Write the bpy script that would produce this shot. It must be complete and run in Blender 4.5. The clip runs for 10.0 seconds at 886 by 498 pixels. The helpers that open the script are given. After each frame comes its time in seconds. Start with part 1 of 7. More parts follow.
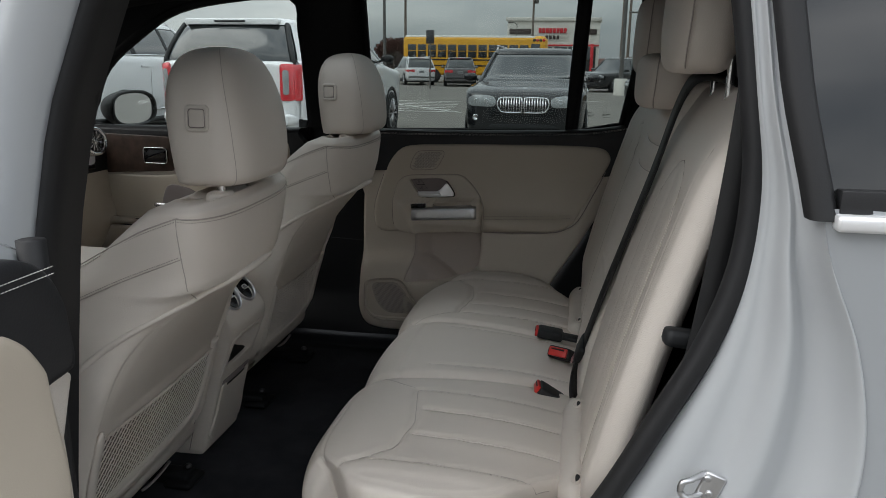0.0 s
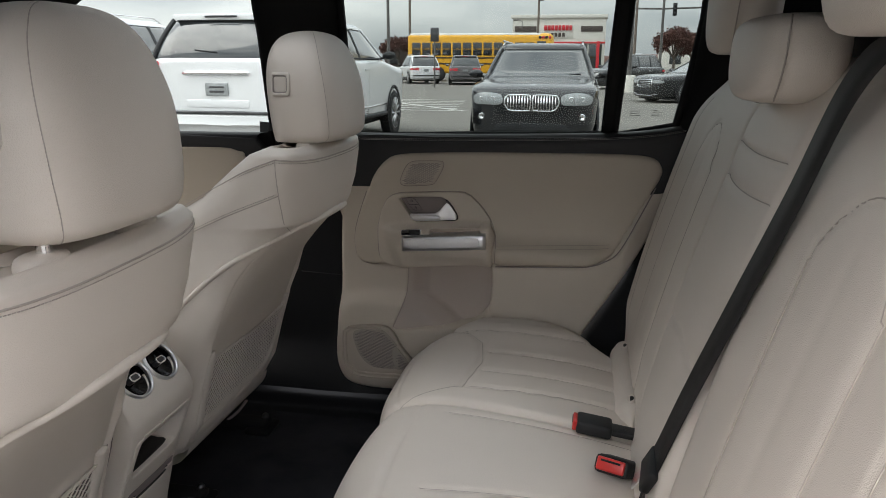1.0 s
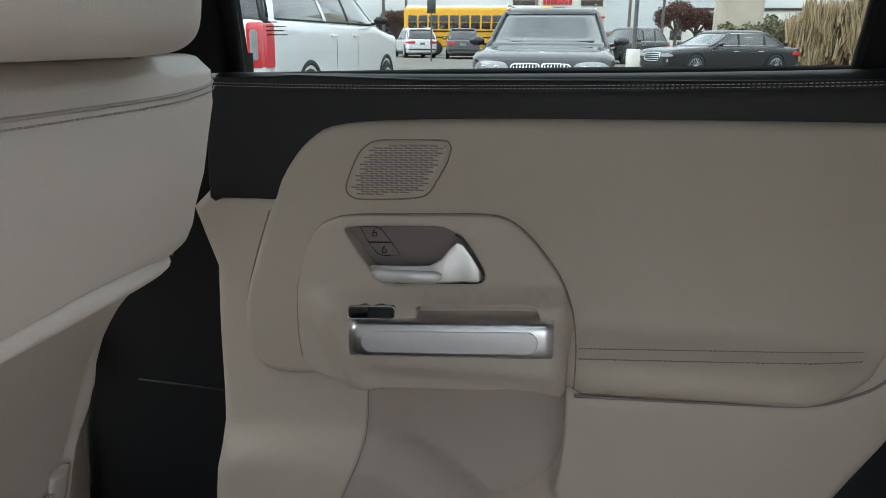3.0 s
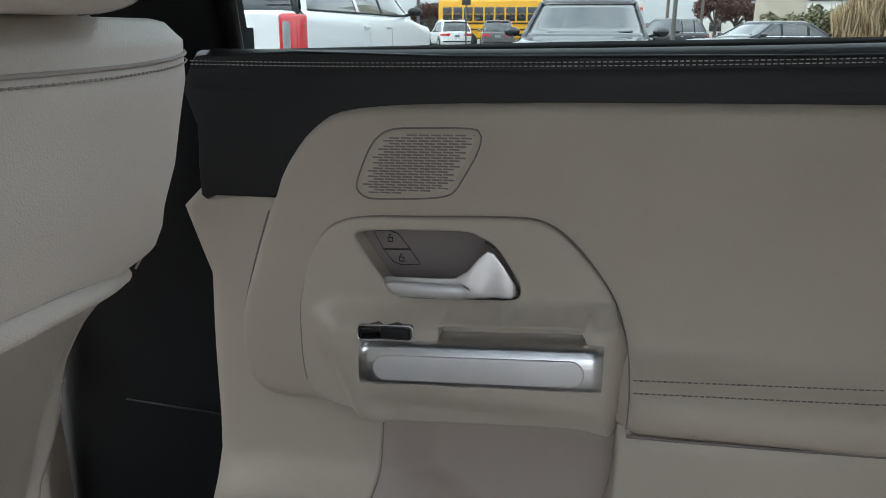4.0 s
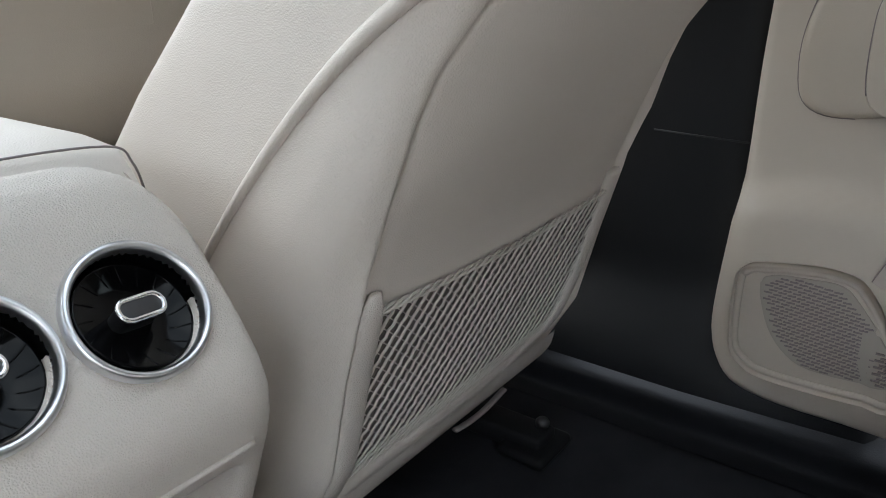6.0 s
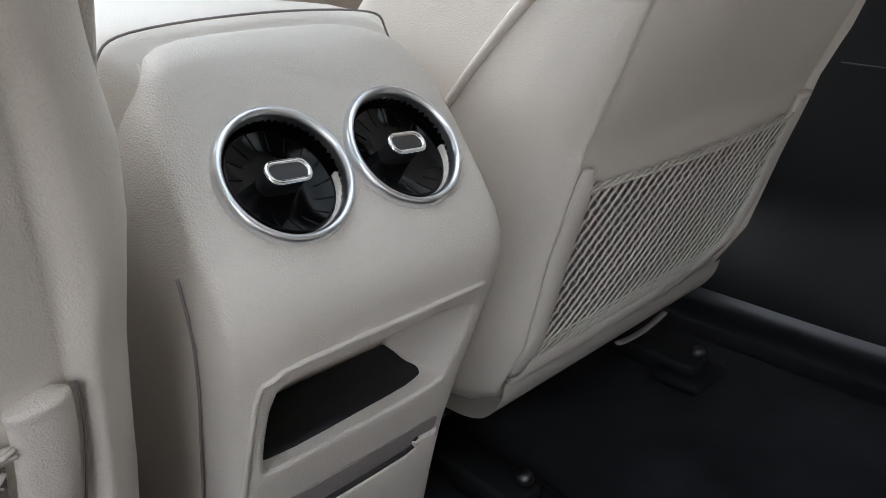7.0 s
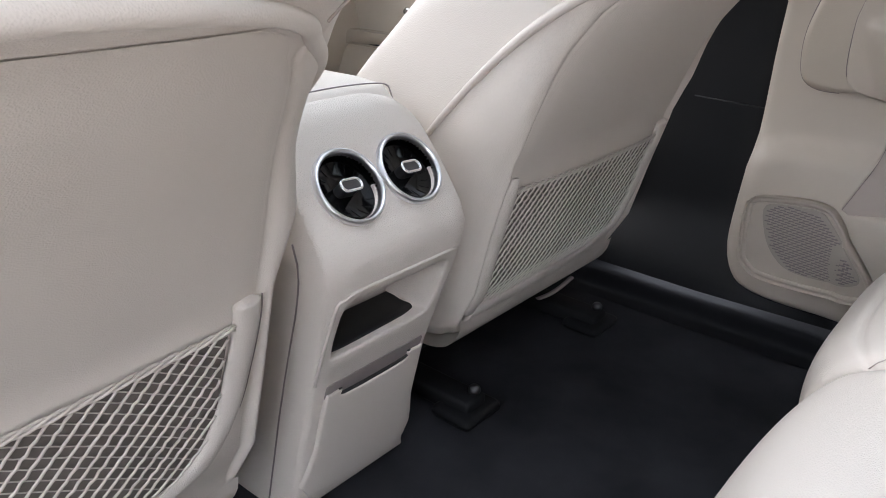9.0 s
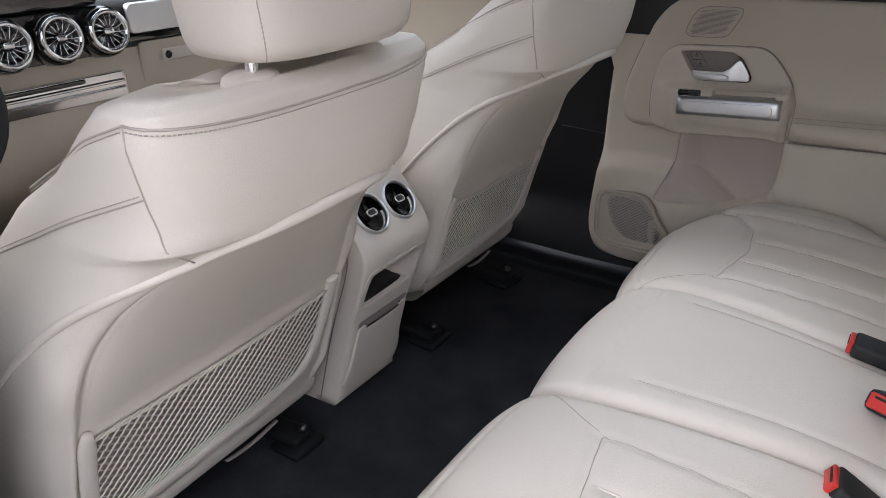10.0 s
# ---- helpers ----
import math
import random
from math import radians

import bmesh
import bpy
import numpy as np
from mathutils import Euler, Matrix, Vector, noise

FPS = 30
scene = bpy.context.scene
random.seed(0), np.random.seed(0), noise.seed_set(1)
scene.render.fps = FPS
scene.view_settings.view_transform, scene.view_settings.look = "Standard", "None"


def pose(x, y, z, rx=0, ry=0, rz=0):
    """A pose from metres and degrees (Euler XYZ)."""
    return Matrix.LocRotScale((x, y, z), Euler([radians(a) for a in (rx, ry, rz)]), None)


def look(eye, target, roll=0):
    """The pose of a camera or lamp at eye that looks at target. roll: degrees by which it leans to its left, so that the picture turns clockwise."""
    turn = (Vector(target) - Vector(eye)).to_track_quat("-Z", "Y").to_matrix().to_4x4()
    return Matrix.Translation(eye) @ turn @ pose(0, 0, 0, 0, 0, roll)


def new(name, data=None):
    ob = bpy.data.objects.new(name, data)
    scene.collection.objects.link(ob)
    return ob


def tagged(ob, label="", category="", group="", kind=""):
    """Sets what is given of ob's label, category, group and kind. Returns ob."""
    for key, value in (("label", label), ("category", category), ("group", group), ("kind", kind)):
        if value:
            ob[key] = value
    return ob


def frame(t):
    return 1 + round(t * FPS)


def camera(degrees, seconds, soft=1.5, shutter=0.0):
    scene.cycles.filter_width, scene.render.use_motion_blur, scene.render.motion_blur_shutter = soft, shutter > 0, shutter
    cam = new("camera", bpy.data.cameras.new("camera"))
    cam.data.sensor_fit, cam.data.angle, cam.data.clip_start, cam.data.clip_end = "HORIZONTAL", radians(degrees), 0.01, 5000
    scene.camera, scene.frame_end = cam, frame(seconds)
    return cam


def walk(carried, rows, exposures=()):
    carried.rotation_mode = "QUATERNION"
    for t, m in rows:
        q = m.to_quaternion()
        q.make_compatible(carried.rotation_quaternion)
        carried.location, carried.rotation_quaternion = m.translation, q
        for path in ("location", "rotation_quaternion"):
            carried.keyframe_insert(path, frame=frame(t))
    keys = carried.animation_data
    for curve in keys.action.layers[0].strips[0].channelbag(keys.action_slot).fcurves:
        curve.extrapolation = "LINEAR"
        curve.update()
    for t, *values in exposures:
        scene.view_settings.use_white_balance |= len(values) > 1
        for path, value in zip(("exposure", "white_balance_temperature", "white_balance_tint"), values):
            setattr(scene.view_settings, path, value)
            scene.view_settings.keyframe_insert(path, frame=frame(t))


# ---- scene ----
# The car's own axes: x to the rear of the car, y to its right side, z up from the ground.
cam = camera(62.2, 10.0, 0.8)
ROWS = [
    (0.0, (0.8138, -1.6427, 1.3880), (0.4676, 0.2645, 0.8960), 0.70),
    (0.5, (0.7847, -1.3639, 1.3750), (0.4246, 0.5415, 0.8840), 0.50),
    (1.0, (0.7285, -1.0876, 1.3520), (0.3658, 0.8153, 0.8570), 0.20),
    (1.5, (0.6643, -0.7925, 1.3270), (0.3003, 1.1122, 0.8340), 0.30),
    (2.0, (0.6112, -0.5012, 1.2760), (0.2448, 1.3999, 0.7730), 0.40),
    (2.5, (0.5530, -0.2202, 1.2280), (0.2162, 1.6809, 0.7060), 0.60),
    (2.7, (0.5335, -0.1241, 1.2200), (0.1920, 1.7698, 0.6730), 0.50),
    (3.8, (0.4936, 0.1168, 1.1900), (0.0914, 1.9932, 0.6270), 0.30),
    (4.0, (0.4944, 0.1128, 1.1890), (0.0587, 1.9784, 0.6160), 0.20),
    (4.5, (0.4571, 0.0705, 1.1680), (-0.1026, 1.8885, 0.5500), -0.10),
    (5.0, (0.3906, 0.0060, 1.1250), (-0.3684, 1.7303, 0.4540), -0.80),
    (5.5, (0.3660, -0.0633, 1.0400), (-0.6207, 1.5361, 0.3570), -1.50),
    (6.0, (0.3246, -0.1411, 0.9840), (-0.8121, 1.3431, 0.2740), -1.30),
    (6.2, (0.3191, -0.1688, 0.9730), (-0.8773, 1.2624, 0.2520), -1.50),
    (7.3, (0.3075, -0.2426, 0.9240), (-1.0666, 0.9841, 0.1460), -0.80),
    (7.5, (0.3068, -0.2437, 0.9230), (-1.0820, 0.9646, 0.1410), -0.80),
    (8.0, (0.3066, -0.2428, 0.9260), (-1.0734, 0.9674, 0.1330), -0.10),
    (8.5, (0.3717, -0.3122, 0.9650), (-0.9444, 0.9600, 0.1600), 0.70),
    (9.0, (0.4783, -0.4752, 1.0400), (-0.7218, 0.9145, 0.2490), 0.70),
    (9.5, (0.5706, -0.6931, 1.1520), (-0.5021, 0.7928, 0.3510), 0.20),
    (10.0, (0.7439, -0.9528, 1.3120), (-0.2552, 0.5522, 0.4550), -0.10),
]
EXPOSURES = [(0.0, 0.08, 6550, 10), (0.5, 0.65, 6700, 12), (1.0, 0.95, 6800, 14), (1.5, 0.8, 6750, 13), (2.5, 1.35, 6500, 11), (4.0, 1.55, 6200, 10), (5.0, 1.7, 6150, 13), (5.5, 1.95, 6200, 10), (6.2, 1.85, 6200, 10), (8.0, 1.92, 6400, 14), (9.0, 2.18, 6300, 16), (10.0, 1.55, 6400, 16)]
walk(cam, [(t, look(eye, target, roll)) for t, eye, target, roll in ROWS], EXPOSURES)

# ---- world and light: a bright overcast day ----
SUN_ELEVATION, SUN_AZIMUTH = 42.0, 208.0
world = bpy.data.worlds.new("overcast")
scene.world = world
world.use_nodes = True
wn, wl = world.node_tree.nodes, world.node_tree.links
wn.clear()
w_out = wn.new("ShaderNodeOutputWorld")
w_bg = wn.new("ShaderNodeBackground")
w_sky = wn.new("ShaderNodeTexSky")
w_sky.sky_type, w_sky.sun_disc = "NISHITA", False
w_sky.sun_elevation, w_sky.sun_rotation = radians(SUN_ELEVATION), radians(90 - SUN_AZIMUTH)
w_co = wn.new("ShaderNodeTexCoord")
w_map = wn.new("ShaderNodeMapping")
w_map.inputs["Scale"].default_value = (1.0, 1.0, 5.0)
w_noise = wn.new("ShaderNodeTexNoise")
w_noise.inputs["Scale"].default_value, w_noise.inputs["Detail"].default_value = 2.2, 7.0
w_ramp = wn.new("ShaderNodeValToRGB")
w_ramp.color_ramp.elements[0].position, w_ramp.color_ramp.elements[0].color = 0.34, (3.9, 4.35, 4.8, 1)
w_ramp.color_ramp.elements[1].position, w_ramp.color_ramp.elements[1].color = 0.66, (9.4, 9.6, 9.7, 1)
w_mix = wn.new("ShaderNodeMixRGB")
w_mix.inputs["Fac"].default_value = 0.9
w_bg.inputs["Strength"].default_value = 0.105
wl.new(w_co.outputs["Generated"], w_map.inputs["Vector"])
wl.new(w_map.outputs["Vector"], w_noise.inputs["Vector"])
wl.new(w_noise.outputs["Fac"], w_ramp.inputs["Fac"])
wl.new(w_sky.outputs["Color"], w_mix.inputs["Color1"])
wl.new(w_ramp.outputs["Color"], w_mix.inputs["Color2"])
# an overcast sky is brighter towards the zenith
w_sep = wn.new("ShaderNodeSeparateXYZ")
w_gain = wn.new("ShaderNodeMapRange")
w_gain.inputs["From Min"].default_value, w_gain.inputs["From Max"].default_value = 0.0, 0.85
w_gain.inputs["To Min"].default_value, w_gain.inputs["To Max"].default_value = 0.92, 3.0
w_mul = wn.new("ShaderNodeMixRGB")
w_mul.blend_type = "MULTIPLY"
w_mul.inputs["Fac"].default_value = 1.0
wl.new(w_co.outputs["Generated"], w_sep.inputs["Vector"])
wl.new(w_sep.outputs["Z"], w_gain.inputs["Value"])
wl.new(w_mix.outputs["Color"], w_mul.inputs["Color1"])
wl.new(w_gain.outputs["Result"], w_mul.inputs["Color2"])
wl.new(w_mul.outputs["Color"], w_bg.inputs["Color"])
wl.new(w_bg.outputs["Background"], w_out.inputs["Surface"])
sun = new("sun", bpy.data.lights.new("sun", "SUN"))
sun.data.energy, sun.data.angle, sun.data.color = 1.1, radians(50), (1.0, 0.975, 0.94)
_a, _e = radians(SUN_AZIMUTH), radians(SUN_ELEVATION)
sun.matrix_world = look((0, 0, 30), (-30 * math.cos(_e) * math.cos(_a), -30 * math.cos(_e) * math.sin(_a), 30 - 30 * math.sin(_e)))

# ---- materials ----
def material(name, color, rough=0.5, metal=0.0, bump=0.0, scale=200.0, vary=0.08, vary_scale=6.0, spec=0.5, coat=0.0, kind="noise", each=0.0, dist=0.001):
    """A principled surface with two scales of variation: broad stain and fine grain."""
    m = bpy.data.materials.new(name)
    m.use_nodes = True
    n, l = m.node_tree.nodes, m.node_tree.links
    p = n["Principled BSDF"]
    p.inputs["Metallic"].default_value = metal
    p.inputs["Specular IOR Level"].default_value = spec
    p.inputs["Coat Weight"].default_value = coat
    p.inputs["Coat Roughness"].default_value = 0.05
    co = n.new("ShaderNodeTexCoord")
    broad = n.new("ShaderNodeTexNoise")
    broad.inputs["Scale"].default_value, broad.inputs["Detail"].default_value = vary_scale, 4.0
    l.new(co.outputs["Object"], broad.inputs["Vector"])
    ramp = n.new("ShaderNodeValToRGB")
    c = np.array(color)
    lo, hi = np.clip(c * (1 - vary), 0, 1), np.clip(c * (1 + vary), 0, 1)
    ramp.color_ramp.elements[0].position, ramp.color_ramp.elements[1].position = 0.3, 0.7
    ramp.color_ramp.elements[0].color, ramp.color_ramp.elements[1].color = (*lo, 1), (*hi, 1)
    l.new(broad.outputs["Fac"], ramp.inputs["Fac"])
    out = ramp.outputs["Color"]
    if each:
        info = n.new("ShaderNodeObjectInfo")
        hsv = n.new("ShaderNodeHueSaturation")
        mr = n.new("ShaderNodeMapRange")
        mr.inputs["To Min"].default_value, mr.inputs["To Max"].default_value = 1 - each, 1 + each
        l.new(info.outputs["Random"], mr.inputs["Value"])
        l.new(mr.outputs["Result"], hsv.inputs["Value"])
        l.new(out, hsv.inputs["Color"])
        out = hsv.outputs["Color"]
    l.new(out, p.inputs["Base Color"])
    rr = n.new("ShaderNodeMapRange")
    rr.inputs["To Min"].default_value, rr.inputs["To Max"].default_value = max(rough - 0.06, 0.02), min(rough + 0.06, 1)
    fine = n.new("ShaderNodeTexVoronoi" if kind == "leather" else "ShaderNodeTexNoise")
    fine.inputs["Scale"].default_value = scale
    if kind == "leather":
        fine.feature = "SMOOTH_F1"
    else:
        fine.inputs["Detail"].default_value = 3.0
    l.new(co.outputs["Object"], fine.inputs["Vector"])
    l.new(broad.outputs["Fac"], rr.inputs["Value"])
    l.new(rr.outputs["Result"], p.inputs["Roughness"])
    if bump:
        b = n.new("ShaderNodeBump")
        b.inputs["Strength"].default_value, b.inputs["Distance"].default_value = bump, dist
        l.new(fine.outputs["Distance" if kind == "leather" else "Fac"], b.inputs["Height"])
        l.new(b.outputs["Normal"], p.inputs["Normal"])
    return m


def glass_material(name, tint, gloss_rough=0.02, reflect=1.0):
    m = bpy.data.materials.new(name)
    m.use_nodes = True
    n, l = m.node_tree.nodes, m.node_tree.links
    n.remove(n["Principled BSDF"])
    t, g, x, f = n.new("ShaderNodeBsdfTransparent"), n.new("ShaderNodeBsdfGlossy"), n.new("ShaderNodeMixShader"), n.new("ShaderNodeFresnel")
    t.inputs["Color"].default_value = (*tint, 1)
    g.inputs["Roughness"].default_value = gloss_rough
    g.inputs["Color"].default_value = (reflect, reflect, reflect, 1)
    f.inputs["IOR"].default_value = 1.5
    l.new(f.outputs["Fac"], x.inputs["Fac"])
    l.new(t.outputs["BSDF"], x.inputs[1])
    l.new(g.outputs["BSDF"], x.inputs[2])
    l.new(x.outputs["Shader"], n["Material Output"].inputs["Surface"])
    return m


CREAM = (0.67, 0.61, 0.55)
M = {
    "leather": material("cream_leather", CREAM, 0.46, bump=0.5, scale=900, vary=0.035, vary_scale=5, kind="leather", dist=0.0006),
    "leather_side": material("cream_vinyl", (0.655, 0.597, 0.537), 0.5, bump=0.45, scale=900, vary=0.03, kind="leather", dist=0.0006),
    "plastic": material("cream_plastic", (0.63, 0.575, 0.52), 0.46, bump=0.8, scale=1000, vary=0.03, kind="leather", dist=0.0007),
    # door cream darker than the seats': the far side's dimmer light is in it
    "panel": material("dimmed_cream_door_leather", (0.50, 0.44, 0.362), 0.5, bump=0.28, scale=640, vary=0.03, kind="leather", dist=0.0006),
    # darker copy of cream_plastic, with the far rear door's dim light in the colour
    "dimmed_door_plastic": material("dimmed_door_plastic", (0.53, 0.47, 0.397), 0.48, bump=0.22, scale=700, vary=0.03, dist=0.0004),
    # door plastic made pinker, and darker for the shade in the map pocket
    "shaded_pocket_plastic": material("shaded_pocket_plastic", (0.455, 0.392, 0.345), 0.6, bump=0.3, scale=900, vary=0.03, dist=0.0004),
    "satin": material("satin_metal", (0.78, 0.79, 0.81), 0.30, 1.0, vary=0.03),
    "taupe": material("taupe_plastic", (0.24, 0.205, 0.20), 0.5, bump=0.08, scale=900, vary=0.04),
    "grille": material("cream_speaker_grille", (0.40, 0.36, 0.31), 0.6, vary=0.03),
    "hole": material("dark_hole", (0.02, 0.02, 0.02), 0.8),
    "black_leather": material("black_leather", (0.011, 0.0115, 0.0135), 0.55, bump=0.3, scale=380, vary=0.15, kind="leather", dist=0.0006),
    "black_plastic": material("black_plastic", (0.0085, 0.0095, 0.011), 0.58, bump=0.15, scale=700, vary=0.2),
    "pillar_plastic": material("black_pillar_plastic", (0.0055, 0.0063, 0.0075), 0.6, bump=0.12, scale=600, vary=0.2, spec=0.3),
    "black_trim": material("black_trim", (0.0045, 0.005, 0.006), 0.65, bump=0.1, scale=500, vary=0.2, spec=0.25),
    "gloss_black": material("gloss_black", (0.006, 0.006, 0.007), 0.08, coat=1.0, vary=0.1),
    "carpet": material("black_carpet", (0.031, 0.032, 0.037), 0.95, bump=0.9, scale=1500, vary=0.35, vary_scale=9, spec=0.1, dist=0.003),
    "headliner": material("black_headliner", (0.022, 0.022, 0.024), 0.9, bump=0.3, scale=1200, vary=0.1, spec=0.1),
    "rubber": material("black_rubber_seal", (0.010, 0.010, 0.0115), 0.62, bump=0.2, scale=600, vary=0.25),
    "chrome": material("satin_chrome", (0.80, 0.80, 0.81), 0.22, 1.0, vary=0.03),
    "bright_chrome": material("bright_chrome", (0.86, 0.86, 0.87), 0.10, 1.0, vary=0.03),
    "brushed": material("brushed_aluminium", (0.80, 0.80, 0.81), 0.42, 0.5, vary=0.03, bump=0.05, scale=800),
    "vent_black": material("black_vent_plastic", (0.0022, 0.0022, 0.0025), 0.10, vary=0.1, spec=0.16),
    # the near car's white, greyed in the colour so it looks less lit
    "dimmed_near_paint": material("dimmed_car_paint", (0.31, 0.325, 0.34), 0.24, coat=1.0, vary=0.015),
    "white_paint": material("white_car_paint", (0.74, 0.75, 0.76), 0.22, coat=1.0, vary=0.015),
    # the same white again, greyed less so that the jamb looks lighter lit
    "dimmed_jamb_paint": material("dimmed_white_jamb_paint", (0.42, 0.435, 0.45), 0.33, coat=0.5, vary=0.02),
    "net": material("beige_net_cord", (0.60, 0.545, 0.495), 0.7, bump=0.5, scale=2600, vary=0.1, dist=0.0006),
    # dark tone standing in for the shade between the net's cords
    "net_shade": material("net_gap_shade", (0.17, 0.148, 0.132), 0.9, bump=0.3, scale=900, vary=0.06),
    "stitch": material("pale_stitch_thread", (0.44, 0.39, 0.35), 0.7, vary=0.05),
    "white_stitch": material("white_stitch_thread", (0.62, 0.60, 0.57), 0.7, vary=0.05),
    "belt": material("black_belt_webbing", (0.007, 0.007, 0.008), 0.55, bump=0.6, scale=1400, vary=0.15, dist=0.0008),
    "red": material("red_button_plastic", (0.62, 0.035, 0.03), 0.35, vary=0.06),
    "sill_plastic": material("black_sill_plastic", (0.007, 0.0078, 0.0095), 0.62, bump=0.2, scale=500, vary=0.25, spec=0.16),
    "steel": material("dark_steel", (0.10, 0.10, 0.105), 0.45, 1.0, vary=0.2, bump=0.1, scale=300),
    "zinc": material("zinc_steel", (0.62, 0.62, 0.63), 0.3, 1.0, vary=0.12, vary_scale=40, bump=0.1, scale=300),
    "wood": material("dark_wood_trim", (0.055, 0.035, 0.026), 0.4, bump=0.1, scale=120, vary=0.4, vary_scale=30),
    "concrete": material("worn_lot_concrete", (0.165, 0.156, 0.141), 0.85, bump=0.4, scale=60, vary=0.14, vary_scale=0.35, dist=0.01),
    "glass": glass_material("clear_glass", (0.80, 0.83, 0.82), reflect=0.3),
    "rear_glass": glass_material("green_tinted_glass", (0.64, 0.675, 0.665), reflect=0.3),
    "privacy_pane": material("dark_privacy_glass", (0.006, 0.006, 0.0065), 0.03, vary=0.1, spec=0.6, coat=0.6),
    "roof_tint": glass_material("added_roof_glass", (0.50, 0.515, 0.52)),
    "tint": glass_material("privacy_glass", (0.10, 0.11, 0.115)),
}


M.update({
    "black_paint": material("black_car_paint", (0.008, 0.009, 0.011), 0.2, coat=0.6, vary=0.1),
    "grey_paint": material("grey_car_paint", (0.13, 0.125, 0.13), 0.25, 0.3, coat=1.0, vary=0.05),
    "dark_glass": material("dark_car_glass", (0.018, 0.022, 0.024), 0.05, coat=1.0, vary=0.1),
    "tyre": material("tyre_rubber", (0.02, 0.02, 0.021), 0.8, bump=0.3, scale=80, vary=0.2),
    "rim": material("alloy_rim", (0.55, 0.55, 0.56), 0.3, 1.0, vary=0.1),
    "lamp": material("clear_lamp_glass", (0.27, 0.285, 0.29), 0.12, coat=1.0, vary=0.2, vary_scale=18),
    "red_lamp": material("red_lamp_glass", (0.55, 0.02, 0.03), 0.15, coat=1.0, vary=0.15, vary_scale=20),
    "yellow": material("school_bus_yellow", (0.72, 0.36, 0.02), 0.4, vary=0.06, vary_scale=2),
    "stucco": material("cream_stucco", (0.62, 0.60, 0.55), 0.9, bump=0.2, scale=30, vary=0.05, vary_scale=0.4),
    "brown": material("dark_brown_band", (0.06, 0.045, 0.04), 0.8, vary=0.1),
    "sign_red": material("red_sign_face", (0.55, 0.02, 0.03), 0.5, vary=0.05),
    "pole": material("weathered_pole_steel", (0.12, 0.115, 0.11), 0.6, 0.4, vary=0.2, vary_scale=3),
    "wood_pole": material("weathered_wood_pole", (0.16, 0.13, 0.11), 0.9, bump=0.4, scale=40, vary=0.25, vary_scale=3),
    "line": material("worn_white_line", (0.66, 0.65, 0.62), 0.8, vary=0.2, vary_scale=8),
    "bush": material("olive_shrub_leaf", (0.105, 0.10, 0.045), 0.8, vary=0.35, vary_scale=1.5),
    "reed": material("dry_reed", (0.36, 0.27, 0.16), 0.85, vary=0.3, vary_scale=1.2),
    "russet": material("russet_leaf", (0.10, 0.045, 0.035), 0.85, vary=0.3, vary_scale=1.0),
    "bark": material("grey_bark", (0.11, 0.09, 0.075), 0.95, bump=0.5, scale=30, vary=0.3),
    "pier": material("beige_concrete_pier", (0.42, 0.37, 0.30), 0.9, bump=0.2, scale=15, vary=0.1, vary_scale=0.6),
    "grass": material("dormant_grass", (0.20, 0.17, 0.09), 0.95, bump=0.5, scale=20, vary=0.3, vary_scale=0.5),
})



from mathutils import geometry


# ---- building kit ----
def empty(name, label, category, group="", kind="", at=(0, 0, 0)):
    ob = new(name)
    ob.location = at
    ob.empty_display_size = 0.05
    return tagged(ob, label, category, group, kind)


def part(name, bm, mat, parent=None, label="", smooth=True, angle=None):
    bmesh.ops.recalc_face_normals(bm, faces=bm.faces)
    me = bpy.data.meshes.new(name)
    for f in bm.faces:
        f.smooth = smooth
    if angle:
        for e in bm.edges:
            if len(e.link_faces) == 2 and e.calc_face_angle(0) > radians(angle):
                e.smooth = False
    bm.to_mesh(me)
    bm.free()
    me.materials.append(M[mat] if isinstance(mat, str) else mat)
    ob = new(name, me)
    if parent:
        ob.parent = parent
        if any(parent.location):
            ob.location = -parent.location if parent.parent is None else (0, 0, 0)
    return tagged(ob, label) if label else ob


def cr(pts, n=8, closed=False):
    """A smooth curve through the points."""
    p = np.array(pts, float)
    k = len(p)
    out = []
    for i in range(k if closed else k - 1):
        if closed:
            a, b, c, d = p[(i - 1) % k], p[i], p[(i + 1) % k], p[(i + 2) % k]
        else:
            a, b, c, d = p[max(i - 1, 0)], p[i], p[i + 1], p[min(i + 2, k - 1)]
        for s in np.arange(n) / n:
            out.append(0.5 * (2 * b + (c - a) * s + (2 * a - 5 * b + 4 * c - d) * s * s + (3 * b - a - 3 * c + d) * s ** 3))
    if not closed:
        out.append(p[-1])
    return np.array(out)


def lerp(x, xs, ys):
    return float(np.interp(x, xs, ys))


def smoothstep(a, b, x):
    t = np.clip((x - a) / (b - a), 0, 1)
    return t * t * (3 - 2 * t)


def skin(rows, around=False, cap=False, bm=None):
    """Quads over a grid of points; around closes each row on itself."""
    bm = bm or bmesh.new()
    vs = [[bm.verts.new(p) for p in row] for row in rows]
    m = len(vs[0])
    for a, b in zip(vs, vs[1:]):
        for j in range(m if around else m - 1):
            bm.faces.new((a[j], a[(j + 1) % m], b[(j + 1) % m], b[j]))
    if cap:
        bm.faces.new(vs[0][::-1])
        bm.faces.new(vs[-1])
    return bm


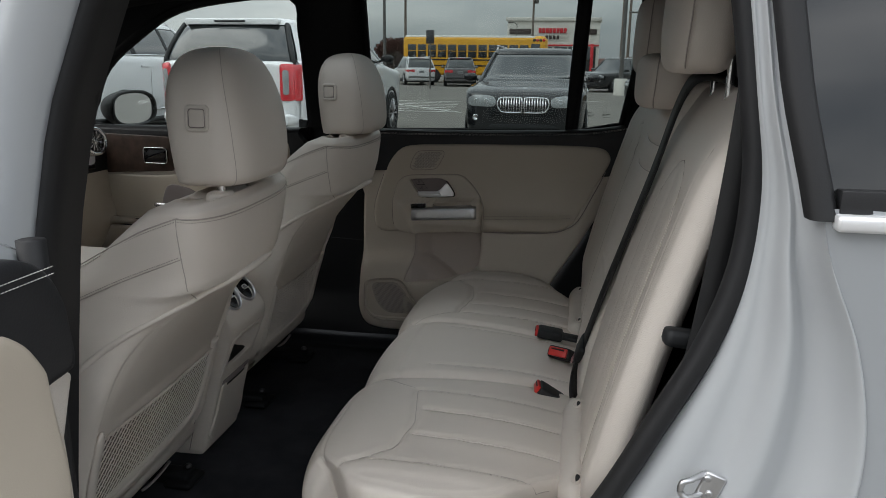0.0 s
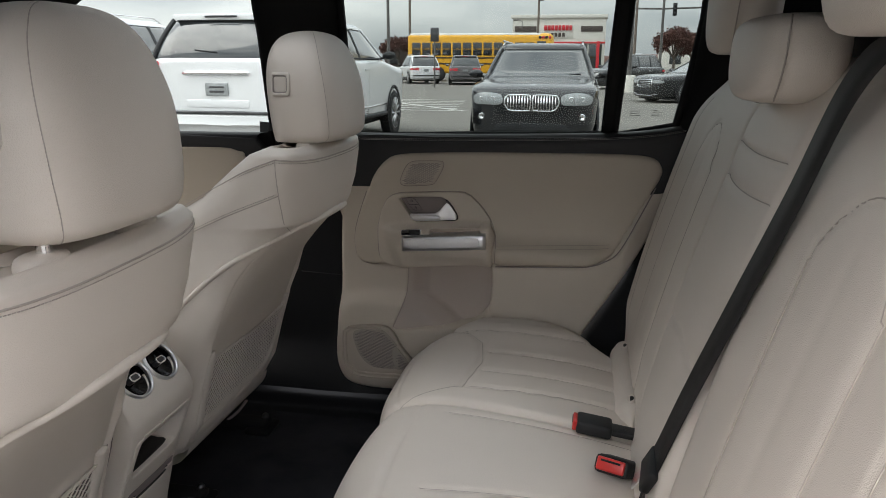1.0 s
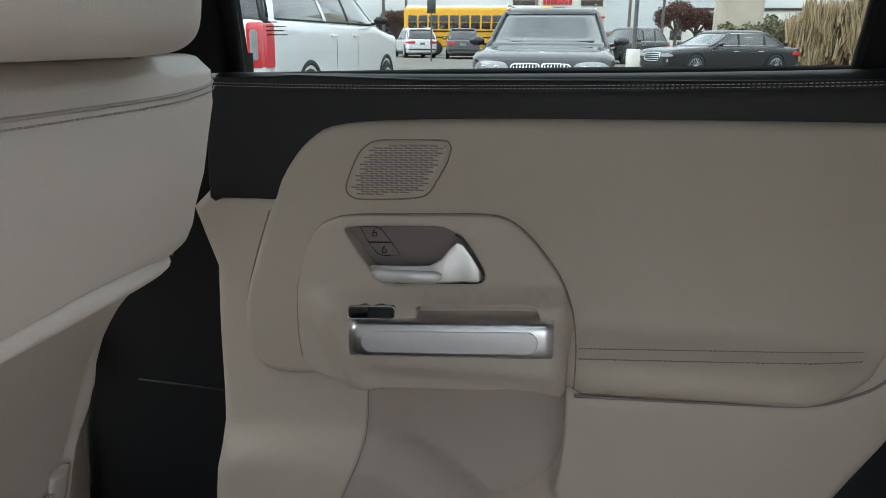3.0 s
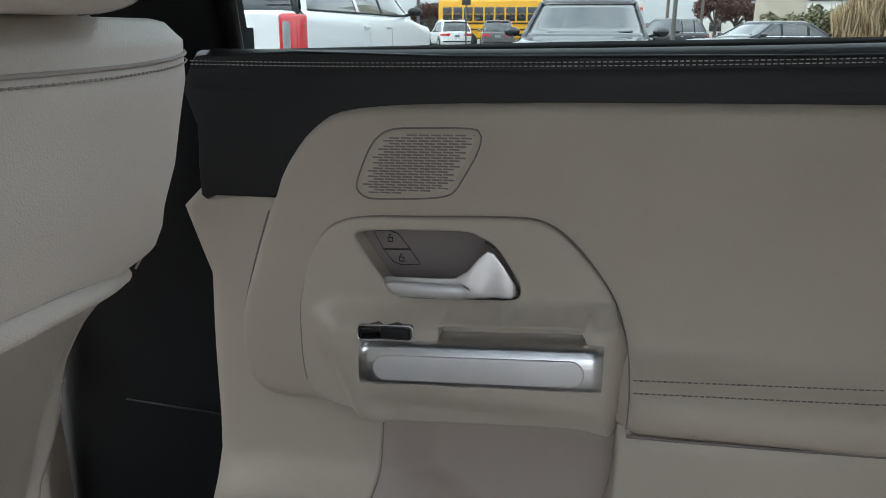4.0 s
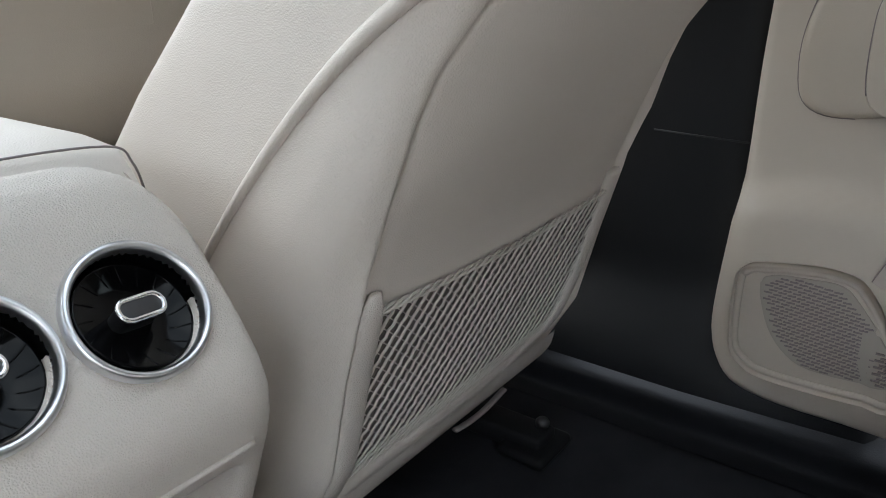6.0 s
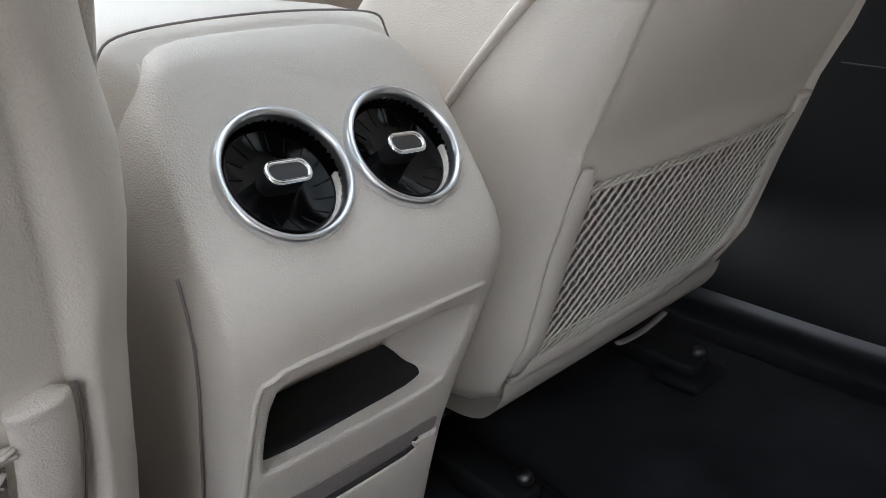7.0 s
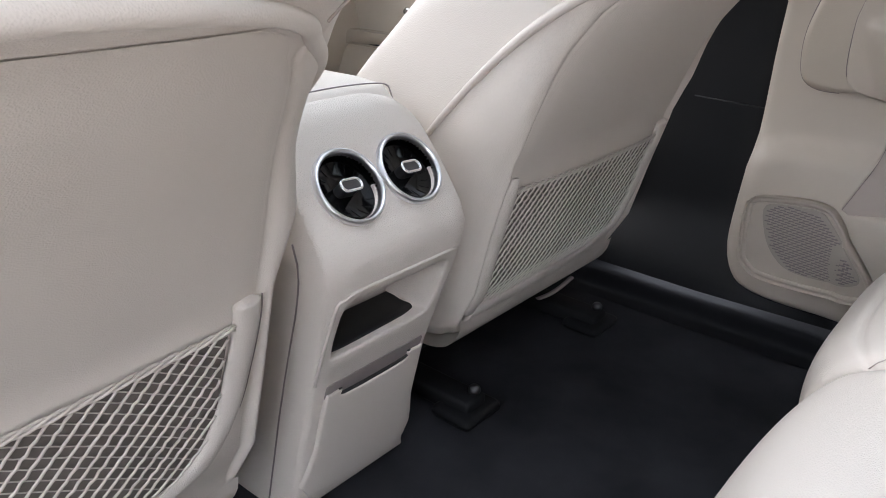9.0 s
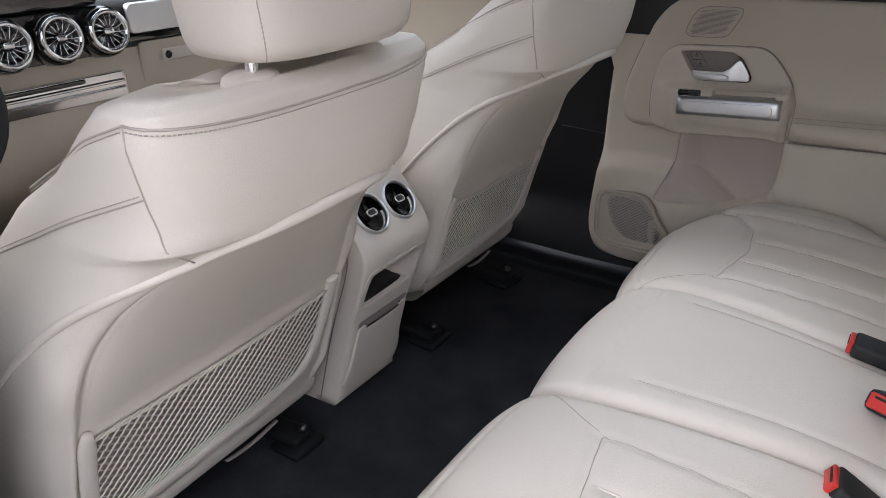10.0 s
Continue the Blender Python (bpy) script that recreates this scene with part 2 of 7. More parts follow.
def tube(path, r, n=8, closed=False, flat=1.0, up=(0, 0, 1), bm=None, cap=True):
    """A round or flattened (flat: height over width) bar along a path; r may be a list."""
    bm = bm or bmesh.new()
    p = [Vector(q) for q in path]
    k = len(p)
    rs = r if hasattr(r, "__len__") else [r] * k
    rows, upv = [], Vector(up)
    for i in range(k):
        if closed:
            d = p[(i + 1) % k] - p[i - 1]
        else:
            d = p[min(i + 1, k - 1)] - p[max(i - 1, 0)]
        d.normalize()
        side = d.cross(upv)
        if side.length < 1e-3:
            side = d.cross(Vector((0.3, 1, 0.2)))
        side.normalize()
        u = side.cross(d).normalized()
        rows.append([p[i] + side * (rs[i] * math.cos(a)) + u * (rs[i] * flat * math.sin(a)) for a in np.arange(n) * 2 * math.pi / n])
    if closed:
        rows.append(rows[0])
    vs = [[bm.verts.new(q) for q in row] for row in (rows[:-1] if closed else rows)]
    if closed:
        vs.append(vs[0])
    for a, b in zip(vs, vs[1:]):
        for j in range(n):
            bm.faces.new((a[j], a[(j + 1) % n], b[(j + 1) % n], b[j]))
    if cap and not closed:
        bm.faces.new(vs[0][::-1])
        bm.faces.new(vs[-1])
    return bm


def ribbon(path, widths, thick, side, bm=None):
    """A flat band with thickness along a path; side: the direction of its width at each point."""
    bm = bm or bmesh.new()
    p = [Vector(q) for q in path]
    rows = []
    for i, q in enumerate(p):
        s = Vector(side[i] if hasattr(side[0], "__len__") else side).normalized()
        d = (p[min(i + 1, len(p) - 1)] - p[max(i - 1, 0)]).normalized()
        nrm = d.cross(s).normalized()
        w = widths / 2
        rows.append([q - s * w - nrm * thick / 2, q + s * w - nrm * thick / 2, q + s * w + nrm * thick / 2, q - s * w + nrm * thick / 2])
    return skin(rows, around=True, cap=True, bm=bm)


def inside(pt, poly):
    x, y = pt
    a, b = poly, np.roll(poly, -1, axis=0)
    c = ((a[:, 1] > y) != (b[:, 1] > y)) & (x < (b[:, 0] - a[:, 0]) * (y - a[:, 1]) / (b[:, 1] - a[:, 1] + 1e-12) + a[:, 0])
    return bool(c.sum() % 2)


def offset(poly, d):
    """Shrink a counter-clockwise outline by d."""
    a, b = np.roll(poly, 1, axis=0), np.roll(poly, -1, axis=0)
    t = b - a
    t /= np.linalg.norm(t, axis=1)[:, None] + 1e-9
    return poly + np.stack([-t[:, 1], t[:, 0]], 1) * d


def ccw(poly):
    p = np.array(poly, float)
    q = np.roll(p, -1, axis=0)
    return p if (p[:, 0] * q[:, 1] - q[:, 0] * p[:, 1]).sum() > 0 else p[::-1].copy()


def plate(outline, d0, d1, r, fn, step=0.03, holes=(), back=False, bm=None):
    """A panel of the given outline, from depth d0 to its face at d1, with edges rounded by r. holes: (outline, depth) sunk into the face.
    fn(a, b, d) gives the place in the world."""
    bm = bm or bmesh.new()
    o = ccw(outline)
    rings = [(o, d0)]
    for a in np.linspace(0, math.pi / 2, 4):
        rings.append((offset(o, r * (1 - math.cos(a))), d1 - r + r * math.sin(a)))
    vs = [[bm.verts.new(fn(q[0], q[1], d)) for q in ring] for ring, d in rings]
    m = len(o)
    for a, b in zip(vs, vs[1:]):
        for j in range(m):
            bm.faces.new((a[j], a[(j + 1) % m], b[(j + 1) % m], b[j]))
    if back:
        bm.faces.new(vs[0][::-1])
    last = rings[-1][0]
    loops, bms = [last], [vs[-1]]
    for h, depth in holes:
        h = ccw(h)
        rr = min(r, 0.004)
        hr = [(offset(h, -rr), d1), (offset(h, -rr * 0.3), d1 - rr * 0.3), (h, d1 - rr), (h, d1 - depth)]
        hv = [[bm.verts.new(fn(q[0], q[1], d)) for q in ring] for ring, d in hr]
        for a, b in zip(hv, hv[1:]):
            for j in range(len(h)):
                bm.faces.new((a[j], b[j], b[(j + 1) % len(h)], a[(j + 1) % len(h)]))
        loops.append(hr[0][0])
        bms.append(hv[0])
    pts, edges, owner = [], [], []
    for loop, verts in zip(loops, bms):
        s = len(pts)
        pts += [tuple(q) for q in loop]
        owner += verts
        edges += [(s + i, s + (i + 1) % len(loop)) for i in range(len(loop))]
    lo, hi = last.min(0), last.max(0)
    inner = offset(last, step * 0.5)
    blocked = [offset(l, -step * 0.4) for l in loops[1:]]
    for i, a in enumerate(np.arange(lo[0] + step / 2, hi[0], step)):
        for b in np.arange(lo[1] + step / 2 * (1 + i % 2), hi[1], step):
            if inside((a, b), inner) and not any(inside((a, b), l) for l in blocked):
                pts.append((a, b))
    v2, _, tris, ov, _, _ = geometry.delaunay_2d_cdt([Vector(p) for p in pts], edges, [], 0, 1e-6)
    made = {}
    for i, q in enumerate(v2):
        src = [k for k in ov[i] if k < len(owner)]
        made[i] = owner[src[0]] if src else bm.verts.new(fn(q[0], q[1], d1))
    for tri in tris:
        c = sum((v2[i] for i in tri), Vector((0, 0))) / len(tri)
        if inside(c, last) and not any(inside(c, l) for l in loops[1:]):
            try:
                bm.faces.new([made[i] for i in tri])
            except ValueError:
                pass
    return bm


def box(x0, y0, z0, x1, y1, z1, r=0.004, seg=2, bm=None):
    """A box with rounded edges."""
    b = bmesh.new()
    bmesh.ops.create_cube(b, size=1)
    bmesh.ops.scale(b, vec=(abs(x1 - x0), abs(y1 - y0), abs(z1 - z0)), verts=b.verts)
    bmesh.ops.translate(b, vec=((x0 + x1) / 2, (y0 + y1) / 2, (z0 + z1) / 2), verts=b.verts)
    if r:
        bmesh.ops.bevel(b, geom=list(b.edges), offset=min(r, 0.49 * min(abs(x1 - x0), abs(y1 - y0), abs(z1 - z0))), segments=seg, profile=0.5, affect="EDGES")
    return join(bm, b)


def join(bm, b, m=None):
    """Add b to bm, moved by m."""
    if m is not None:
        bmesh.ops.transform(b, matrix=m, verts=b.verts)
    if bm is None:
        return b
    me = bpy.data.meshes.new("tmp")
    b.to_mesh(me)
    b.free()
    bm.from_mesh(me)
    bpy.data.meshes.remove(me)
    return bm


def lathe(profile, n=32, m=None, bm=None):
    """A turned body: (radius, height) pairs round the z axis."""
    rows = [[(r * math.cos(a), r * math.sin(a), h) for a in np.arange(n) * 2 * math.pi / n] for r, h in profile]
    b = skin(rows, around=True)
    bmesh.ops.remove_doubles(b, verts=b.verts, dist=1e-6)
    return join(bm, b, m)


def blob(rows, n=36, power=3.0, bm=None):
    """A padded body: rows of (centre, half width along x, half width along y) at rising heights, each a rounded rectangle."""
    out = []
    for (cx, cy, cz), a, b, *tilt in rows:
        ring = []
        for t in np.arange(n) * 2 * math.pi / n:
            c, s = math.cos(t), math.sin(t)
            x, y = a * abs(c) ** (2 / power) * np.sign(c), b * abs(s) ** (2 / power) * np.sign(s)
            ring.append((cx + x, cy + y, cz + (tilt[0] * x if tilt else 0)))
        out.append(ring)
    return skin(out, around=True, cap=True, bm=bm)


def stitches(path, pitch=0.0045, length=0.003, r=0.0005, bm=None):
    """Single thread stitches along a path."""
    bm = bm or bmesh.new()
    p = np.array([tuple(q) for q in path])
    seg = np.linalg.norm(np.diff(p, axis=0), axis=1)
    acc = np.concatenate([[0], np.cumsum(seg)])
    for s in np.arange(0, acc[-1] - length, pitch):
        a = [np.interp(s, acc, p[:, k]) for k in range(3)]
        b = [np.interp(s + length, acc, p[:, k]) for k in range(3)]
        tube([a, b], r, 4, bm=bm)
    return bm

# ---- the car's shell: floor, sills, pillars, roof, windows ----
YD, YG = 0.745, 0.79          # inner face of the right doors, their glass
FLOOR = 0.41

car_floor = tagged(part("floor", box(-1.6, -0.80, FLOOR - 0.05, 1.25, 0.80, FLOOR, 0.01), "carpet"), "black carpet floor of the car cabin", "floor", kind="structure")
ground = tagged(part("ground", box(-400, -300, -0.3, 400, 900, 0.0, 0), "concrete"), "pale worn concrete of a large parking lot", "ground", kind="structure")


def far_side(name, outline, d0, d1, r, mat, parent, label="", bulge=None, **kw):
    """A panel of the right side: outline in x and z, standing d inwards from the door's face."""
    f = bulge or (lambda a, b: 0.0)
    return part(name, plate(outline, d0, d1, r, lambda a, b, d: (a, YD - d - f(a, b), b), **kw), mat, parent, label)


def round_box(a0, b0, a1, b1, r, n=5):
    out = []
    for cx, cy, s in ((a1 - r, b0 + r, -90), (a1 - r, b1 - r, 0), (a0 + r, b1 - r, 90), (a0 + r, b0 + r, 180)):
        out += [(cx + r * math.cos(radians(s + 90 * i / n)), cy + r * math.sin(radians(s + 90 * i / n))) for i in range(n + 1)]
    return out


# right-hand sill, kick panel and lower pillar, all black plastic
def sill(side):
    y0 = 0.80 * side
    prof = [(0.655, FLOOR + 0.002), (0.682, FLOOR + 0.004), (0.690, FLOOR + 0.012), (0.692, FLOOR + 0.032), (0.698, FLOOR + 0.039), (0.72, FLOOR + 0.046), (0.76, FLOOR + 0.058), (0.80, FLOOR + 0.066), (0.86, FLOOR + 0.05), (0.88, FLOOR - 0.06)]
    prof = cr(prof, 5)
    rows = [[(x, side * y, z) for y, z in prof] for x in np.linspace(-1.5, 0.75, 30)]
    return part("sill", skin(rows), "sill_plastic")


for s, nm in ((1, "right"), (-1, "left")):
    tagged(sill(s), "black plastic door sill cover", "sill", kind="structure")

# lower B pillar on the right: dark trim behind the front seat
bp = empty("pillar_right", "black trim of the right centre pillar", "pillar", kind="structure")
rows = []
for z in np.linspace(FLOOR + 0.05, 1.19, 40):
    w = lerp(z, [0.4, 0.6, 1.0, 1.2], [0.20, 0.14, 0.10, 0.095])
    y = lerp(z, [0.4, 1.2], [0.775, 0.785]) - 0.055 * smoothstep(0.60, 0.46, z)
    w += 0.10 * smoothstep(0.60, 0.46, z)
    rows.append([(0.0 - w - 0.06, y + 0.05, z), (-w, y, z), (-w * 0.6, y - 0.012, z), (0.06, y - 0.014, z), (0.115 + 0.16 * smoothstep(0.56, 0.47, z), y - 0.004, z), (0.125 + 0.18 * smoothstep(0.56, 0.47, z), y + 0.05, z)])
part("lower_cover", skin(rows), "pillar_plastic", bp)
rows = []
for z in np.linspace(1.17, 1.63, 10):
    lean = (z - 1.17) * 0.22
    x0, x1 = -0.105 + lean * 0.05, 0.128 - lean * 0.02
    rows.append([(x0, YG + 0.03 - lean, z), (x0 + 0.004, YG - 0.012 - lean, z), (x0 + 0.03, YG - 0.045 - lean, z), (x1 - 0.05, YG - 0.05 - lean, z), (x1 - 0.012, YG - 0.04 - lean, z), (x1, YG + 0.03 - lean, z)])
part("upper_cover", skin(rows), "black_trim", bp)
part("seam_line", tube([(-0.02, 0.754, 0.79), (0.11, 0.756, 0.785)], 0.0012, 6), "black_plastic", bp)

# roof with its dark lining
GX0, GX1, GY = -0.45, 0.80, 0.44     # opening of the added glass roof panel


def roof_sheet(x0, x1, y, z0, z1):
    """A flat sheet of roof with the opening of the glass panel in it."""
    b = box(x0, -y, z0, GX0, y, z1, 0)
    box(GX1, -y, z0, x1, y, z1, 0, bm=b)
    box(GX0, -y, z0, GX1, -GY, z1, 0, bm=b)
    return box(GX0, GY, z0, GX1, y, z1, 0, bm=b)


roof = tagged(part("ceiling", roof_sheet(-0.9, 2.3, 0.70, 1.60, 1.64), "headliner", smooth=False), "black fabric headliner under the car's roof", "ceiling", kind="structure")
# unseen glass panel, added to let light into the cabin from above
added_roof_panel = empty("added_roof_window", "unseen glass panel added to the roof for light from above", "window", kind="structure")
g = part("pane", box(GX0 - 0.02, -GY - 0.02, 1.682, GX1 + 0.02, GY + 0.02, 1.690, 0), "roof_tint", added_roof_panel)
for s in (1, -1):
    rows = [[(x, s * 0.82, 1.585), (x, s * 0.80, 1.60), (x, s * 0.76, 1.612), (x, s * 0.69, 1.62), (x, s * 0.69, 1.66), (x, s * 0.80, 1.645), (x, s * 0.845, 1.60)] for x in np.linspace(-0.95, 2.3, 12)]
    tagged(part("roof_rail", skin(rows, around=True), "black_trim"), "black roof side rail", "roof rail", kind="structure")
tagged(part("roof_skin", roof_sheet(-0.85, 2.3, 0.78, 1.645, 1.68), "dimmed_near_paint", smooth=False), "white painted steel roof of the car", "roof", kind="structure")

# rear corner of the right side: dark pillar and side wall behind the seat
cp = empty("pillar_rear_right", "black trim of the right rear pillar", "pillar", kind="structure")
rows = []
for z in np.linspace(0.50, 1.63, 24):
    x0 = lerp(z, [0.45, 0.60, 0.68, 0.85, 1.05, 1.2, 1.3, 1.5, 1.6], [0.62, 0.70, 0.745, 0.85, 0.945, 0.955, 0.968, 0.985, 0.99])
    lean = max(0, z - 1.17) * 0.22
    rows.append([(x0 - 0.004, YG + 0.03 - lean, z), (x0, YD + 0.012 - lean, z), (x0 + 0.03, YD - 0.02 - lean, z), (x0 + 0.12, YD - 0.05 - lean, z), (x0 + 0.5, YD - 0.06 - lean, z)])
part("cover", skin(rows), "black_trim", cp)

# tailgate end, so that the cabin is closed behind the rear seat
tail = empty("tailgate", "black lining and glass at the rear end of the cabin", "tailgate", kind="structure")
part("lining", box(2.2, -0.75, 0.4, 2.26, 0.75, 1.12, 0.02), "black_trim", tail)
part("cargo_floor", box(1.25, -0.72, 0.70, 2.2, 0.72, 0.74, 0.01), "carpet", tail)
g = part("pane", box(2.15, -0.66, 1.12, 2.156, 0.66, 1.60, 0), "tint", tail)
g.visible_shadow = False

# windows of the right side
def side_window(name, label, outline, glass="glass"):
    w = empty(name, label, "window", kind="structure")
    o = np.array(outline)
    f = lambda a, b, d: (a, YG + 0.012 - (b - 1.17) * 0.22 - d, b)
    p = part("pane", plate(o, 0, 0.004, 0.001, f, step=0.2, back=True), glass, w, smooth=False)
    p.visible_shadow = False
    path = [f(a, b, 0.012) for a, b in o]
    part("frame", tube(path, 0.013, 6, closed=True, up=(0, 1, 0)), "black_trim", w)
    return w


front_win = side_window("window_1", "clear front passenger window with a black frame", cr([(-0.92, 1.15), (-0.5, 1.15), (-0.10, 1.155), (-0.088, 1.30), (-0.092, 1.48), (-0.105, 1.59), (-0.31, 1.588), (-0.52, 1.550), (-0.675, 1.473), (-0.83, 1.365), (-0.91, 1.245)], 4, True))
rear_win = side_window("window_2", "clear rear door window with a black frame and divider", [(0.128, 1.158), (0.45, 1.166), (0.775, 1.175), (0.79, 1.38), (0.80, 1.62), (0.5, 1.625), (0.12, 1.625), (0.125, 1.35)], "rear_glass")
quarter_win = side_window("window_3", "small fixed quarter pane behind a black divider bar", [(0.80, 1.178), (0.945, 1.200), (0.97, 1.33), (0.985, 1.45), (0.985, 1.62), (0.825, 1.62), (0.81, 1.38)], "rear_glass")
part("divider_bar", box(-0.014, -0.015, 0, 0.014, 0.02, 0.42, 0.006), "black_trim", rear_win).matrix_basis = Matrix.Translation((0.785, YG, 1.175)) @ Matrix.Rotation(radians(4.2), 4, "Y") @ Matrix.Rotation(radians(12.4), 4, "X")
# safety marks etched into the panes
for x0, z0, k in ((0.165, 1.21, rear_win), (0.835, 1.225, quarter_win), (0.885, 1.225, quarter_win)):
    b = bmesh.new()
    for i in range(4):
        box(x0, 0, z0 + i * 0.0045, x0 + (0.024, 0.020, 0.023, 0.014)[i], 0.0006, z0 + i * 0.0045 + 0.0011, 0, bm=b)
    for v in b.verts:
        v.co.y += YG + 0.006 - (v.co.z - 1.17) * 0.22
    part("etched_mark", b, "pole", k)

# windscreen and front end of the cabin
ws = empty("windscreen", "clear windscreen with black surround", "windscreen", kind="structure")
rows = [[(-1.55 + s * 0.80, y * (1 - 0.12 * s), 1.08 + s * 0.52) for y in np.linspace(-0.74, 0.74, 12)] for s in np.linspace(0, 1, 6)]
g = part("pane", skin(rows), "glass", ws)
g.visible_shadow = False
for s in (1, -1):
    part("front_pillar", tube(cr([(-1.62, 0.78 * s, 1.05), (-1.1, 0.76 * s, 1.38), (-0.75, 0.69 * s, 1.58), (-0.3, 0.68 * s, 1.63)], 6), 0.045, 8), "black_trim", ws)
part("cowl", box(-1.75, -0.78, 0.4, -1.62, 0.78, 1.12, 0.02), "black_trim", ws)

# ---- right rear door ----
door = empty("door_1", "closed rear car door with cream and black leather lining", "door", kind="structure")
base_o = [(0.110, 1.05), (0.103, 0.95), (0.099, 0.867), (0.097, 0.75), (0.092, 0.67), (0.086, 0.585), (0.088, 0.548), (0.098, 0.520), (0.122, 0.499), (0.165, 0.487), (0.25, 0.484), (0.5, 0.488), (0.62, 0.495), (0.68, 0.57), (0.742, 0.673), (0.84, 0.83), (0.925, 0.985), (0.938, 1.03), (0.936, 1.06), (0.5, 1.09)]


def housing(a, b):
    """The swelling over the lower speaker, with a long arch on top."""
    arch = 0.757 - 2.6 * max(0, abs(a - 0.215) - 0.03) ** 2
    return 0.026 * smoothstep(arch, arch - 0.036, b)


def base_bulge(a, b):
    low = smoothstep(0.80, 0.60, b) * 0.022
    proud = max(float(smoothstep(0.500, 0.509, a)), float(smoothstep(0.712, 0.698, b) * smoothstep(0.255, 0.275, a)))
    rim = lerp(a, [0.5, 0.53, 0.6, 0.68, 0.75, 0.79, 0.824, 0.869, 0.914], [0.846, 0.846, 0.849, 0.853, 0.858, 0.872, 0.901, 0.986, 1.07])
    proud *= 0.034 * smoothstep(0.93, 0.82, a + 0.35 * max(0, 0.80 - b)) * smoothstep(rim + 0.010, rim - 0.003, b)
    out = low + max(proud, float(housing(a, b) * smoothstep(0.40, 0.30, a)))
    return out * (0.65 + 0.35 * smoothstep(0.086, 0.125, a))


pocket_o = list(cr([(0.287, 0.853), (0.286, 0.828), (0.284, 0.775), (0.279, 0.735), (0.268, 0.703), (0.252, 0.664)], 5)) + list(cr([(0.262, 0.659), (0.317, 0.665), (0.40, 0.675), (0.440, 0.680), (0.469, 0.689), (0.496, 0.714), (0.510, 0.747), (0.514, 0.795), (0.513, 0.853)], 5))
pocket_o = [tuple(q) for q in pocket_o]
island_gap = cr([(0.227, 0.872), (0.223, 0.905), (0.227, 0.95), (0.242, 0.988), (0.265, 1.006), (0.33, 1.013), (0.41, 1.017), (0.435, 1.010), (0.457, 0.990), (0.478, 0.958), (0.497, 0.922), (0.505, 0.890), (0.502, 0.868), (0.36, 0.864)], 3, True)


def pocket_bulge(a, b):
    """Flush by the seam, sunk towards the rear; the dome of the speaker housing runs out across it."""
    wz = lerp(a, [0.24, 0.282, 0.306, 0.336, 0.372, 0.408, 0.440, 0.55], [0.745, 0.754, 0.753, 0.743, 0.721, 0.694, 0.664, 0.56])
    back = 0.034 * smoothstep(0.286, 0.345, a)
    top = lerp(a, [0.282, 0.33, 0.42], [0.026, 0.014, 0.008])
    dome = min(1.0, max(0.0, wz - b) / lerp(a, [0.28, 0.34], [0.036, 0.045])) ** lerp(a, [0.28, 0.33], [1.3, 0.55])
    return smoothstep(0.80, 0.60, b) * 0.022 - back + (back + top) * dome


far_side("lower_panel", cr(base_o, 3, True), -0.03, 0.0, 0.012, "dimmed_door_plastic", door, "moulded cream plastic lower door panel", base_bulge, step=0.012, holes=[(pocket_o, 0.16), (island_gap, 0.030)])
far_side("pocket_back", offset(ccw(pocket_o), -0.006), -0.13, -0.0015, 0.001, "shaded_pocket_plastic", door, "recessed beige-pink map pocket", pocket_bulge, step=0.0045)
# black leather belt-line trim with a soft rolled edge
blk = [(0.105, 1.0335), (0.108, 1.10), (0.112, 1.165), (0.35, 1.168), (0.65, 1.172), (0.85, 1.178), (0.97, 1.19), (0.985, 1.16), (0.965, 1.08), (0.938, 1.045), (0.70, 1.02), (0.3, 1.02), (0.22, 1.032), (0.18, 1.0345), (0.14, 1.034), (0.12, 1.0335)]
far_side("belt_trim", cr(blk, 2, True), -0.03, 0.004, 0.003, "black_leather", door, "black grained leather upper door trim")
roll = [(0.108, 1.160), (0.25, 1.160), (0.45, 1.163), (0.65, 1.168), (0.80, 1.174), (0.90, 1.184), (0.985, 1.20)]
rows = []
for x, z in cr(roll, 6):
    rows.append([(x, YD + dy, z + dz) for dy, dz in ((-0.003, -0.03), (-0.006, -0.014), (-0.003, -0.001), (0.008, 0.008), (0.022, 0.011), (0.045, 0.010), (0.06, 0.004))])
part("top_roll", skin(rows), "black_leather", door, "black leather roll under the window")
b = bmesh.new()
for dz in (0.0005, -0.0025):
    stitches([(x, YD - 0.0048, z + dz) for x, z in cr(roll, 6)], 0.0046, 0.0030, 0.00045, bm=b)
part("stitching", b, "white_stitch", door, "double pale seam stitching")
# big padded panel
pan_o = cr([(0.181, 1.036), (0.196, 1.066), (0.227, 1.103), (0.271, 1.122), (0.404, 1.130), (0.60, 1.134), (0.80, 1.136), (0.885, 1.131), (0.914, 1.11), (0.913, 1.075), (0.869, 0.986), (0.824, 0.901), (0.79, 0.872), (0.75, 0.858), (0.68, 0.853), (0.60, 0.849), (0.53, 0.846), (0.44, 0.853), (0.36, 0.848), (0.27, 0.838), (0.215, 0.828), (0.173, 0.828), (0.149, 0.842), (0.141, 0.873), (0.142, 0.915), (0.156, 0.967)], 4, True)


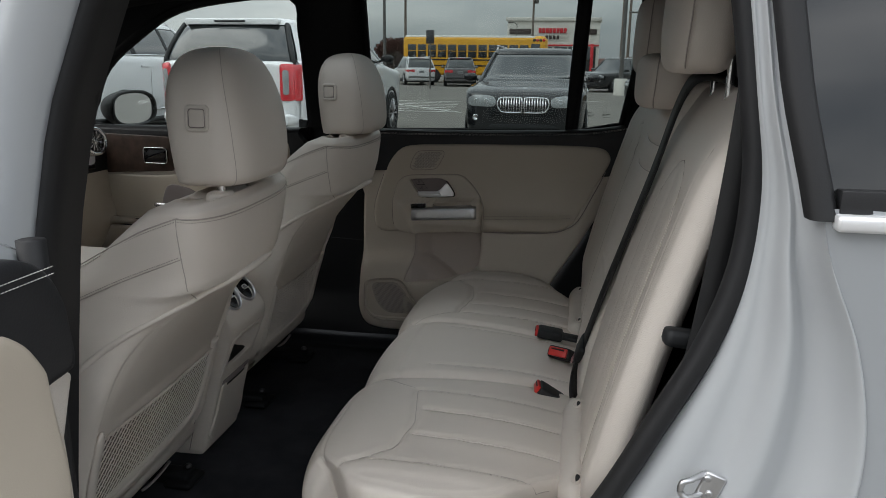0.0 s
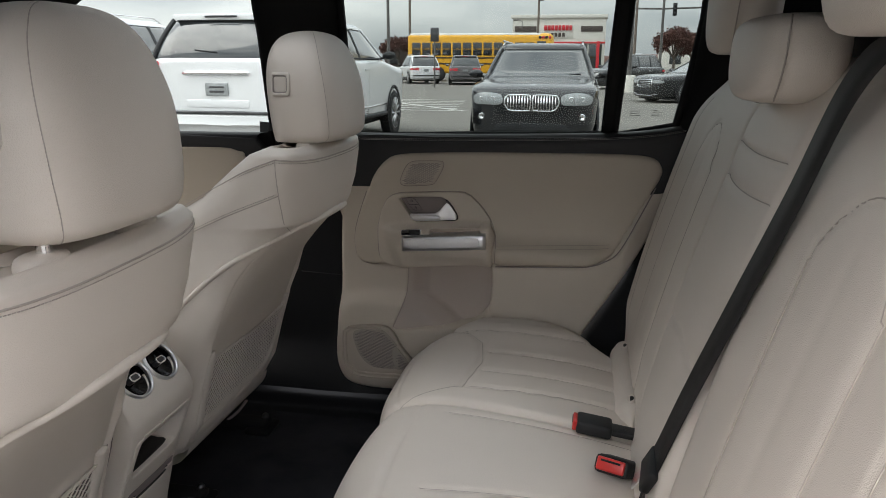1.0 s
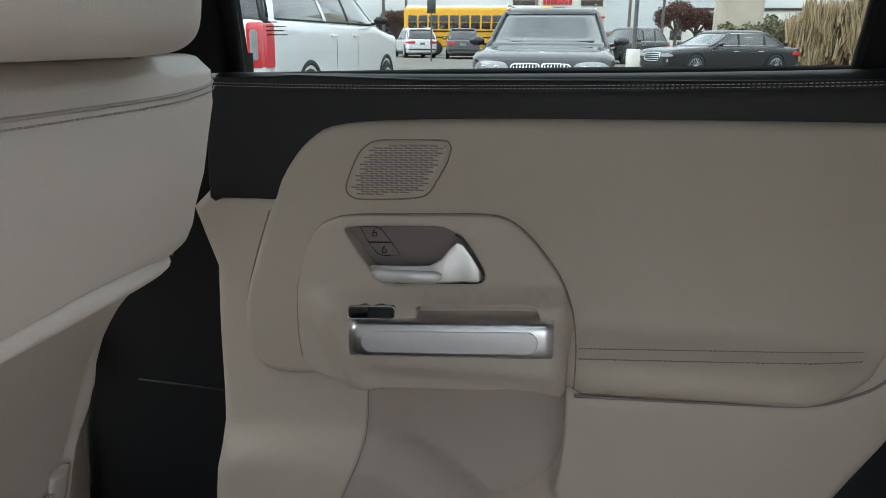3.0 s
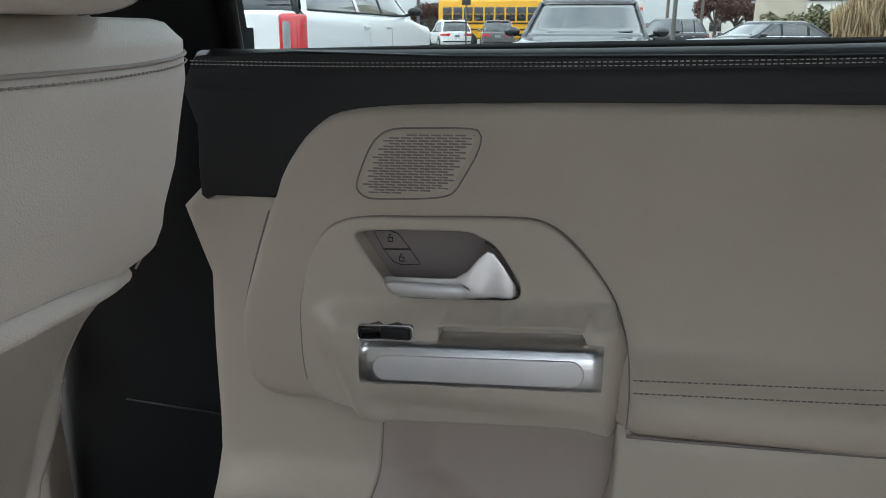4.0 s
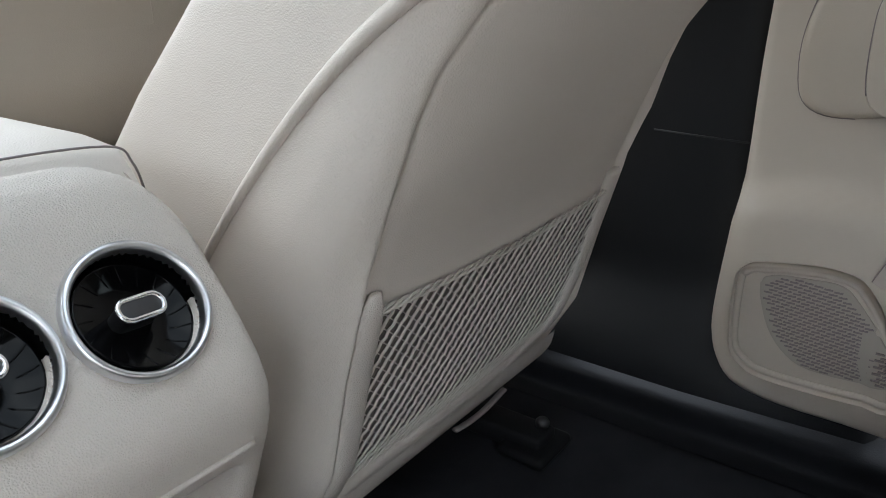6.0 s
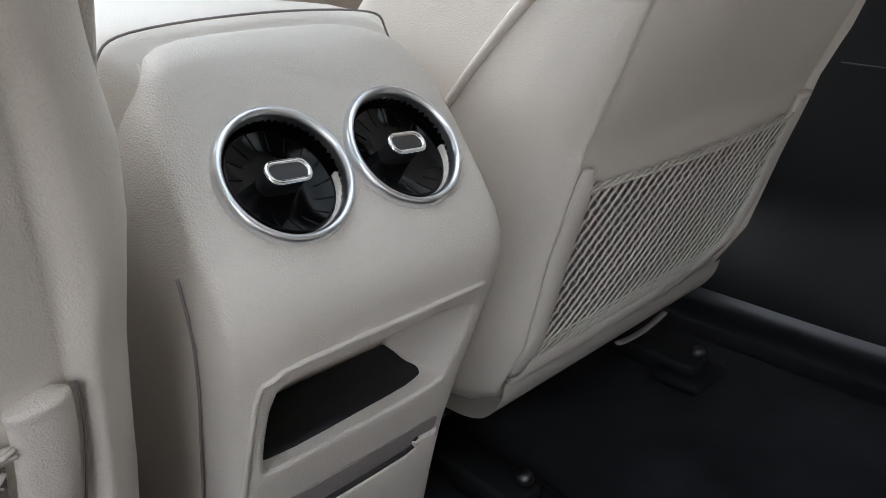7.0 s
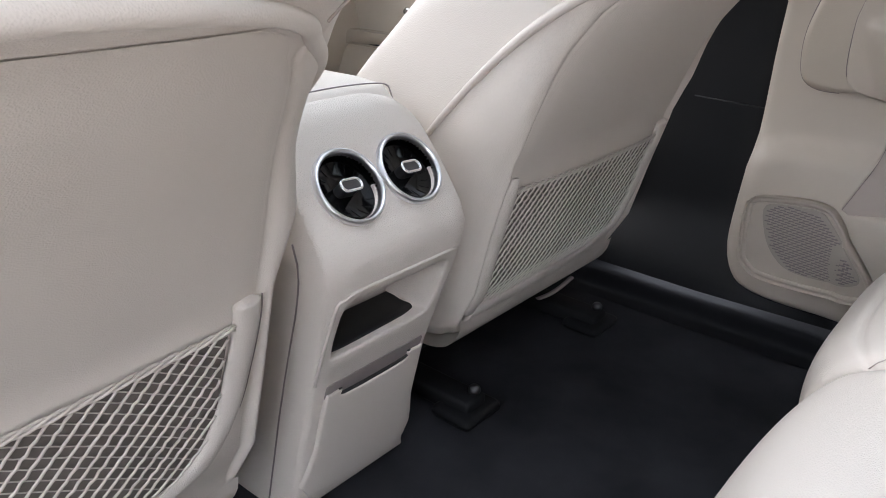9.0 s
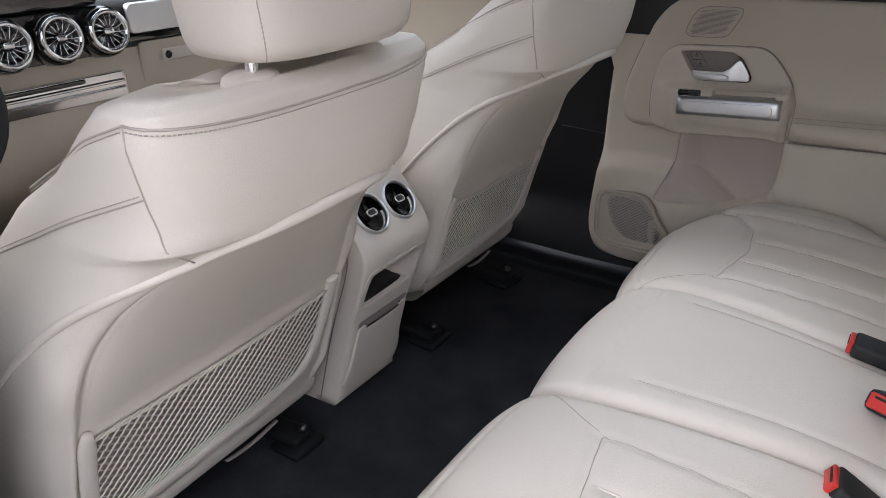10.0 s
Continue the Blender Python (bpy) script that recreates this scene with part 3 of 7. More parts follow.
def pan_bulge(a, b):
    roll_ = 0.036 * smoothstep(0.925, 0.880, b) * (1 - 0.25 * smoothstep(0.862, 0.848, b)) * smoothstep(0.87, 0.74, a) * smoothstep(0.500, 0.524, a)
    groove = -0.004 * np.exp(-((b - 0.8945 - 0.045 * (a - 0.52)) / 0.0035) ** 2) * smoothstep(0.52, 0.524, a) * smoothstep(0.815, 0.80, a)
    return roll_ + groove - 0.006 * smoothstep(0.90, 1.0, b) * smoothstep(1.12, 1.02, b)


spk_o = cr([(0.268, 1.054), (0.269, 1.047), (0.276, 1.042), (0.288, 1.041), (0.324, 1.043), (0.348, 1.046), (0.358, 1.051), (0.366, 1.063), (0.378, 1.085), (0.382, 1.098), (0.381, 1.103), (0.374, 1.107), (0.333, 1.1065), (0.304, 1.1045), (0.291, 1.098), (0.282, 1.087), (0.273, 1.068)], 3, True)
island_hole = island_gap
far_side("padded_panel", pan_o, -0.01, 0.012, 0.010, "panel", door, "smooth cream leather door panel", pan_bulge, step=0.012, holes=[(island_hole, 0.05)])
b = bmesh.new()
for k in (0, 1):
    stitches([(a, YD - 0.012 - pan_bulge(a, 0.8945 + 0.045 * (a - 0.52) + (0.004 if k else -0.004)) - 0.0006, 0.8945 + 0.045 * (a - 0.52) + (0.004 if k else -0.004)) for a in np.linspace(0.524, 0.805, 64)], 0.005, 0.0034, 0.0006, bm=b)
part("arm_stitching", b, "taupe", door, "double tan stitching along the armrest")


# the slotted upper speaker
# each slot is a dark sliver on the face, coloured for the shade inside
def slots(name, outline, n_fn, mat_hole, parent, x0, x1, z0, z1, dx, dz, w, h, y_fn, slope=0.0):
    b = bmesh.new()
    o = np.array(outline)
    for i, z in enumerate(np.arange(z0, z1, dz)):
        for x in np.arange(x0 + (i % 2) * dx / 2, x1, dx):
            zz = z + slope * (x - x0)
            ok = [inside((x + s * w / 2, zz), o) for s in (-1, 1)]
            if all(ok):
                box(x - w / 2, y_fn(x, zz) - 0.0008, zz - h / 2, x + w / 2, y_fn(x, zz) + 0.002, zz + h / 2, 0, bm=b)
    return part(name, b, mat_hole, parent, "thin dark slivers for the shade in the speaker slots", smooth=False)


far_side("upper_speaker_rim", spk_o, 0.0, 0.0125, 0.003, "panel", door, "", pan_bulge)
spk_in = offset(ccw(spk_o), 0.004)
part("speaker_joint", tube([(a, YD - 0.0122 - pan_bulge(a, b), b) for a, b in offset(ccw(spk_o), -0.0006)], 0.0008, 5, closed=True, up=(0, 1, 0)), "taupe", door)
far_side("upper_speaker", spk_in, 0.0, 0.0128, 0.001, "dimmed_door_plastic", door, "slotted cream speaker grille", pan_bulge)
slots("speaker_slots", offset(ccw(spk_o), 0.0050), None, "taupe", door, 0.262, 0.385, 1.036, 1.108, 0.0108, 0.0025, 0.0091, 0.0012, lambda x, z: YD - 0.0130 - pan_bulge(x, z), slope=0.03)
# handle island
isl_o = cr([(0.208, 0.929), (0.212, 0.951), (0.219, 0.977), (0.233, 1.004), (0.251, 1.017), (0.279, 1.023), (0.332, 1.026), (0.384, 1.029), (0.425, 1.03), (0.443, 1.026), (0.459, 1.016), (0.478, 0.997), (0.501, 0.966), (0.514, 0.934), (0.520, 0.901), (0.5205, 0.869), (0.5195, 0.848), (0.518, 0.8425), (0.512, 0.8415), (0.501, 0.842), (0.487, 0.8445), (0.461, 0.845), (0.401, 0.840), (0.332, 0.834), (0.259, 0.828), (0.236, 0.831), (0.222, 0.837), (0.213, 0.848), (0.208, 0.877)], 4, True)


def isl_bulge(a, b):
    line = 0.935 + 0.07 * (a - 0.225)
    ledge = smoothstep(line + 0.002, line - 0.007, b) * smoothstep(0.212 + 0.55 * max(0, 0.905 - b), 0.262 + 0.3 * max(0, 0.905 - b), a) * smoothstep(0.519, 0.506, a) * 0.032
    lip = -0.010 * smoothstep(0.866, 0.852, b) * smoothstep(0.28, 0.31, a)
    return 0.0008 + ledge + lip


cup_o = cr([(0.267, 1.006), (0.273, 1.0105), (0.290, 1.0125), (0.339, 1.015), (0.371, 1.016), (0.384, 1.012), (0.397, 1.004), (0.412, 0.983), (0.420, 0.969), (0.4195, 0.960), (0.410, 0.956), (0.390, 0.955), (0.322, 0.950), (0.310, 0.951), (0.302, 0.956), (0.295, 0.964), (0.285, 0.977), (0.273, 0.995)], 4, True)
slot_o = cr([(0.354, 0.930), (0.358, 0.9365), (0.41, 0.940), (0.470, 0.9445), (0.479, 0.941), (0.486, 0.924), (0.488, 0.912), (0.482, 0.903), (0.42, 0.895), (0.366, 0.892), (0.357, 0.898), (0.353, 0.915)], 4, True)
far_side("handle_island", isl_o, 0.0, 0.014, 0.0025, "dimmed_door_plastic", door, "cream plastic handle surround", isl_bulge, step=0.009, holes=[(cup_o, 0.030), (slot_o, 0.044)])
far_side("handle_cup", offset(ccw(cup_o), -0.004), -0.03, -0.008, 0.002, "taupe", door, "taupe handle recess", isl_bulge)
# fine shadow joints round the surround and the padded panel
far_side("grip_recess", offset(ccw(slot_o), -0.004), -0.03, -0.006, 0.002, "dimmed_door_plastic", door, "", isl_bulge)
ring_ = [tuple(q) for q in offset(ccw(isl_o), -0.0006)]
low_ = min(range(len(ring_)), key=lambda i: ring_[i][1])
ring_ = ring_[low_:] + ring_[:low_]
part("island_joint", tube([(a, YD - 0.0128 - pan_bulge(a, b), b) for a, b in ring_ if b > 0.852], 0.0007, 5, up=(0, 1, 0)), "taupe", door)
part("armrest_joint", tube([(a, YD - 0.0010 - base_bulge(a, b - 0.004), b) for a, b in cr([(0.522, 0.8445), (0.60, 0.8475), (0.68, 0.8515), (0.75, 0.8565), (0.79, 0.870), (0.826, 0.899), (0.871, 0.985), (0.905, 1.056)], 8)], 0.0016, 5, up=(0, 1, 0)), "taupe", door)
part("panel_joint", tube([(a, YD - 0.0004 - base_bulge(a, b), b) for a, b in offset(ccw(pan_o), -0.0006) if a < 0.215 and b < 1.03], 0.0009, 5, up=(0, 1, 0)), "taupe", door)
# lock buttons in the cup
YC = YD + 0.008
for o in ([(0.278, 1.006), (0.292, 1.008), (0.302, 1.005), (0.3135, 0.9910), (0.287, 0.9895)], [(0.2875, 0.9885), (0.3138, 0.9900), (0.3235, 0.9765), (0.305, 0.9745), (0.297, 0.977)]):
    f = part("lock_button", plate(cr(o, 1, True), -0.02, 0.0012, 0.0006, lambda a, b, d: (a, YC - d - isl_bulge(a, b), b)), "taupe", door, "taupe lock button")
    part("button_gap", tube([(a, YC - 0.0021, b) for a, b in cr(o, 1, True)], 0.00045, 5, closed=True, up=(0, 1, 0)), "hole", f)
    cx, cz, yy = float(np.mean([q[0] for q in o])), float(np.mean([q[1] for q in o])), YC - 0.0026
    g = tube([(cx - 0.0022, yy, cz - 0.003), (cx + 0.0022, yy, cz - 0.003), (cx + 0.0022, yy, cz + 0.001), (cx - 0.0022, yy, cz + 0.001)], 0.0006, 5, closed=True, up=(0, 1, 0))
    tube([(cx - 0.0014, yy, cz + 0.001), (cx - 0.001, yy, cz + 0.004), (cx + 0.001, yy, cz + 0.004)], 0.0005, 5, bm=g)
    part("padlock_sign", g, "hole", f)
# lever: a flat bar flaring into a triangular paddle
yb = YD - 0.018
rows = []
for x, zc, h, dep in ((0.2945, 0.9655, 0.003, 0.004), (0.298, 0.9625, 0.0075, 0.010), (0.310, 0.961, 0.0098, 0.014), (0.345, 0.9625, 0.0100, 0.015), (0.362, 0.9635, 0.0104, 0.015), (0.374, 0.968, 0.0135, 0.014), (0.384, 0.975, 0.0195, 0.011), (0.391, 0.9785, 0.0225, 0.008), (0.397, 0.978, 0.0210, 0.007), (0.406, 0.972, 0.0150, 0.006), (0.414, 0.966, 0.0085, 0.005), (0.4175, 0.965, 0.004, 0.002)):
    rows.append([(x, yb + 0.004 + dep * 0.3 * math.cos(t) - dep * (0.6 + 0.4 * math.cos(t)) * 0.5, zc + h * math.sin(t)) for t in np.arange(16) * math.pi / 8])
part("door_lever", skin(rows, around=True, cap=True), "satin", door, "satin chrome door opener lever")
rows = []
for x, zc, h, dep in ((0.299, 0.9625, 0.002, 0.001), (0.305, 0.961, 0.0062, 0.004), (0.345, 0.9615, 0.0070, 0.005), (0.368, 0.9625, 0.0062, 0.004), (0.376, 0.963, 0.002, 0.001)):
    rows.append([(x, yb - 0.0035 - dep * math.cos(t), zc + h * math.sin(t)) for t in np.arange(12) * math.pi / 6])
part("lever_inlay", skin(rows, around=True, cap=True), "brushed", door, "brushed aluminium finger inlay")
part("lever_edge", tube([(x, YD - 0.0145, z) for x, z in cr([(0.389, 1.009), (0.398, 1.003), (0.412, 0.983), (0.4195, 0.968), (0.419, 0.960), (0.410, 0.9565), (0.385, 0.955), (0.322, 0.951)], 5)], 0.0014, 6), "gloss_black", door)
# pull bar, cut straight at both ends
rows = []
for x in np.linspace(0.2825, 0.4975, 23):
    zc = 0.8975 + (x - 0.2825) * 0.072
    prof = [(0.022, 0.0215), (0.004, 0.0225), (-0.008, 0.0205), (-0.0155, 0.0155), (-0.0185, 0.008), (-0.019, 0.0), (-0.0185, -0.010), (-0.0155, -0.0175), (-0.008, -0.0215), (0.006, -0.0225), (0.022, -0.0215)]
    e = min(1, (x - 0.2815) / 0.003, (0.4985 - x) / 0.003)
    rows.append([(x, YD - 0.042 + py * (0.9 + 0.1 * e), zc + pz * (0.94 + 0.06 * e)) for py, pz in cr(prof, 4)])
part("pull_bar", skin(rows, cap=True), "satin", door, "satin chrome pull bar")
inl = round_box(0.2965, -0.0122, 0.4825, 0.0122, 0.0120, 8)
bar_z = lambda a: 0.8970 + (a - 0.2825) * 0.072
part("bar_inlay", plate(inl, 0, 0.0022, 0.0012, lambda a, b, d: (a, YD - 0.0598 - d, b + bar_z(a)), back=True), "brushed", door, "brushed aluminium grip inlay")
# window switch
sw = round_box(0.2785, 0.9200, 0.3305, 0.9340, 0.004)
tilt = lambda a: 0.07 * (a - 0.305)
swp = part("window_switch", plate(sw, -0.01, 0.0125, 0.002, lambda a, b, d: (a, YD - d - 0.0365, b + tilt(a))), "gloss_black", door, "gloss black window switch with a pale rim")
part("switch_rim", tube([(a, YD - 0.0482, b + tilt(a)) for a, b in sw], 0.0011, 6, closed=True, up=(0, 1, 0)), "chrome", swp)
part("switch_rocker", box(0.3005, YD - 0.0505, 0.9220, 0.3275, YD - 0.046, 0.9330, 0.002), "black_plastic", swp)
# lower speaker: a rimmed plinth with slanted slots
ls_o = cr([(0.118, 0.640), (0.124, 0.656), (0.142, 0.664), (0.20, 0.671), (0.236, 0.668), (0.254, 0.656), (0.28, 0.622), (0.31, 0.585), (0.325, 0.555), (0.31, 0.535), (0.25, 0.528), (0.165, 0.528), (0.135, 0.540), (0.120, 0.565)], 4, True)
far_side("lower_speaker", ls_o, 0.02, 0.010, 0.006, "dimmed_door_plastic", door, "cream lower speaker housing with a raised rim", base_bulge)
part("speaker_rim", tube([(a, YD - 0.011 - base_bulge(a, b), b) for a, b in offset(ccw(ls_o), 0.006)], 0.004, 8, closed=True, up=(0, 1, 0)), "dimmed_door_plastic", door)
gr_o = cr([(0.148, 0.650), (0.20, 0.658), (0.228, 0.657), (0.246, 0.643), (0.275, 0.608), (0.302, 0.572), (0.29, 0.557), (0.25, 0.551), (0.20, 0.553), (0.170, 0.575), (0.152, 0.610)], 4, True)
far_side("lower_grille", gr_o, 0.0, 0.012, 0.001, "grille", door, "perforated cream grille", base_bulge)
slots("grille_slots", offset(ccw(gr_o), 0.002), None, "taupe", door, 0.13, 0.31, 0.545, 0.665, 0.0100, 0.0040, 0.0088, 0.0016, lambda x, z: YD - 0.0125 - base_bulge(x, z), slope=-0.12)
# seam between front and rear half of the lower panel
part("panel_seam", tube([(a, YD - base_bulge(a, b) + 0.0002, b) for a, b in cr([(0.2855, 0.833), (0.284, 0.775), (0.279, 0.735), (0.268, 0.703), (0.252, 0.664)], 6)], 0.0005, 5), "taupe", door)

# ---- front seats ----
ZS = [0.525, 0.535, 0.56, 0.62, 0.71, 0.80, 0.85, 0.90, 0.93, 0.97, 1.00, 1.033, 1.046, 1.058, 1.10, 1.156, 1.182, 1.193]
XR = [-0.105, -0.082, -0.062, -0.028, -0.004, 0.024, 0.052, 0.084, 0.106, 0.140, 0.168, 0.191, 0.212, 0.218, 0.228, 0.232, 0.228, 0.215]
XF = [-0.30, -0.310, -0.31, -0.305, -0.30, -0.285, -0.252, -0.205, -0.174, -0.135, -0.110, -0.080, -0.067, -0.052, 0.016, 0.082, 0.114, 0.142]
HW = [0.17, 0.200, 0.222, 0.230, 0.232, 0.230, 0.227, 0.223, 0.220, 0.215, 0.209, 0.208, 0.209, 0.209, 0.209, 0.211, 0.208, 0.194]


def panel_edge(z):
    """How far the sunk panel reaches, drawn in towards its rounded top corners."""
    return lerp(z, [0.93, 0.97, 0.99, 1.005, 1.018, 1.027, 1.034], [1.0, 0.985, 0.955, 0.915, 0.85, 0.75, 0.62])


def seat_section(z):
    """Half the outline of the backrest at a height, from the middle of its rear face round to the front."""
    xr, xf, w = lerp(z, ZS, XR), lerp(z, ZS, XF), lerp(z, ZS, HW)
    dip = 0.035 * smoothstep(1.15, 1.0, z) + 0.12 * smoothstep(1.0, 0.86, z)
    c = lerp(z, [0.53, 0.57, 0.74, 0.84, 0.97, 1.008, 1.026, 1.05, 1.12], [0.03, 0.074, 0.072, 0.060, 0.055, 0.048, 0.040, 0.040, 0.042])
    c = min(c, 0.30 * (xr - xf))
    cs = min(0.120, 0.48 * (xr - xf))
    t = smoothstep(1.034, 1.008, z)
    t2 = smoothstep(1.05, 0.90, z)
    f = panel_edge(z) * t + 1 - t
    r = 0.009 * t * smoothstep(0.55, 0.59, z)
    # (share of the half width, depth beside the sunk panel, depth on the round shoulder)
    turn = lambda q: 1 - (1 - q ** 3) ** (1 / 3)
    side = [(0.80 * f, r + 0.0003), (0.842 * f, r + 0.001), (0.876 * f, 0.0030), (0.906, 0.011), (0.955, 0.42 * c), (0.990, 0.86 * c)]
    side = [(q * t + q2 * (1 - t), d) for (q, d), q2 in zip(side, (0.73, 0.82, 0.885, 0.932, 0.968, 0.992))]
    csl = cs * smoothstep(0.78, 0.99, z)
    mid = []
    for k, ((q, sunk), g) in enumerate(zip(side, (t, t, t, 0.5 * t + 0.5 * t2, t2, t2))):
        low = sunk + turn(q) * csl if k < 3 else max(sunk, turn(q) * csl)
        mid.append((xr - (g * low + (1 - g) * turn(q) * cs), q * w * (1 + 0.02 * (1 - g))))
    face = cs * (1 - t) + csl * t
    return [(xr - r, 0), (xr - r - turn(0.38) * face, 0.38 * w), (xr - r - turn(0.60 * f) * face, 0.60 * w * f)] + mid + [(xr - t2 * max(c + 0.020, 0.92 * csl) - (1 - t2) * 0.95 * cs, (1.003 + 0.022 * (1 - t2)) * w), ((xr * 0.5 + xf * 0.5) * t2 + (1 - t2) * (xr * 0.30 + xf * 0.70), (1.010 + 0.018 * (1 - t2)) * w), (xf + 0.03 * t2 + (1 - t2) * 0.13 * (xr - xf), 0.985 * w), (xf + 0.006, 0.93 * w), (xf, 0.84 * w), (xf + 0.012, 0.70 * w), (xf + dip, 0.45 * w), (xf + dip, 0)]


def rear_at(y, z):
    """The rear surface of the backrest at (y, z)."""
    c = cr(seat_section(z)[:10], 8)
    return float(np.interp(abs(y), c[:, 1], c[:, 0]))


def seat_side(x, z):
    """The backrest's half width at (x, z), on its flank."""
    c = cr(seat_section(z)[3:13], 6)[::-1]
    return float(np.interp(x, c[:, 0], c[:, 1]))


def seat_rear(z):
    return lerp(z, ZS, XR)


def half_width(z):
    return lerp(z, ZS, HW)


def front_seat(yc, label, dz=0.0, lift=0.0, hy=0.0, bx=0.0, pz=0.0, dx=0.0, ws=1.0, ws_low=0.0):
    """A front seat seen from behind: padded backrest, hard shell with a net pocket, headrest and base."""
    s = empty("front_seat", label, "car seat", "front seats")
    wide = lambda z: ws + ws_low * smoothstep(1.12, 0.86, z)
    mid_y = lambda z: yc - 0.09 * ws_low * smoothstep(1.12, 0.86, z)
    P = lambda x, y, z: (x + dx - 0.05 * y * (ws > 1), mid_y(z) + y * wide(z), z + dz)
    # backrest: sections from the hip to the shoulder
    zz = cr([(z,) for z in ZS], 5)[:, 0]
    rows = []
    for z in zz:
        loop = seat_section(z)
        full = loop + [(x, -y) for x, y in loop[-2:0:-1]]
        rows.append([P(x, y, z) for x, y in cr(full, 6, True)])
    # close the top with a soft crown
    top = np.array(rows[-1])
    c = top.mean(0)
    for k, sink in ((0.93, 0.002), (0.86, 0.001), (0.77, -0.004), (0.6, -0.007), (0.3, -0.008)):
        rows.append([tuple(c + (q - c) * [k, k, 0] + [0, 0, sink]) for q in top])
    part("backrest", skin(rows, around=True, cap=True), "leather", s, "smooth cream leather backrest")
    # hard back panel, sunk between the broad sides of the shell
    prow = []
    for z in np.linspace(0.575, 1.030, 46):
        w = half_width(z) * 0.846 * panel_edge(z)
        prow.append([P(rear_at(u * w, z) + 0.0014 - 0.0030 * smoothstep(0.97, 1.0, abs(u)), u * w, z) for u in np.linspace(-1, 1, 33)])
    part("back_panel", skin(prow), "leather_side", s, "cream vinyl seat back panel")
    # fold of the cover: up one side, over the top and down the other
    fold, rad = [], []
    for x, z in cr([(-0.255, 0.545), (-0.215, 0.63), (-0.165, 0.715), (-0.105, 0.80), (-0.035, 0.88), (0.040, 0.95), (0.105, 0.993), (0.165, 1.022)], 6):
        fold.append((x, -seat_side(x, z) - 0.001, z))
        rad.append(0.0034 + 0.0022 * smoothstep(0.80, 1.0, z))
    for k in np.linspace(0, 1, 44)[1:]:
        z = 1.022 + 0.025 * math.sin(k * math.pi / 2) ** 0.8
        c = cr(seat_section(z)[:11], 8)
        arc = np.concatenate([[0], np.cumsum(np.linalg.norm(np.diff(c, axis=0), axis=1))])
        at = (1 - k) * float(np.interp(-0.165, -c[:, 0], arc))
        fold.append((float(np.interp(at, arc, c[:, 0])) + 0.003, -float(np.interp(at, arc, c[:, 1])), z))
        rad.append(0.0056 + 0.0018 * k)
    for _ in range(8):
        fold = [fold[0]] + [tuple((np.array(p) + 2 * np.array(q) + np.array(r)) / 4) for p, q, r in zip(fold, fold[1:], fold[2:])] + [fold[-1]]
    fold += [(x, -y, z) for x, y, z in fold[-2::-1]]
    rad += rad[-2::-1]
    part("rolled_edge", tube([P(*q) for q in fold], rad, 12, up=(1, 0, 0)), "leather_side", s, "cream rolled fold round the seat back")
    # shoulder seams
    for sd in (-1, 1):
        part("side_seam", tube([P(0.178, sd * (seat_side(0.178, z) + 0.0004), z) for z in np.linspace(1.030, 1.177, 14)], 0.0009, 5), "stitch", s)
        p2 = [P(x, sd * (seat_side(x, z) + 0.0006), z) for x, z in cr([(-0.115, 0.980), (-0.06, 1.006), (0.006, 1.036), (0.08, 1.070), (0.178, 1.109)], 10)]
        part("lower_seam", tube(p2, 0.0010, 5), "stitch", s)
        part("lower_stitching", stitches([(q[0], q[1] + sd * 0.0006, q[2] + 0.0045) for q in p2], r=0.0007), "stitch", s)
        p3 = [P(x, sd * (seat_side(x, z) + 0.0006), z) for x, z in cr([(-0.030, 1.075), (0.02, 1.104), (0.07, 1.130), (0.12, 1.155), (0.178, 1.177)], 8)]
        part("upper_seam", tube(p3, 0.0012, 5), "stitch", s)
        part("upper_stitching", stitches([(q[0], q[1] + sd * 0.0006, q[2] - 0.0045) for q in p3], r=0.0007), "stitch", s)
    # the crown seam goes on across the rear
    run = []
    for u in np.linspace(-1, 1, 60):
        z = 1.177 - 0.009 * (1 - abs(u) ** 3)
        c = cr(seat_section(z)[:11], 6)
        arc = np.concatenate([[0], np.cumsum(np.linalg.norm(np.diff(c, axis=0), axis=1))])
        s_ = abs(u) * float(np.interp(-0.178, -c[:, 0], arc))
        run.append(P(float(np.interp(s_, arc, c[:, 0])) + 0.0006, math.copysign(float(np.interp(s_, arc, c[:, 1])) + 0.0005, u), z))
    part("crown_seam", tube(run, 0.0014, 5), "stitch", s)
    part("crown_stitching", stitches([(q[0] + 0.0010, q[1], q[2] - 0.005) for q in run], r=0.0007), "stitch", s, "fine tan stitching along the seam")
    # net pocket: a frame with two tabs let into the shell, a dark sheet for shade, cords; its lower corner by the pull
    # flap is round, the other sharp
    Q = lambda x, y, z: (x + dx + 0.33 * pz - 0.05 * y * (ws > 1), mid_y(z) + y * wide(z), z + dz + pz)
    proud = 0.006
    on = lambda y, z: rear_at(min(abs(y), 0.185), z) + 0.002
    left = [(lerp(z, [0.57, 0.78], [-0.186, -0.189]), z) for z in np.linspace(0.781, 0.584, 16)]
    right = [tuple(q) for q in cr([(-0.190, 0.581), (-0.10, 0.579), (0.02, 0.580), (0.080, 0.584), (0.118, 0.595), (0.146, 0.615), (0.164, 0.643), (0.174, 0.676), (0.179, 0.71), (0.182, 0.75), (0.182, 0.775), (0.181, 0.786)], 6)]
    up_ = (0.93, 0, -0.36)
    bars = tube([Q(on(y, z) + proud * 0.5, y, z) for y, z in left], [0.006, 0.0105] + [0.0122] * (len(left) - 2), 16, flat=0.5, up=up_)
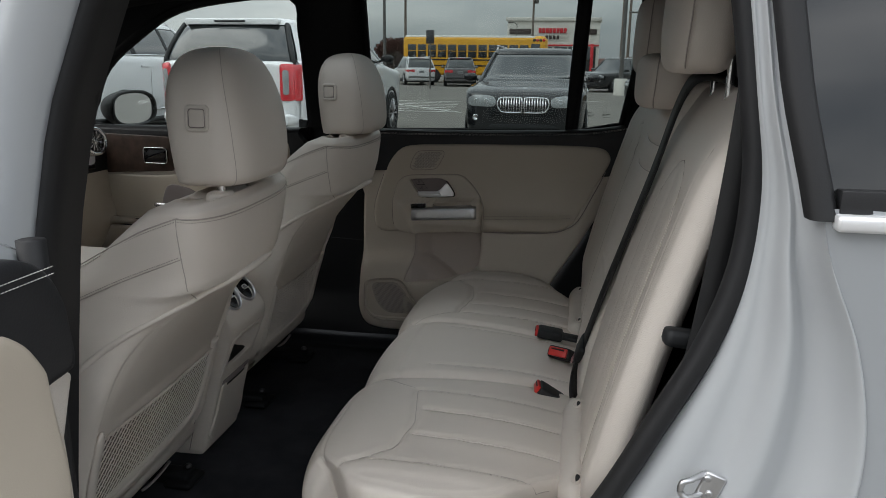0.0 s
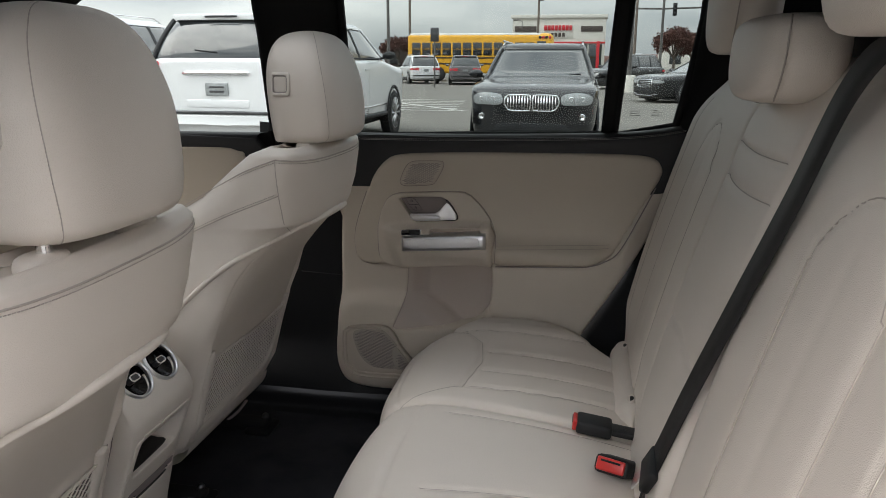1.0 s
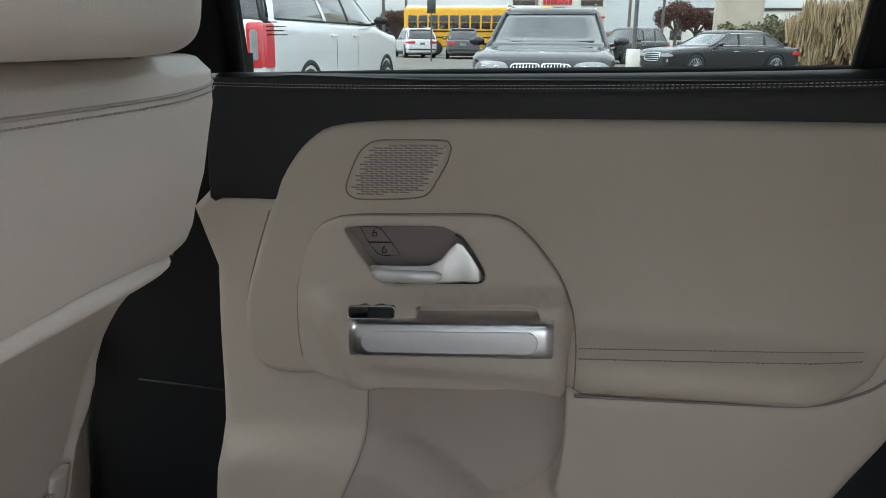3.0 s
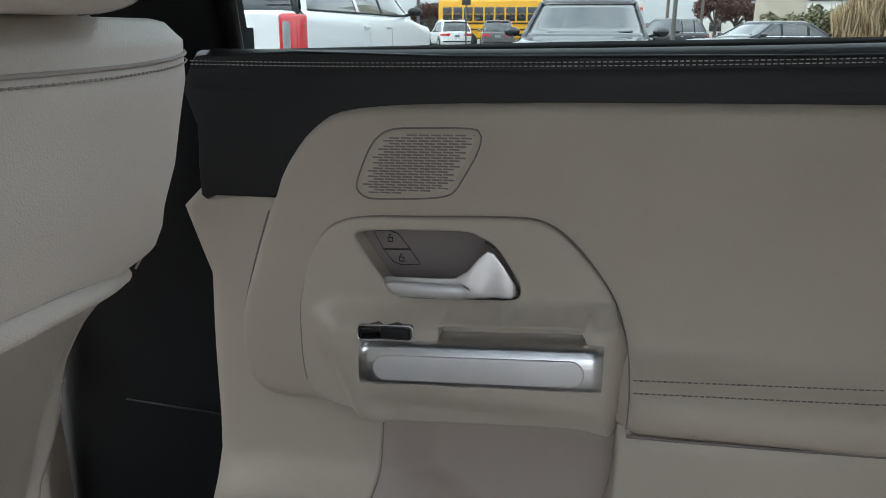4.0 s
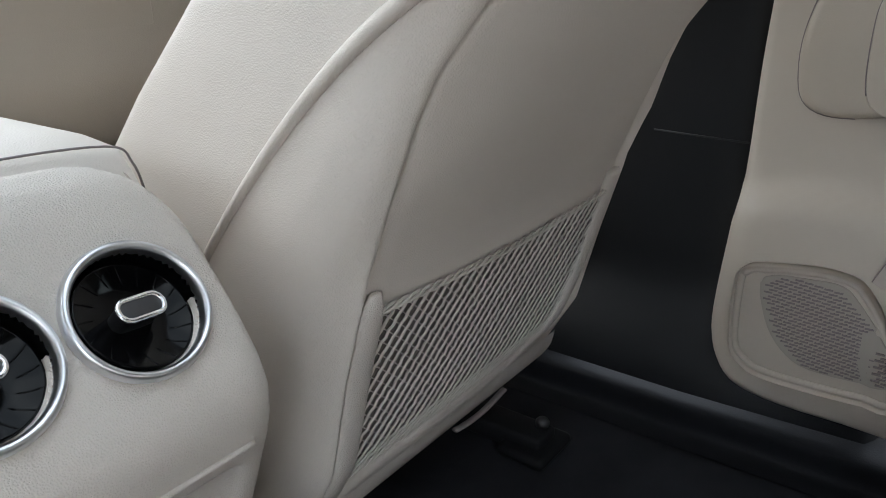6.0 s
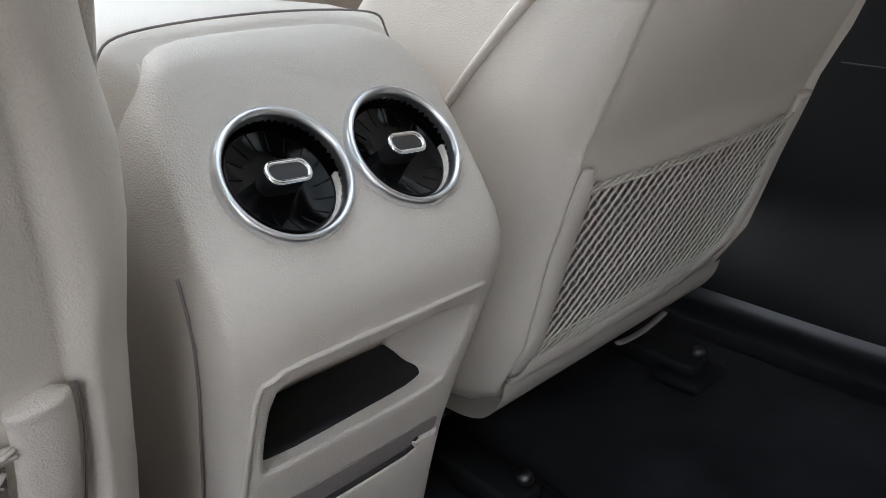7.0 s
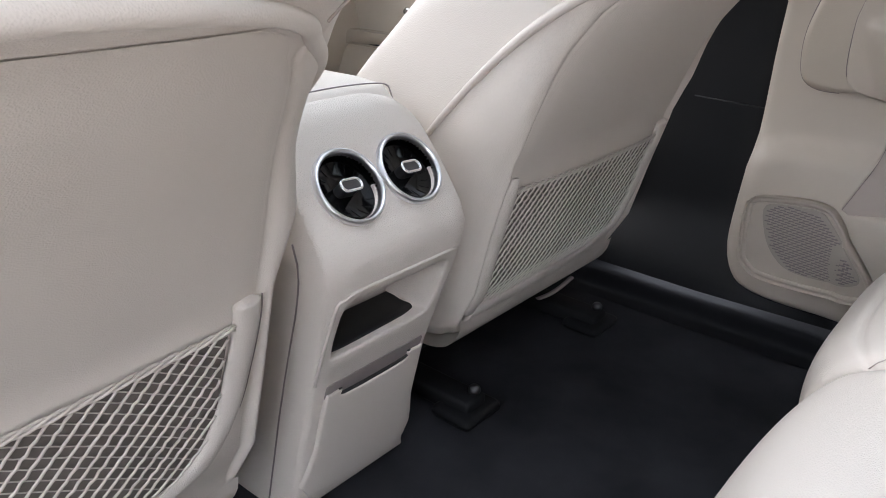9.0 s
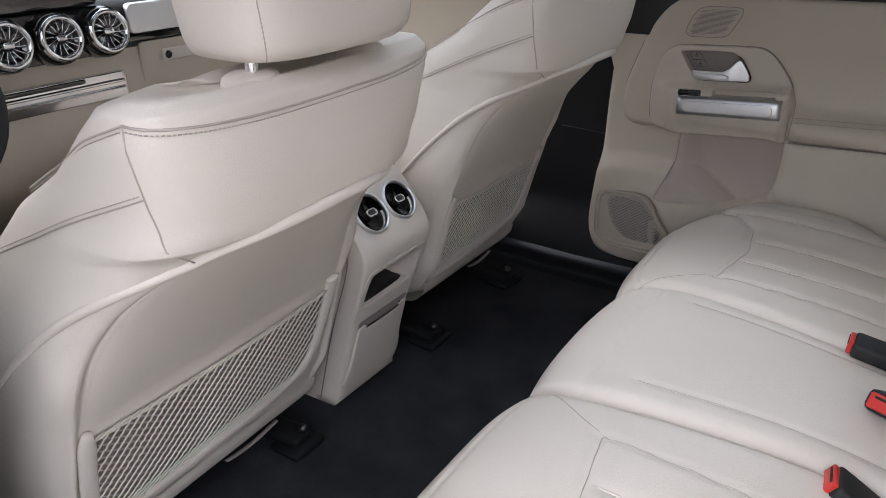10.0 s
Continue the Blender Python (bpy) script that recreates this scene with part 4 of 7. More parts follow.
    tube([Q(on(y, z) + proud * 0.5, y, z) for y, z in right], [lerp(k, [0, 18, 36, len(right) - 3, len(right) - 2, len(right) - 1], [0.0125, 0.0125, 0.0125, 0.0130, 0.0115, 0.007]) for k in range(len(right))], 16, flat=0.5, up=up_, bm=bars)
    part("pocket_frame", bars, "plastic", s, "smooth cream plastic pocket frame")
    part("frame_joint", tube([Q(on(y, z) + 0.0024, y + 0.0132, z) for y, z in right[40:]], 0.0008, 5), "taupe", s)
    lo_y = lambda z: -0.1785
    hi_y = lambda z: lerp(z, [0.580, 0.590, 0.606, 0.632, 0.668, 0.78], [0.06, 0.104, 0.135, 0.153, 0.164, 0.170])
    top_z = lambda y: 0.765 - 0.007 * math.cos(y / 0.19 * math.pi / 2)
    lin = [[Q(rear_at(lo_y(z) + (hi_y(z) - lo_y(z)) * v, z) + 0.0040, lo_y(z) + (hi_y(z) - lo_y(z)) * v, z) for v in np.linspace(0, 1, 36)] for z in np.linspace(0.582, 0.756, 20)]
    part("pocket_shade_sheet", skin(lin), "net_shade", s, "dark sheet for the shade behind the net")
    net = bmesh.new()
    bulge_x = lambda y, z: on(y, z) + 0.0030 + 0.001 * max(0, 1 - (y / 0.19) ** 2) * smoothstep(0.575, 0.64, z)

    def strand(y0, slope, r, lift, wave):
        pts_ = []
        for k in np.linspace(0, 1, 44):
            z = 0.584 + k * (0.766 - 0.584)
            y = y0 + slope * (z - 0.584) + 0.006 * math.sin((z - 0.584) * 18)
            if lo_y(z) - 0.001 <= y <= hi_y(z) + 0.001 and z <= top_z(y):
                pts_.append(Q(bulge_x(y, z) + lift + wave * math.cos(z * 640), y, z + wave * math.sin(z * 640 + y0 * 90)))
        if len(pts_) > 1:
            tube(pts_, r, 5, bm=net)
    for y0 in np.arange(-0.36, 0.36, 0.0135):
        strand(y0, 0.80, 0.0013, 0.0012, 0.0005)
        strand(y0, -1.10, 0.0006, 0.0, 0.0002)
    part("pocket_net", net, "net", s, "beige elastic pocket net")
    cord = bmesh.new()
    ys = np.linspace(lo_y(0.75) - 0.004, hi_y(0.75) + 0.004, 110)
    for ph in (0, 2.1, 4.2):
        tube([Q(bulge_x(y, top_z(y)) + 0.0015 + 0.0014 * math.cos(y * 150 + ph), y, top_z(y) + 0.0022 * math.sin(y * 150 + ph)) for y in ys], 0.0013, 6, bm=cord)
    part("net_cord", cord, "net", s, "twisted beige cord along the net's top")
    # lower lip, flap and underside
    lip = [[P(x, u_ * half_width(0.54) * 0.96, z) for x, z in cr([(-0.055, 0.572), (-0.062, 0.548), (-0.085, 0.522), (-0.13, 0.512), (-0.22, 0.515)], 5)] for u_ in np.linspace(-1, 1, 8)]
    part("lower_lip", skin(lip), "plastic", s, "cream lower edge of the seat back")
    part("release_flap", tube([P(-0.085, y, 0.517 - 0.012 * math.sin((y - 0.0) / 0.15 * math.pi)) for y in np.linspace(0.03, 0.13, 14)], 0.0045, 8, flat=0.5), "taupe", s)
    # cushion and base in front of the backrest
    rows = []
    for x in np.linspace(-0.70, -0.20, 12):
        e = 0.25 * max(0, (-0.62 - x) / 0.08)
        rows.append([P(x, w_, z_ - e * 0.1) for w_, z_ in cr([(-0.24, 0.50), (-0.262, 0.56), (-0.25, 0.635), (-0.20, 0.655), (-0.12, 0.628), (0, 0.622), (0.12, 0.628), (0.20, 0.655), (0.25, 0.635), (0.262, 0.56), (0.24, 0.50)], 4)])
    part("seat_cushion", skin(rows, cap=True), "leather", s, "cream leather seat cushion")
    part("seat_base", box(-0.66, yc - 0.22, 0.455, -0.17, yc + 0.22, 0.52, 0.015), "black_plastic", s)
    for sd in (-1, 1):
        rail = part("seat_rail", box(-0.62, yc + sd * 0.17 - 0.022, FLOOR + 0.004, -0.045, yc + sd * 0.17 + 0.022, FLOOR + 0.032, 0.006), "black_trim", s, "black seat rail")
        part("rail_foot", box(-0.10, yc + sd * 0.17 - 0.04, FLOOR + 0.001, -0.03, yc + sd * 0.17 + 0.04, FLOOR + 0.018, 0.008), "black_trim", rail)
        part("rail_bolt", lathe([(0, 0.012), (0.006, 0.012), (0.009, 0.008), (0.009, 0), (0, 0)], 10, Matrix.Translation((-0.06, yc + sd * 0.17 + 0.012, FLOOR + 0.03))), "steel", rail)
    # headrest on two chrome posts
    hr = [(1.174, 0.155, 0.044, 0.078), (1.176, 0.166, 0.062, 0.104), (1.184, 0.175, 0.071, 0.118), (1.203, 0.178, 0.0755, 0.126), (1.25, 0.176, 0.0770, 0.132), (1.30, 0.172, 0.0755, 0.132), (1.335, 0.168, 0.0710, 0.125), (1.365, 0.165, 0.0635, 0.112), (1.387, 0.164, 0.053, 0.094), (1.400, 0.164, 0.040, 0.073), (1.407, 0.165, 0.024, 0.047), (1.410, 0.166, 0.008, 0.02)]
    yh = yc + hy
    hr = [(z + lift * (1.41 - z) / 0.236, x, a, b_) for z, x, a, b_ in hr]
    hr = cr(hr, 4)
    head = part("headrest", blob([((x + 0.012, yh, z), a, b_) for z, x, a, b_ in hr], 56, 3.3), "leather", s, "padded cream leather headrest")
    for sd in (-1, 1):
        line = []
        for z, x, a, b_ in hr[3:-3]:
            # on the rear corner of each rounded section
            t = radians(52)
            c_, s_ = math.cos(t), math.sin(t)
            line.append((x + 0.012 + a * c_ ** (2 / 3.3) * 1.003, yh + sd * b_ * s_ ** (2 / 3.3) * 1.003, z))
        part("seam", tube(line, 0.0006, 5), "stitch", head)
        part("stitching", stitches([(q[0] - 0.004, q[1] + sd * 0.0012, q[2]) for q in line], r=0.0008), "stitch", head)
    for sd in (-1,):
        bz = 1.309 - bx * 0.45
        f = lambda a, b_, d: (0.160 + bx + a, yh + sd * (lerp(bz + b_, hr[:, 0], hr[:, 3]) * (1 - min(0.98, abs(a + bx - 0.025) / 0.077) ** 3.3) ** (1 / 3.3) + d), bz + b_)
        bt = part("release_button", plate(round_box(-0.021, -0.022, 0.021, 0.022, 0.008), -0.012, 0.0042, 0.0025, f, holes=[(round_box(-0.0145, -0.0155, 0.0145, 0.0155, 0.005), 0.003)]), "plastic", head, "square cream headrest button")
        part("button_joint", tube([f(a, b_, 0.0022) for a, b_ in round_box(-0.0142, -0.0152, 0.0142, 0.0152, 0.005)], 0.0007, 5, closed=True, up=(0, 1, 0)), "taupe", bt)
        part("button_face", plate(round_box(-0.0135, -0.0145, 0.0135, 0.0145, 0.005), -0.012, 0.0022, 0.0015, f), "plastic", bt)
    for sd in (-1, 1):
        part("post", lathe([(0.0075, -0.03), (0.0075, 0.04)], 16, Matrix.Translation(P(0.196, sd * 0.083, 1.180))), "bright_chrome", head, "chrome headrest post")
        part("post_collar", lathe([(0.0, 0.010), (0.010, 0.010), (0.018, 0.0085), (0.0215, 0.006), (0.0235, 0.0), (0.0235, -0.02)], 32, Matrix.Translation(P(0.193, sd * 0.083, 1.190)) @ Matrix.Diagonal((0.95, 1.40, 1.0, 1))), "plastic", s, "cream oval post collar")
    return s


passenger = front_seat(0.378, "cream leather front passenger seat with a beige net pocket", 0.0, 0.021)
driver = front_seat(-0.386, "cream leather driver seat with a beige net pocket behind", -0.032, 0.0, 0.008, 0.033, 0.016, 0.010, 1.04, 0.15)

# ---- centre console between the front seats ----
con = empty("centre_console", "cream plastic centre console with two round rear air vents", "console")
CZ = [0.40, 0.45, 0.55, 0.60, 0.66, 0.70, 0.735, 0.752, 0.765, 0.776, 0.790, 0.825, 0.865, 0.878, 0.890]
CX = [-0.080, -0.068, -0.043, -0.029, -0.006, 0.010, 0.0225, 0.0265, 0.0265, 0.0235, 0.0150, -0.0110, -0.0420, -0.054, -0.078]


def con_x(z):
    return lerp(z, CZ, CX)


def con_face(a, b, d):
    return (con_x(b) + d - 0.005 * smoothstep(0.076, 0.096, abs(a)), a, b)


SIDE_Z, SIDE_L, SIDE_R = [0.40, 0.50, 0.60, 0.70, 0.765, 0.83, 0.868, 0.89], [0.092, 0.090, 0.089, 0.096, 0.102, 0.100, 0.090, 0.080], [0.092, 0.088, 0.086, 0.086, 0.090, 0.090, 0.082, 0.074]
face_o = cr([(-lerp(z, SIDE_Z, SIDE_L), z) for z in (0.412, 0.50, 0.60, 0.70, 0.765, 0.83, 0.862)] + [(-0.070, 0.884), (0.0, 0.888), (0.060, 0.884)] + [(lerp(z, SIDE_Z, SIDE_R), z) for z in (0.862, 0.83, 0.765, 0.70, 0.60, 0.50, 0.412)], 4)
cub = cr([(-0.066, 0.722), (0.0, 0.722), (0.056, 0.722), (0.067, 0.714), (0.068, 0.69), (0.064, 0.661), (0.056, 0.653), (0.0, 0.651), (-0.068, 0.651), (-0.077, 0.660), (-0.079, 0.69), (-0.077, 0.714)], 3, True)
vents = [(-0.044, 0.8235), (0.036, 0.8235)]
hole = lambda c, r: [(c[0] + r * math.cos(t), c[1] + 0.79 * r * math.sin(t)) for t in np.arange(40) * math.pi / 20]
part("rear_face", plate(face_o, -0.10, 0.0, 0.007, con_face, step=0.010, holes=[(cub, 0.07)] + [(hole(v, 0.0335), 0.03) for v in vents]), "plastic", con, "curved cream plastic console face")
part("cubby", plate(offset(ccw(cub), -0.004), -0.11, -0.068, 0.001, con_face), "plastic", con)
# black tray in the cubby
rows = []
for y in np.linspace(-0.078, 0.067, 12):
    zt = 0.655
    rows.append([(con_x(0.66) + q - 0.012, y, zt + h) for q, h in cr([(-0.055, 0.0), (-0.03, -0.001), (-0.014, -0.001), (-0.005, -0.003), (-0.003, -0.008), (-0.006, -0.018)], 5)])
part("tray", skin(rows), "black_plastic", con, "matt black rubber tray")
# raised line round the cubby
part("cubby_rim", tube([con_face(a, b, 0.0006) for a, b in cr([(-0.088, 0.62), (-0.088, 0.715), (-0.080, 0.731), (-0.066, 0.735), (0.0, 0.735), (0.072, 0.735)], 6)], 0.002, 6, up=(1, 0, 0)), "plastic", con)
# drawer
drw = part("drawer", plate(cr([(-0.076, 0.448), (-0.074, 0.52), (-0.072, 0.592), (-0.066, 0.598), (-0.050, 0.598), (-0.044, 0.588), (0.044, 0.588), (0.050, 0.598), (0.068, 0.598), (0.074, 0.592), (0.076, 0.52), (0.078, 0.448)], 3, True), -0.004, 0.005, 0.003, con_face, step=0.02), "plastic", con, "cream storage flap with a notched top")
part("drawer_gap", tube([con_face(a, b, 0.001) for a, b in cr([(-0.052, 0.600), (-0.045, 0.590), (0.045, 0.590), (0.052, 0.600)], 5)], 0.0028, 6), "hole", con)
# flat taupe strip in place of the finger recess's shade
part("drawer_recess_shade", plate(round_box(-0.072, 0.590, 0.072, 0.612, 0.004), -0.002, 0.0012, 0.0005, con_face), "taupe", con)
# sides and lid
for s in (-1, 1):
    rows = []
    for z in np.linspace(0.405, 0.878, 16):
        x1 = con_x(z) - 0.030
        e = lerp(z, SIDE_Z, SIDE_R if s > 0 else SIDE_L)
        rows.append([(x1 + 0.012, s * (e - 0.0015), z), (x1 - 0.05, s * (e + 0.001), z), (x1 - 0.12, s * (e + 0.003), z), (x1 - 0.5, s * (e + 0.006), z)])
    sp = part("side_panel", skin(rows), "plastic", con, "cream side of the console")
    part("side_seam", tube([(con_x(z) - 0.044, s * (lerp(z, SIDE_Z, SIDE_R if s > 0 else SIDE_L) + 0.0015), z) for z in np.linspace(0.42, 0.78, 20)], 0.0010, 6), "taupe", sp)
rows = []
for x in np.linspace(-0.62, -0.062, 16):
    e = smoothstep(-0.11, -0.062, x)
    rows.append([(x, y * (1 - 0.12 * e), z - 0.022 * e) for y, z in cr([(-0.106, 0.845), (-0.102, 0.88), (-0.084, 0.894), (0, 0.899), (0.08, 0.894), (0.094, 0.88), (0.098, 0.845)], 5)])
part("armrest_lid", skin(rows, cap=True), "leather", con, "cream leather armrest lid")
part("lid_seam", tube([(-0.088, y, z - 0.001) for y, z in cr([(-0.104, 0.86), (-0.100, 0.880), (-0.080, 0.893), (0, 0.8975), (0.076, 0.893), (0.091, 0.880), (0.096, 0.86)], 6)], 0.0008, 6), "taupe", con)
# air vents
for v in vents:
    m = Matrix.Translation((con_x(v[1]) + 0.0005, v[0], v[1])) @ Matrix.Rotation(radians(52.3), 4, "Y")
    ring = part("vent_ring", lathe([(0.0330, -0.004), (0.0333, 0.002), (0.0345, 0.0050), (0.0361, 0.0058), (0.0377, 0.0045), (0.0388, 0.0005), (0.0388, -0.004)], 64, m), "satin", con, "satin chrome air vent ring")
    part("vent_bowl", lathe([(0.0334, 0.001), (0.0328, -0.006), (0.0315, -0.012), (0.0, -0.026)], 48, m), "vent_black", ring, "gloss black vent bowl")
    t = m @ Matrix.Rotation(radians(-7), 4, "Y") @ Matrix.Rotation(radians(-8), 4, "X") @ Matrix.Diagonal((1.12, 1.12, 1.0, 1.0))
    part("vent_disc", lathe([(0.0, -0.010), (0.010, -0.0095), (0.020, -0.0075), (0.0268, -0.004), (0.0280, -0.0035), (0.0283, -0.005), (0.0278, -0.012)], 48, t), "vent_black", ring, "gloss black swivelling vent disc")
    for k in range(16):
        a = k * 2 * math.pi / 16
        b = tube([(r * math.cos(a + 0.25 * (r - 0.009) / 0.018), r * math.sin(a + 0.25 * (r - 0.009) / 0.018), h) for r, h in ((0.0180, -0.0084), (0.021, -0.0071), (0.0245, -0.0052), (0.0270, -0.0040))], 0.0005, 5, flat=1.2)
        bmesh.ops.transform(b, matrix=t, verts=b.verts)
        part("vane", b, "vent_black", ring)
    kn = round_box(-0.0052, -0.0116, 0.0052, 0.0116, 0.0050, 8)
    b = plate(kn, -0.010, 0.0035, 0.001, lambda a, c, d: (a, c, d), step=0.02)
    bmesh.ops.transform(b, matrix=t, verts=b.verts)
    part("knob", b, "steel", ring, "dark dimpled vent knob")
    b = tube([(a, c, 0.0036) for a, c in kn], 0.0015, 6, closed=True)
    bmesh.ops.transform(b, matrix=t, verts=b.verts)
    part("knob_rim", b, "bright_chrome", ring)

# ---- rear bench ----
bench = empty("rear_bench", "cream leather rear bench seat, split in three, with fluted inserts", "car seat")


def groove(d, width=0.004):
    return np.exp(-(d / width) ** 2)


CUSH = cr([(0.43, 0.455), (0.395, 0.50), (0.372, 0.56), (0.364, 0.615), (0.372, 0.66), (0.395, 0.694), (0.43, 0.713), (0.48, 0.722), (0.56, 0.724), (0.66, 0.720), (0.74, 0.712), (0.80, 0.702), (0.845, 0.692), (0.87, 0.68)], 10)


FW, FX = [0.0, 0.17, 0.44, 0.66, 0.755, 0.80, 0.845, 1.0], [0.505, 0.515, 0.536, 0.522, 0.490, 0.445, 0.376, 0.20]


def edge_y(x, z):
    """The outer edge of an outer cushion: round in plan, drawn in towards the backrest."""
    top = lerp(x, [0.36, 0.40, 0.443, 0.472, 0.506, 0.60, 0.66, 0.71, 0.79, 0.87], [0.49, 0.525, 0.578, 0.622, 0.648, 0.664, 0.655, 0.630, 0.540, 0.47])
    return top if z > 0.69 or x > 0.6 else lerp(z, [0.46, 0.62, 0.69], [0.56, 0.54, 0.525]) if x < 0.44 else top


def cushion(name, y0, y1, kind, label):
    """One cushion: a profile swept across, with rolled sides, seams and flutes pressed into it."""
    ys = np.linspace(0, 1, 70)
    rows = []
    n = len(CUSH)
    tan = np.gradient(CUSH, axis=0)
    nrm = np.stack([-tan[:, 1], tan[:, 0]], 1)
    nrm /= np.linalg.norm(nrm, axis=1)[:, None]
    out_side = 1 if kind == "right" else -1
    for i in range(n):
        row = []
        x0, z0 = CUSH[i]
        taper = 0.035 * smoothstep(0.42, 0.80, x0)
        for v in ys:
            a, b = y0 + (taper if kind in ("right", "middle") and y0 < 0 else -taper if kind == "right" else 0), y1
            if kind == "middle":
                a, b = y0 + taper, y1 - taper
            elif kind == "right":
                a, b = y0 - taper, edge_y(x0, z0)
            else:
                a, b = -edge_y(x0, z0), y1 + taper
            y = a + (b - a) * v
            e = min(v, 1 - v) * (b - a)
            h = 0.0
            # rolled edge at each side
            h -= 0.022 * max(0, 1 - e / 0.022) ** 2.2
            if kind != "middle":
                w = (abs(y) - 0.182) / 0.473      # 0 at the middle seat, 1 at the door
                h += 0.012 * smoothstep(0.62, 0.86, w) * smoothstep(0.42, 0.52, x0)
                # insert with flutes, bounded by a rounded front seam
                front = lerp(w, FW, FX)
                slope = (lerp(w + 0.02, FW, FX) - lerp(w - 0.02, FW, FX)) / 0.04 / (b - a)
                inn = smoothstep(0.13, 0.155, w) * smoothstep(0.90, 0.86, w)
                lat = min(abs(w - 0.15), abs(w - 0.78)) * (b - a)
                if x0 > 0.38:
                    h -= 0.006 * groove((x0 - front) / math.sqrt(1 + slope * slope), 0.005) * inn
                    if x0 > front - 0.002:
                        h -= 0.0045 * groove(lat, 0.004)
                        for k in (0.33, 0.545):
                            h -= 0.0038 * groove((w - k) * (b - a), 0.005) * smoothstep(front, front + 0.02, x0)
                        if inn > 0.5:
                            h += 0.0018 * abs(math.sin((w - 0.12) / 0.212 * math.pi)) ** 0.6 * smoothstep(front, front + 0.03, x0)
                # piping seam under the front nose
                h -= 0.004 * groove(i - 52, 0.9)
                h -= 0.0045 * groove(e - 0.022, 0.0035) * smoothstep(0.40, 0.45, x0) * (w > 0.5)
            else:
                h += 0.010 * (1 - (2 * v - 1) ** 2)
                h -= 0.004 * groove(x0 - 0.452, 0.005) * (1 if z0 > 0.69 else 0)
                h -= 0.003 * groove((abs(2 * v - 1) - 0.72) * (b - a) / 2, 0.005) * smoothstep(0.50, 0.52, x0)
            nose = (0.026 if kind != "middle" else 0.008) * (1 - abs(2 * v - 1) ** 4) * smoothstep(0.54, 0.38, x0)
            row.append((x0 + nrm[i][0] * h - nose, y, z0 + nrm[i][1] * h))
        # turn the sides down
        s0, s1 = row[0], row[-1]
        row = [(s0[0] + 0.02, s0[1] + 0.002, s0[2] - 0.08), (s0[0] + 0.004, s0[1], s0[2] - 0.02)] + row + [(s1[0] + 0.004, s1[1], s1[2] - 0.02), (s1[0] + 0.02, s1[1] - 0.002, s1[2] - 0.08)]
        rows.append(row)
    ob = part(name, skin(rows), "leather", bench, label)
    grid = np.array([r[2:-2] for r in rows])
    top = n // 3

    def line(seam, path, mat, r=0.0008):
        """A seam along (depth, share of the width) on the cushion's top."""
        pts_ = []
        for x0, v in path:
            i = top + float(np.interp(x0, CUSH[top:, 0], np.arange(n - top)))
            j = v * (len(ys) - 1)
            i0, j0 = min(int(i), n - 2), min(int(j), len(ys) - 2)
            p, q = i - i0, j - j0
            pts_.append(tuple((grid[i0, j0] * (1 - p) + grid[i0 + 1, j0] * p) * (1 - q) + (grid[i0, j0 + 1] * (1 - p) + grid[i0 + 1, j0 + 1] * p) * q + [0, 0, 0.0002]))
        part(seam, tube(pts_, r, 5), mat, ob)

    def share(x0, w):
        tp = 0.035 * smoothstep(0.42, 0.80, x0)
        inner, outer = 0.182 - tp, edge_y(x0, 0.72)
        v = (0.182 + 0.473 * w - inner) / (outer - inner)
        return min(0.995, max(0.005, v if kind == "right" else 1 - v))
    if kind == "middle":
        for v in (0.14, 0.86):
            line("side_seam", [(x, v) for x in np.linspace(0.51, 0.84, 40)], "stitch", 0.0006)
    else:
        line("insert_seam", [(lerp(w, FW, FX), share(lerp(w, FW, FX), w)) for w in np.linspace(0.15, 0.80, 70)], "stitch")
        for w in (0.15, 0.78):
            line("side_seam", [(x, share(x, w - 0.13 * smoothstep(0.53, 0.40, x) * (w < 0.5))) for x in np.linspace(0.40 if w < 0.5 else lerp(w, FW, FX), 0.80, 50)], "stitch", 0.0007)
        for w in (0.33, 0.545):
            line("flute", [(x, share(x, w)) for x in np.linspace(lerp(w, FW, FX) + 0.01, 0.82, 40)], "leather", 0.0014)
    return ob


cushion("left_cushion", -0.655, -0.182, "left", "cream leather left seat cushion with pressed seams")
cushion("middle_cushion", -0.180, 0.180, "middle", "narrow cream leather middle cushion")
cushion("right_cushion", 0.182, 0.655, "right", "cream leather right seat cushion with pressed seams")
part("bench_base", box(0.41, -0.64, FLOOR + 0.002, 0.9, 0.64, 0.62, 0.02), "black_plastic", bench)

BACK_Z = [0.60, 0.70, 0.80, 0.90, 1.00, 1.10, 1.20, 1.28, 1.33, 1.355]
BACK_X = [0.850, 0.846, 0.862, 0.885, 0.910, 0.938, 0.968, 0.992, 1.008, 1.022]


def back_x(z):
    return lerp(z, BACK_Z, BACK_X)


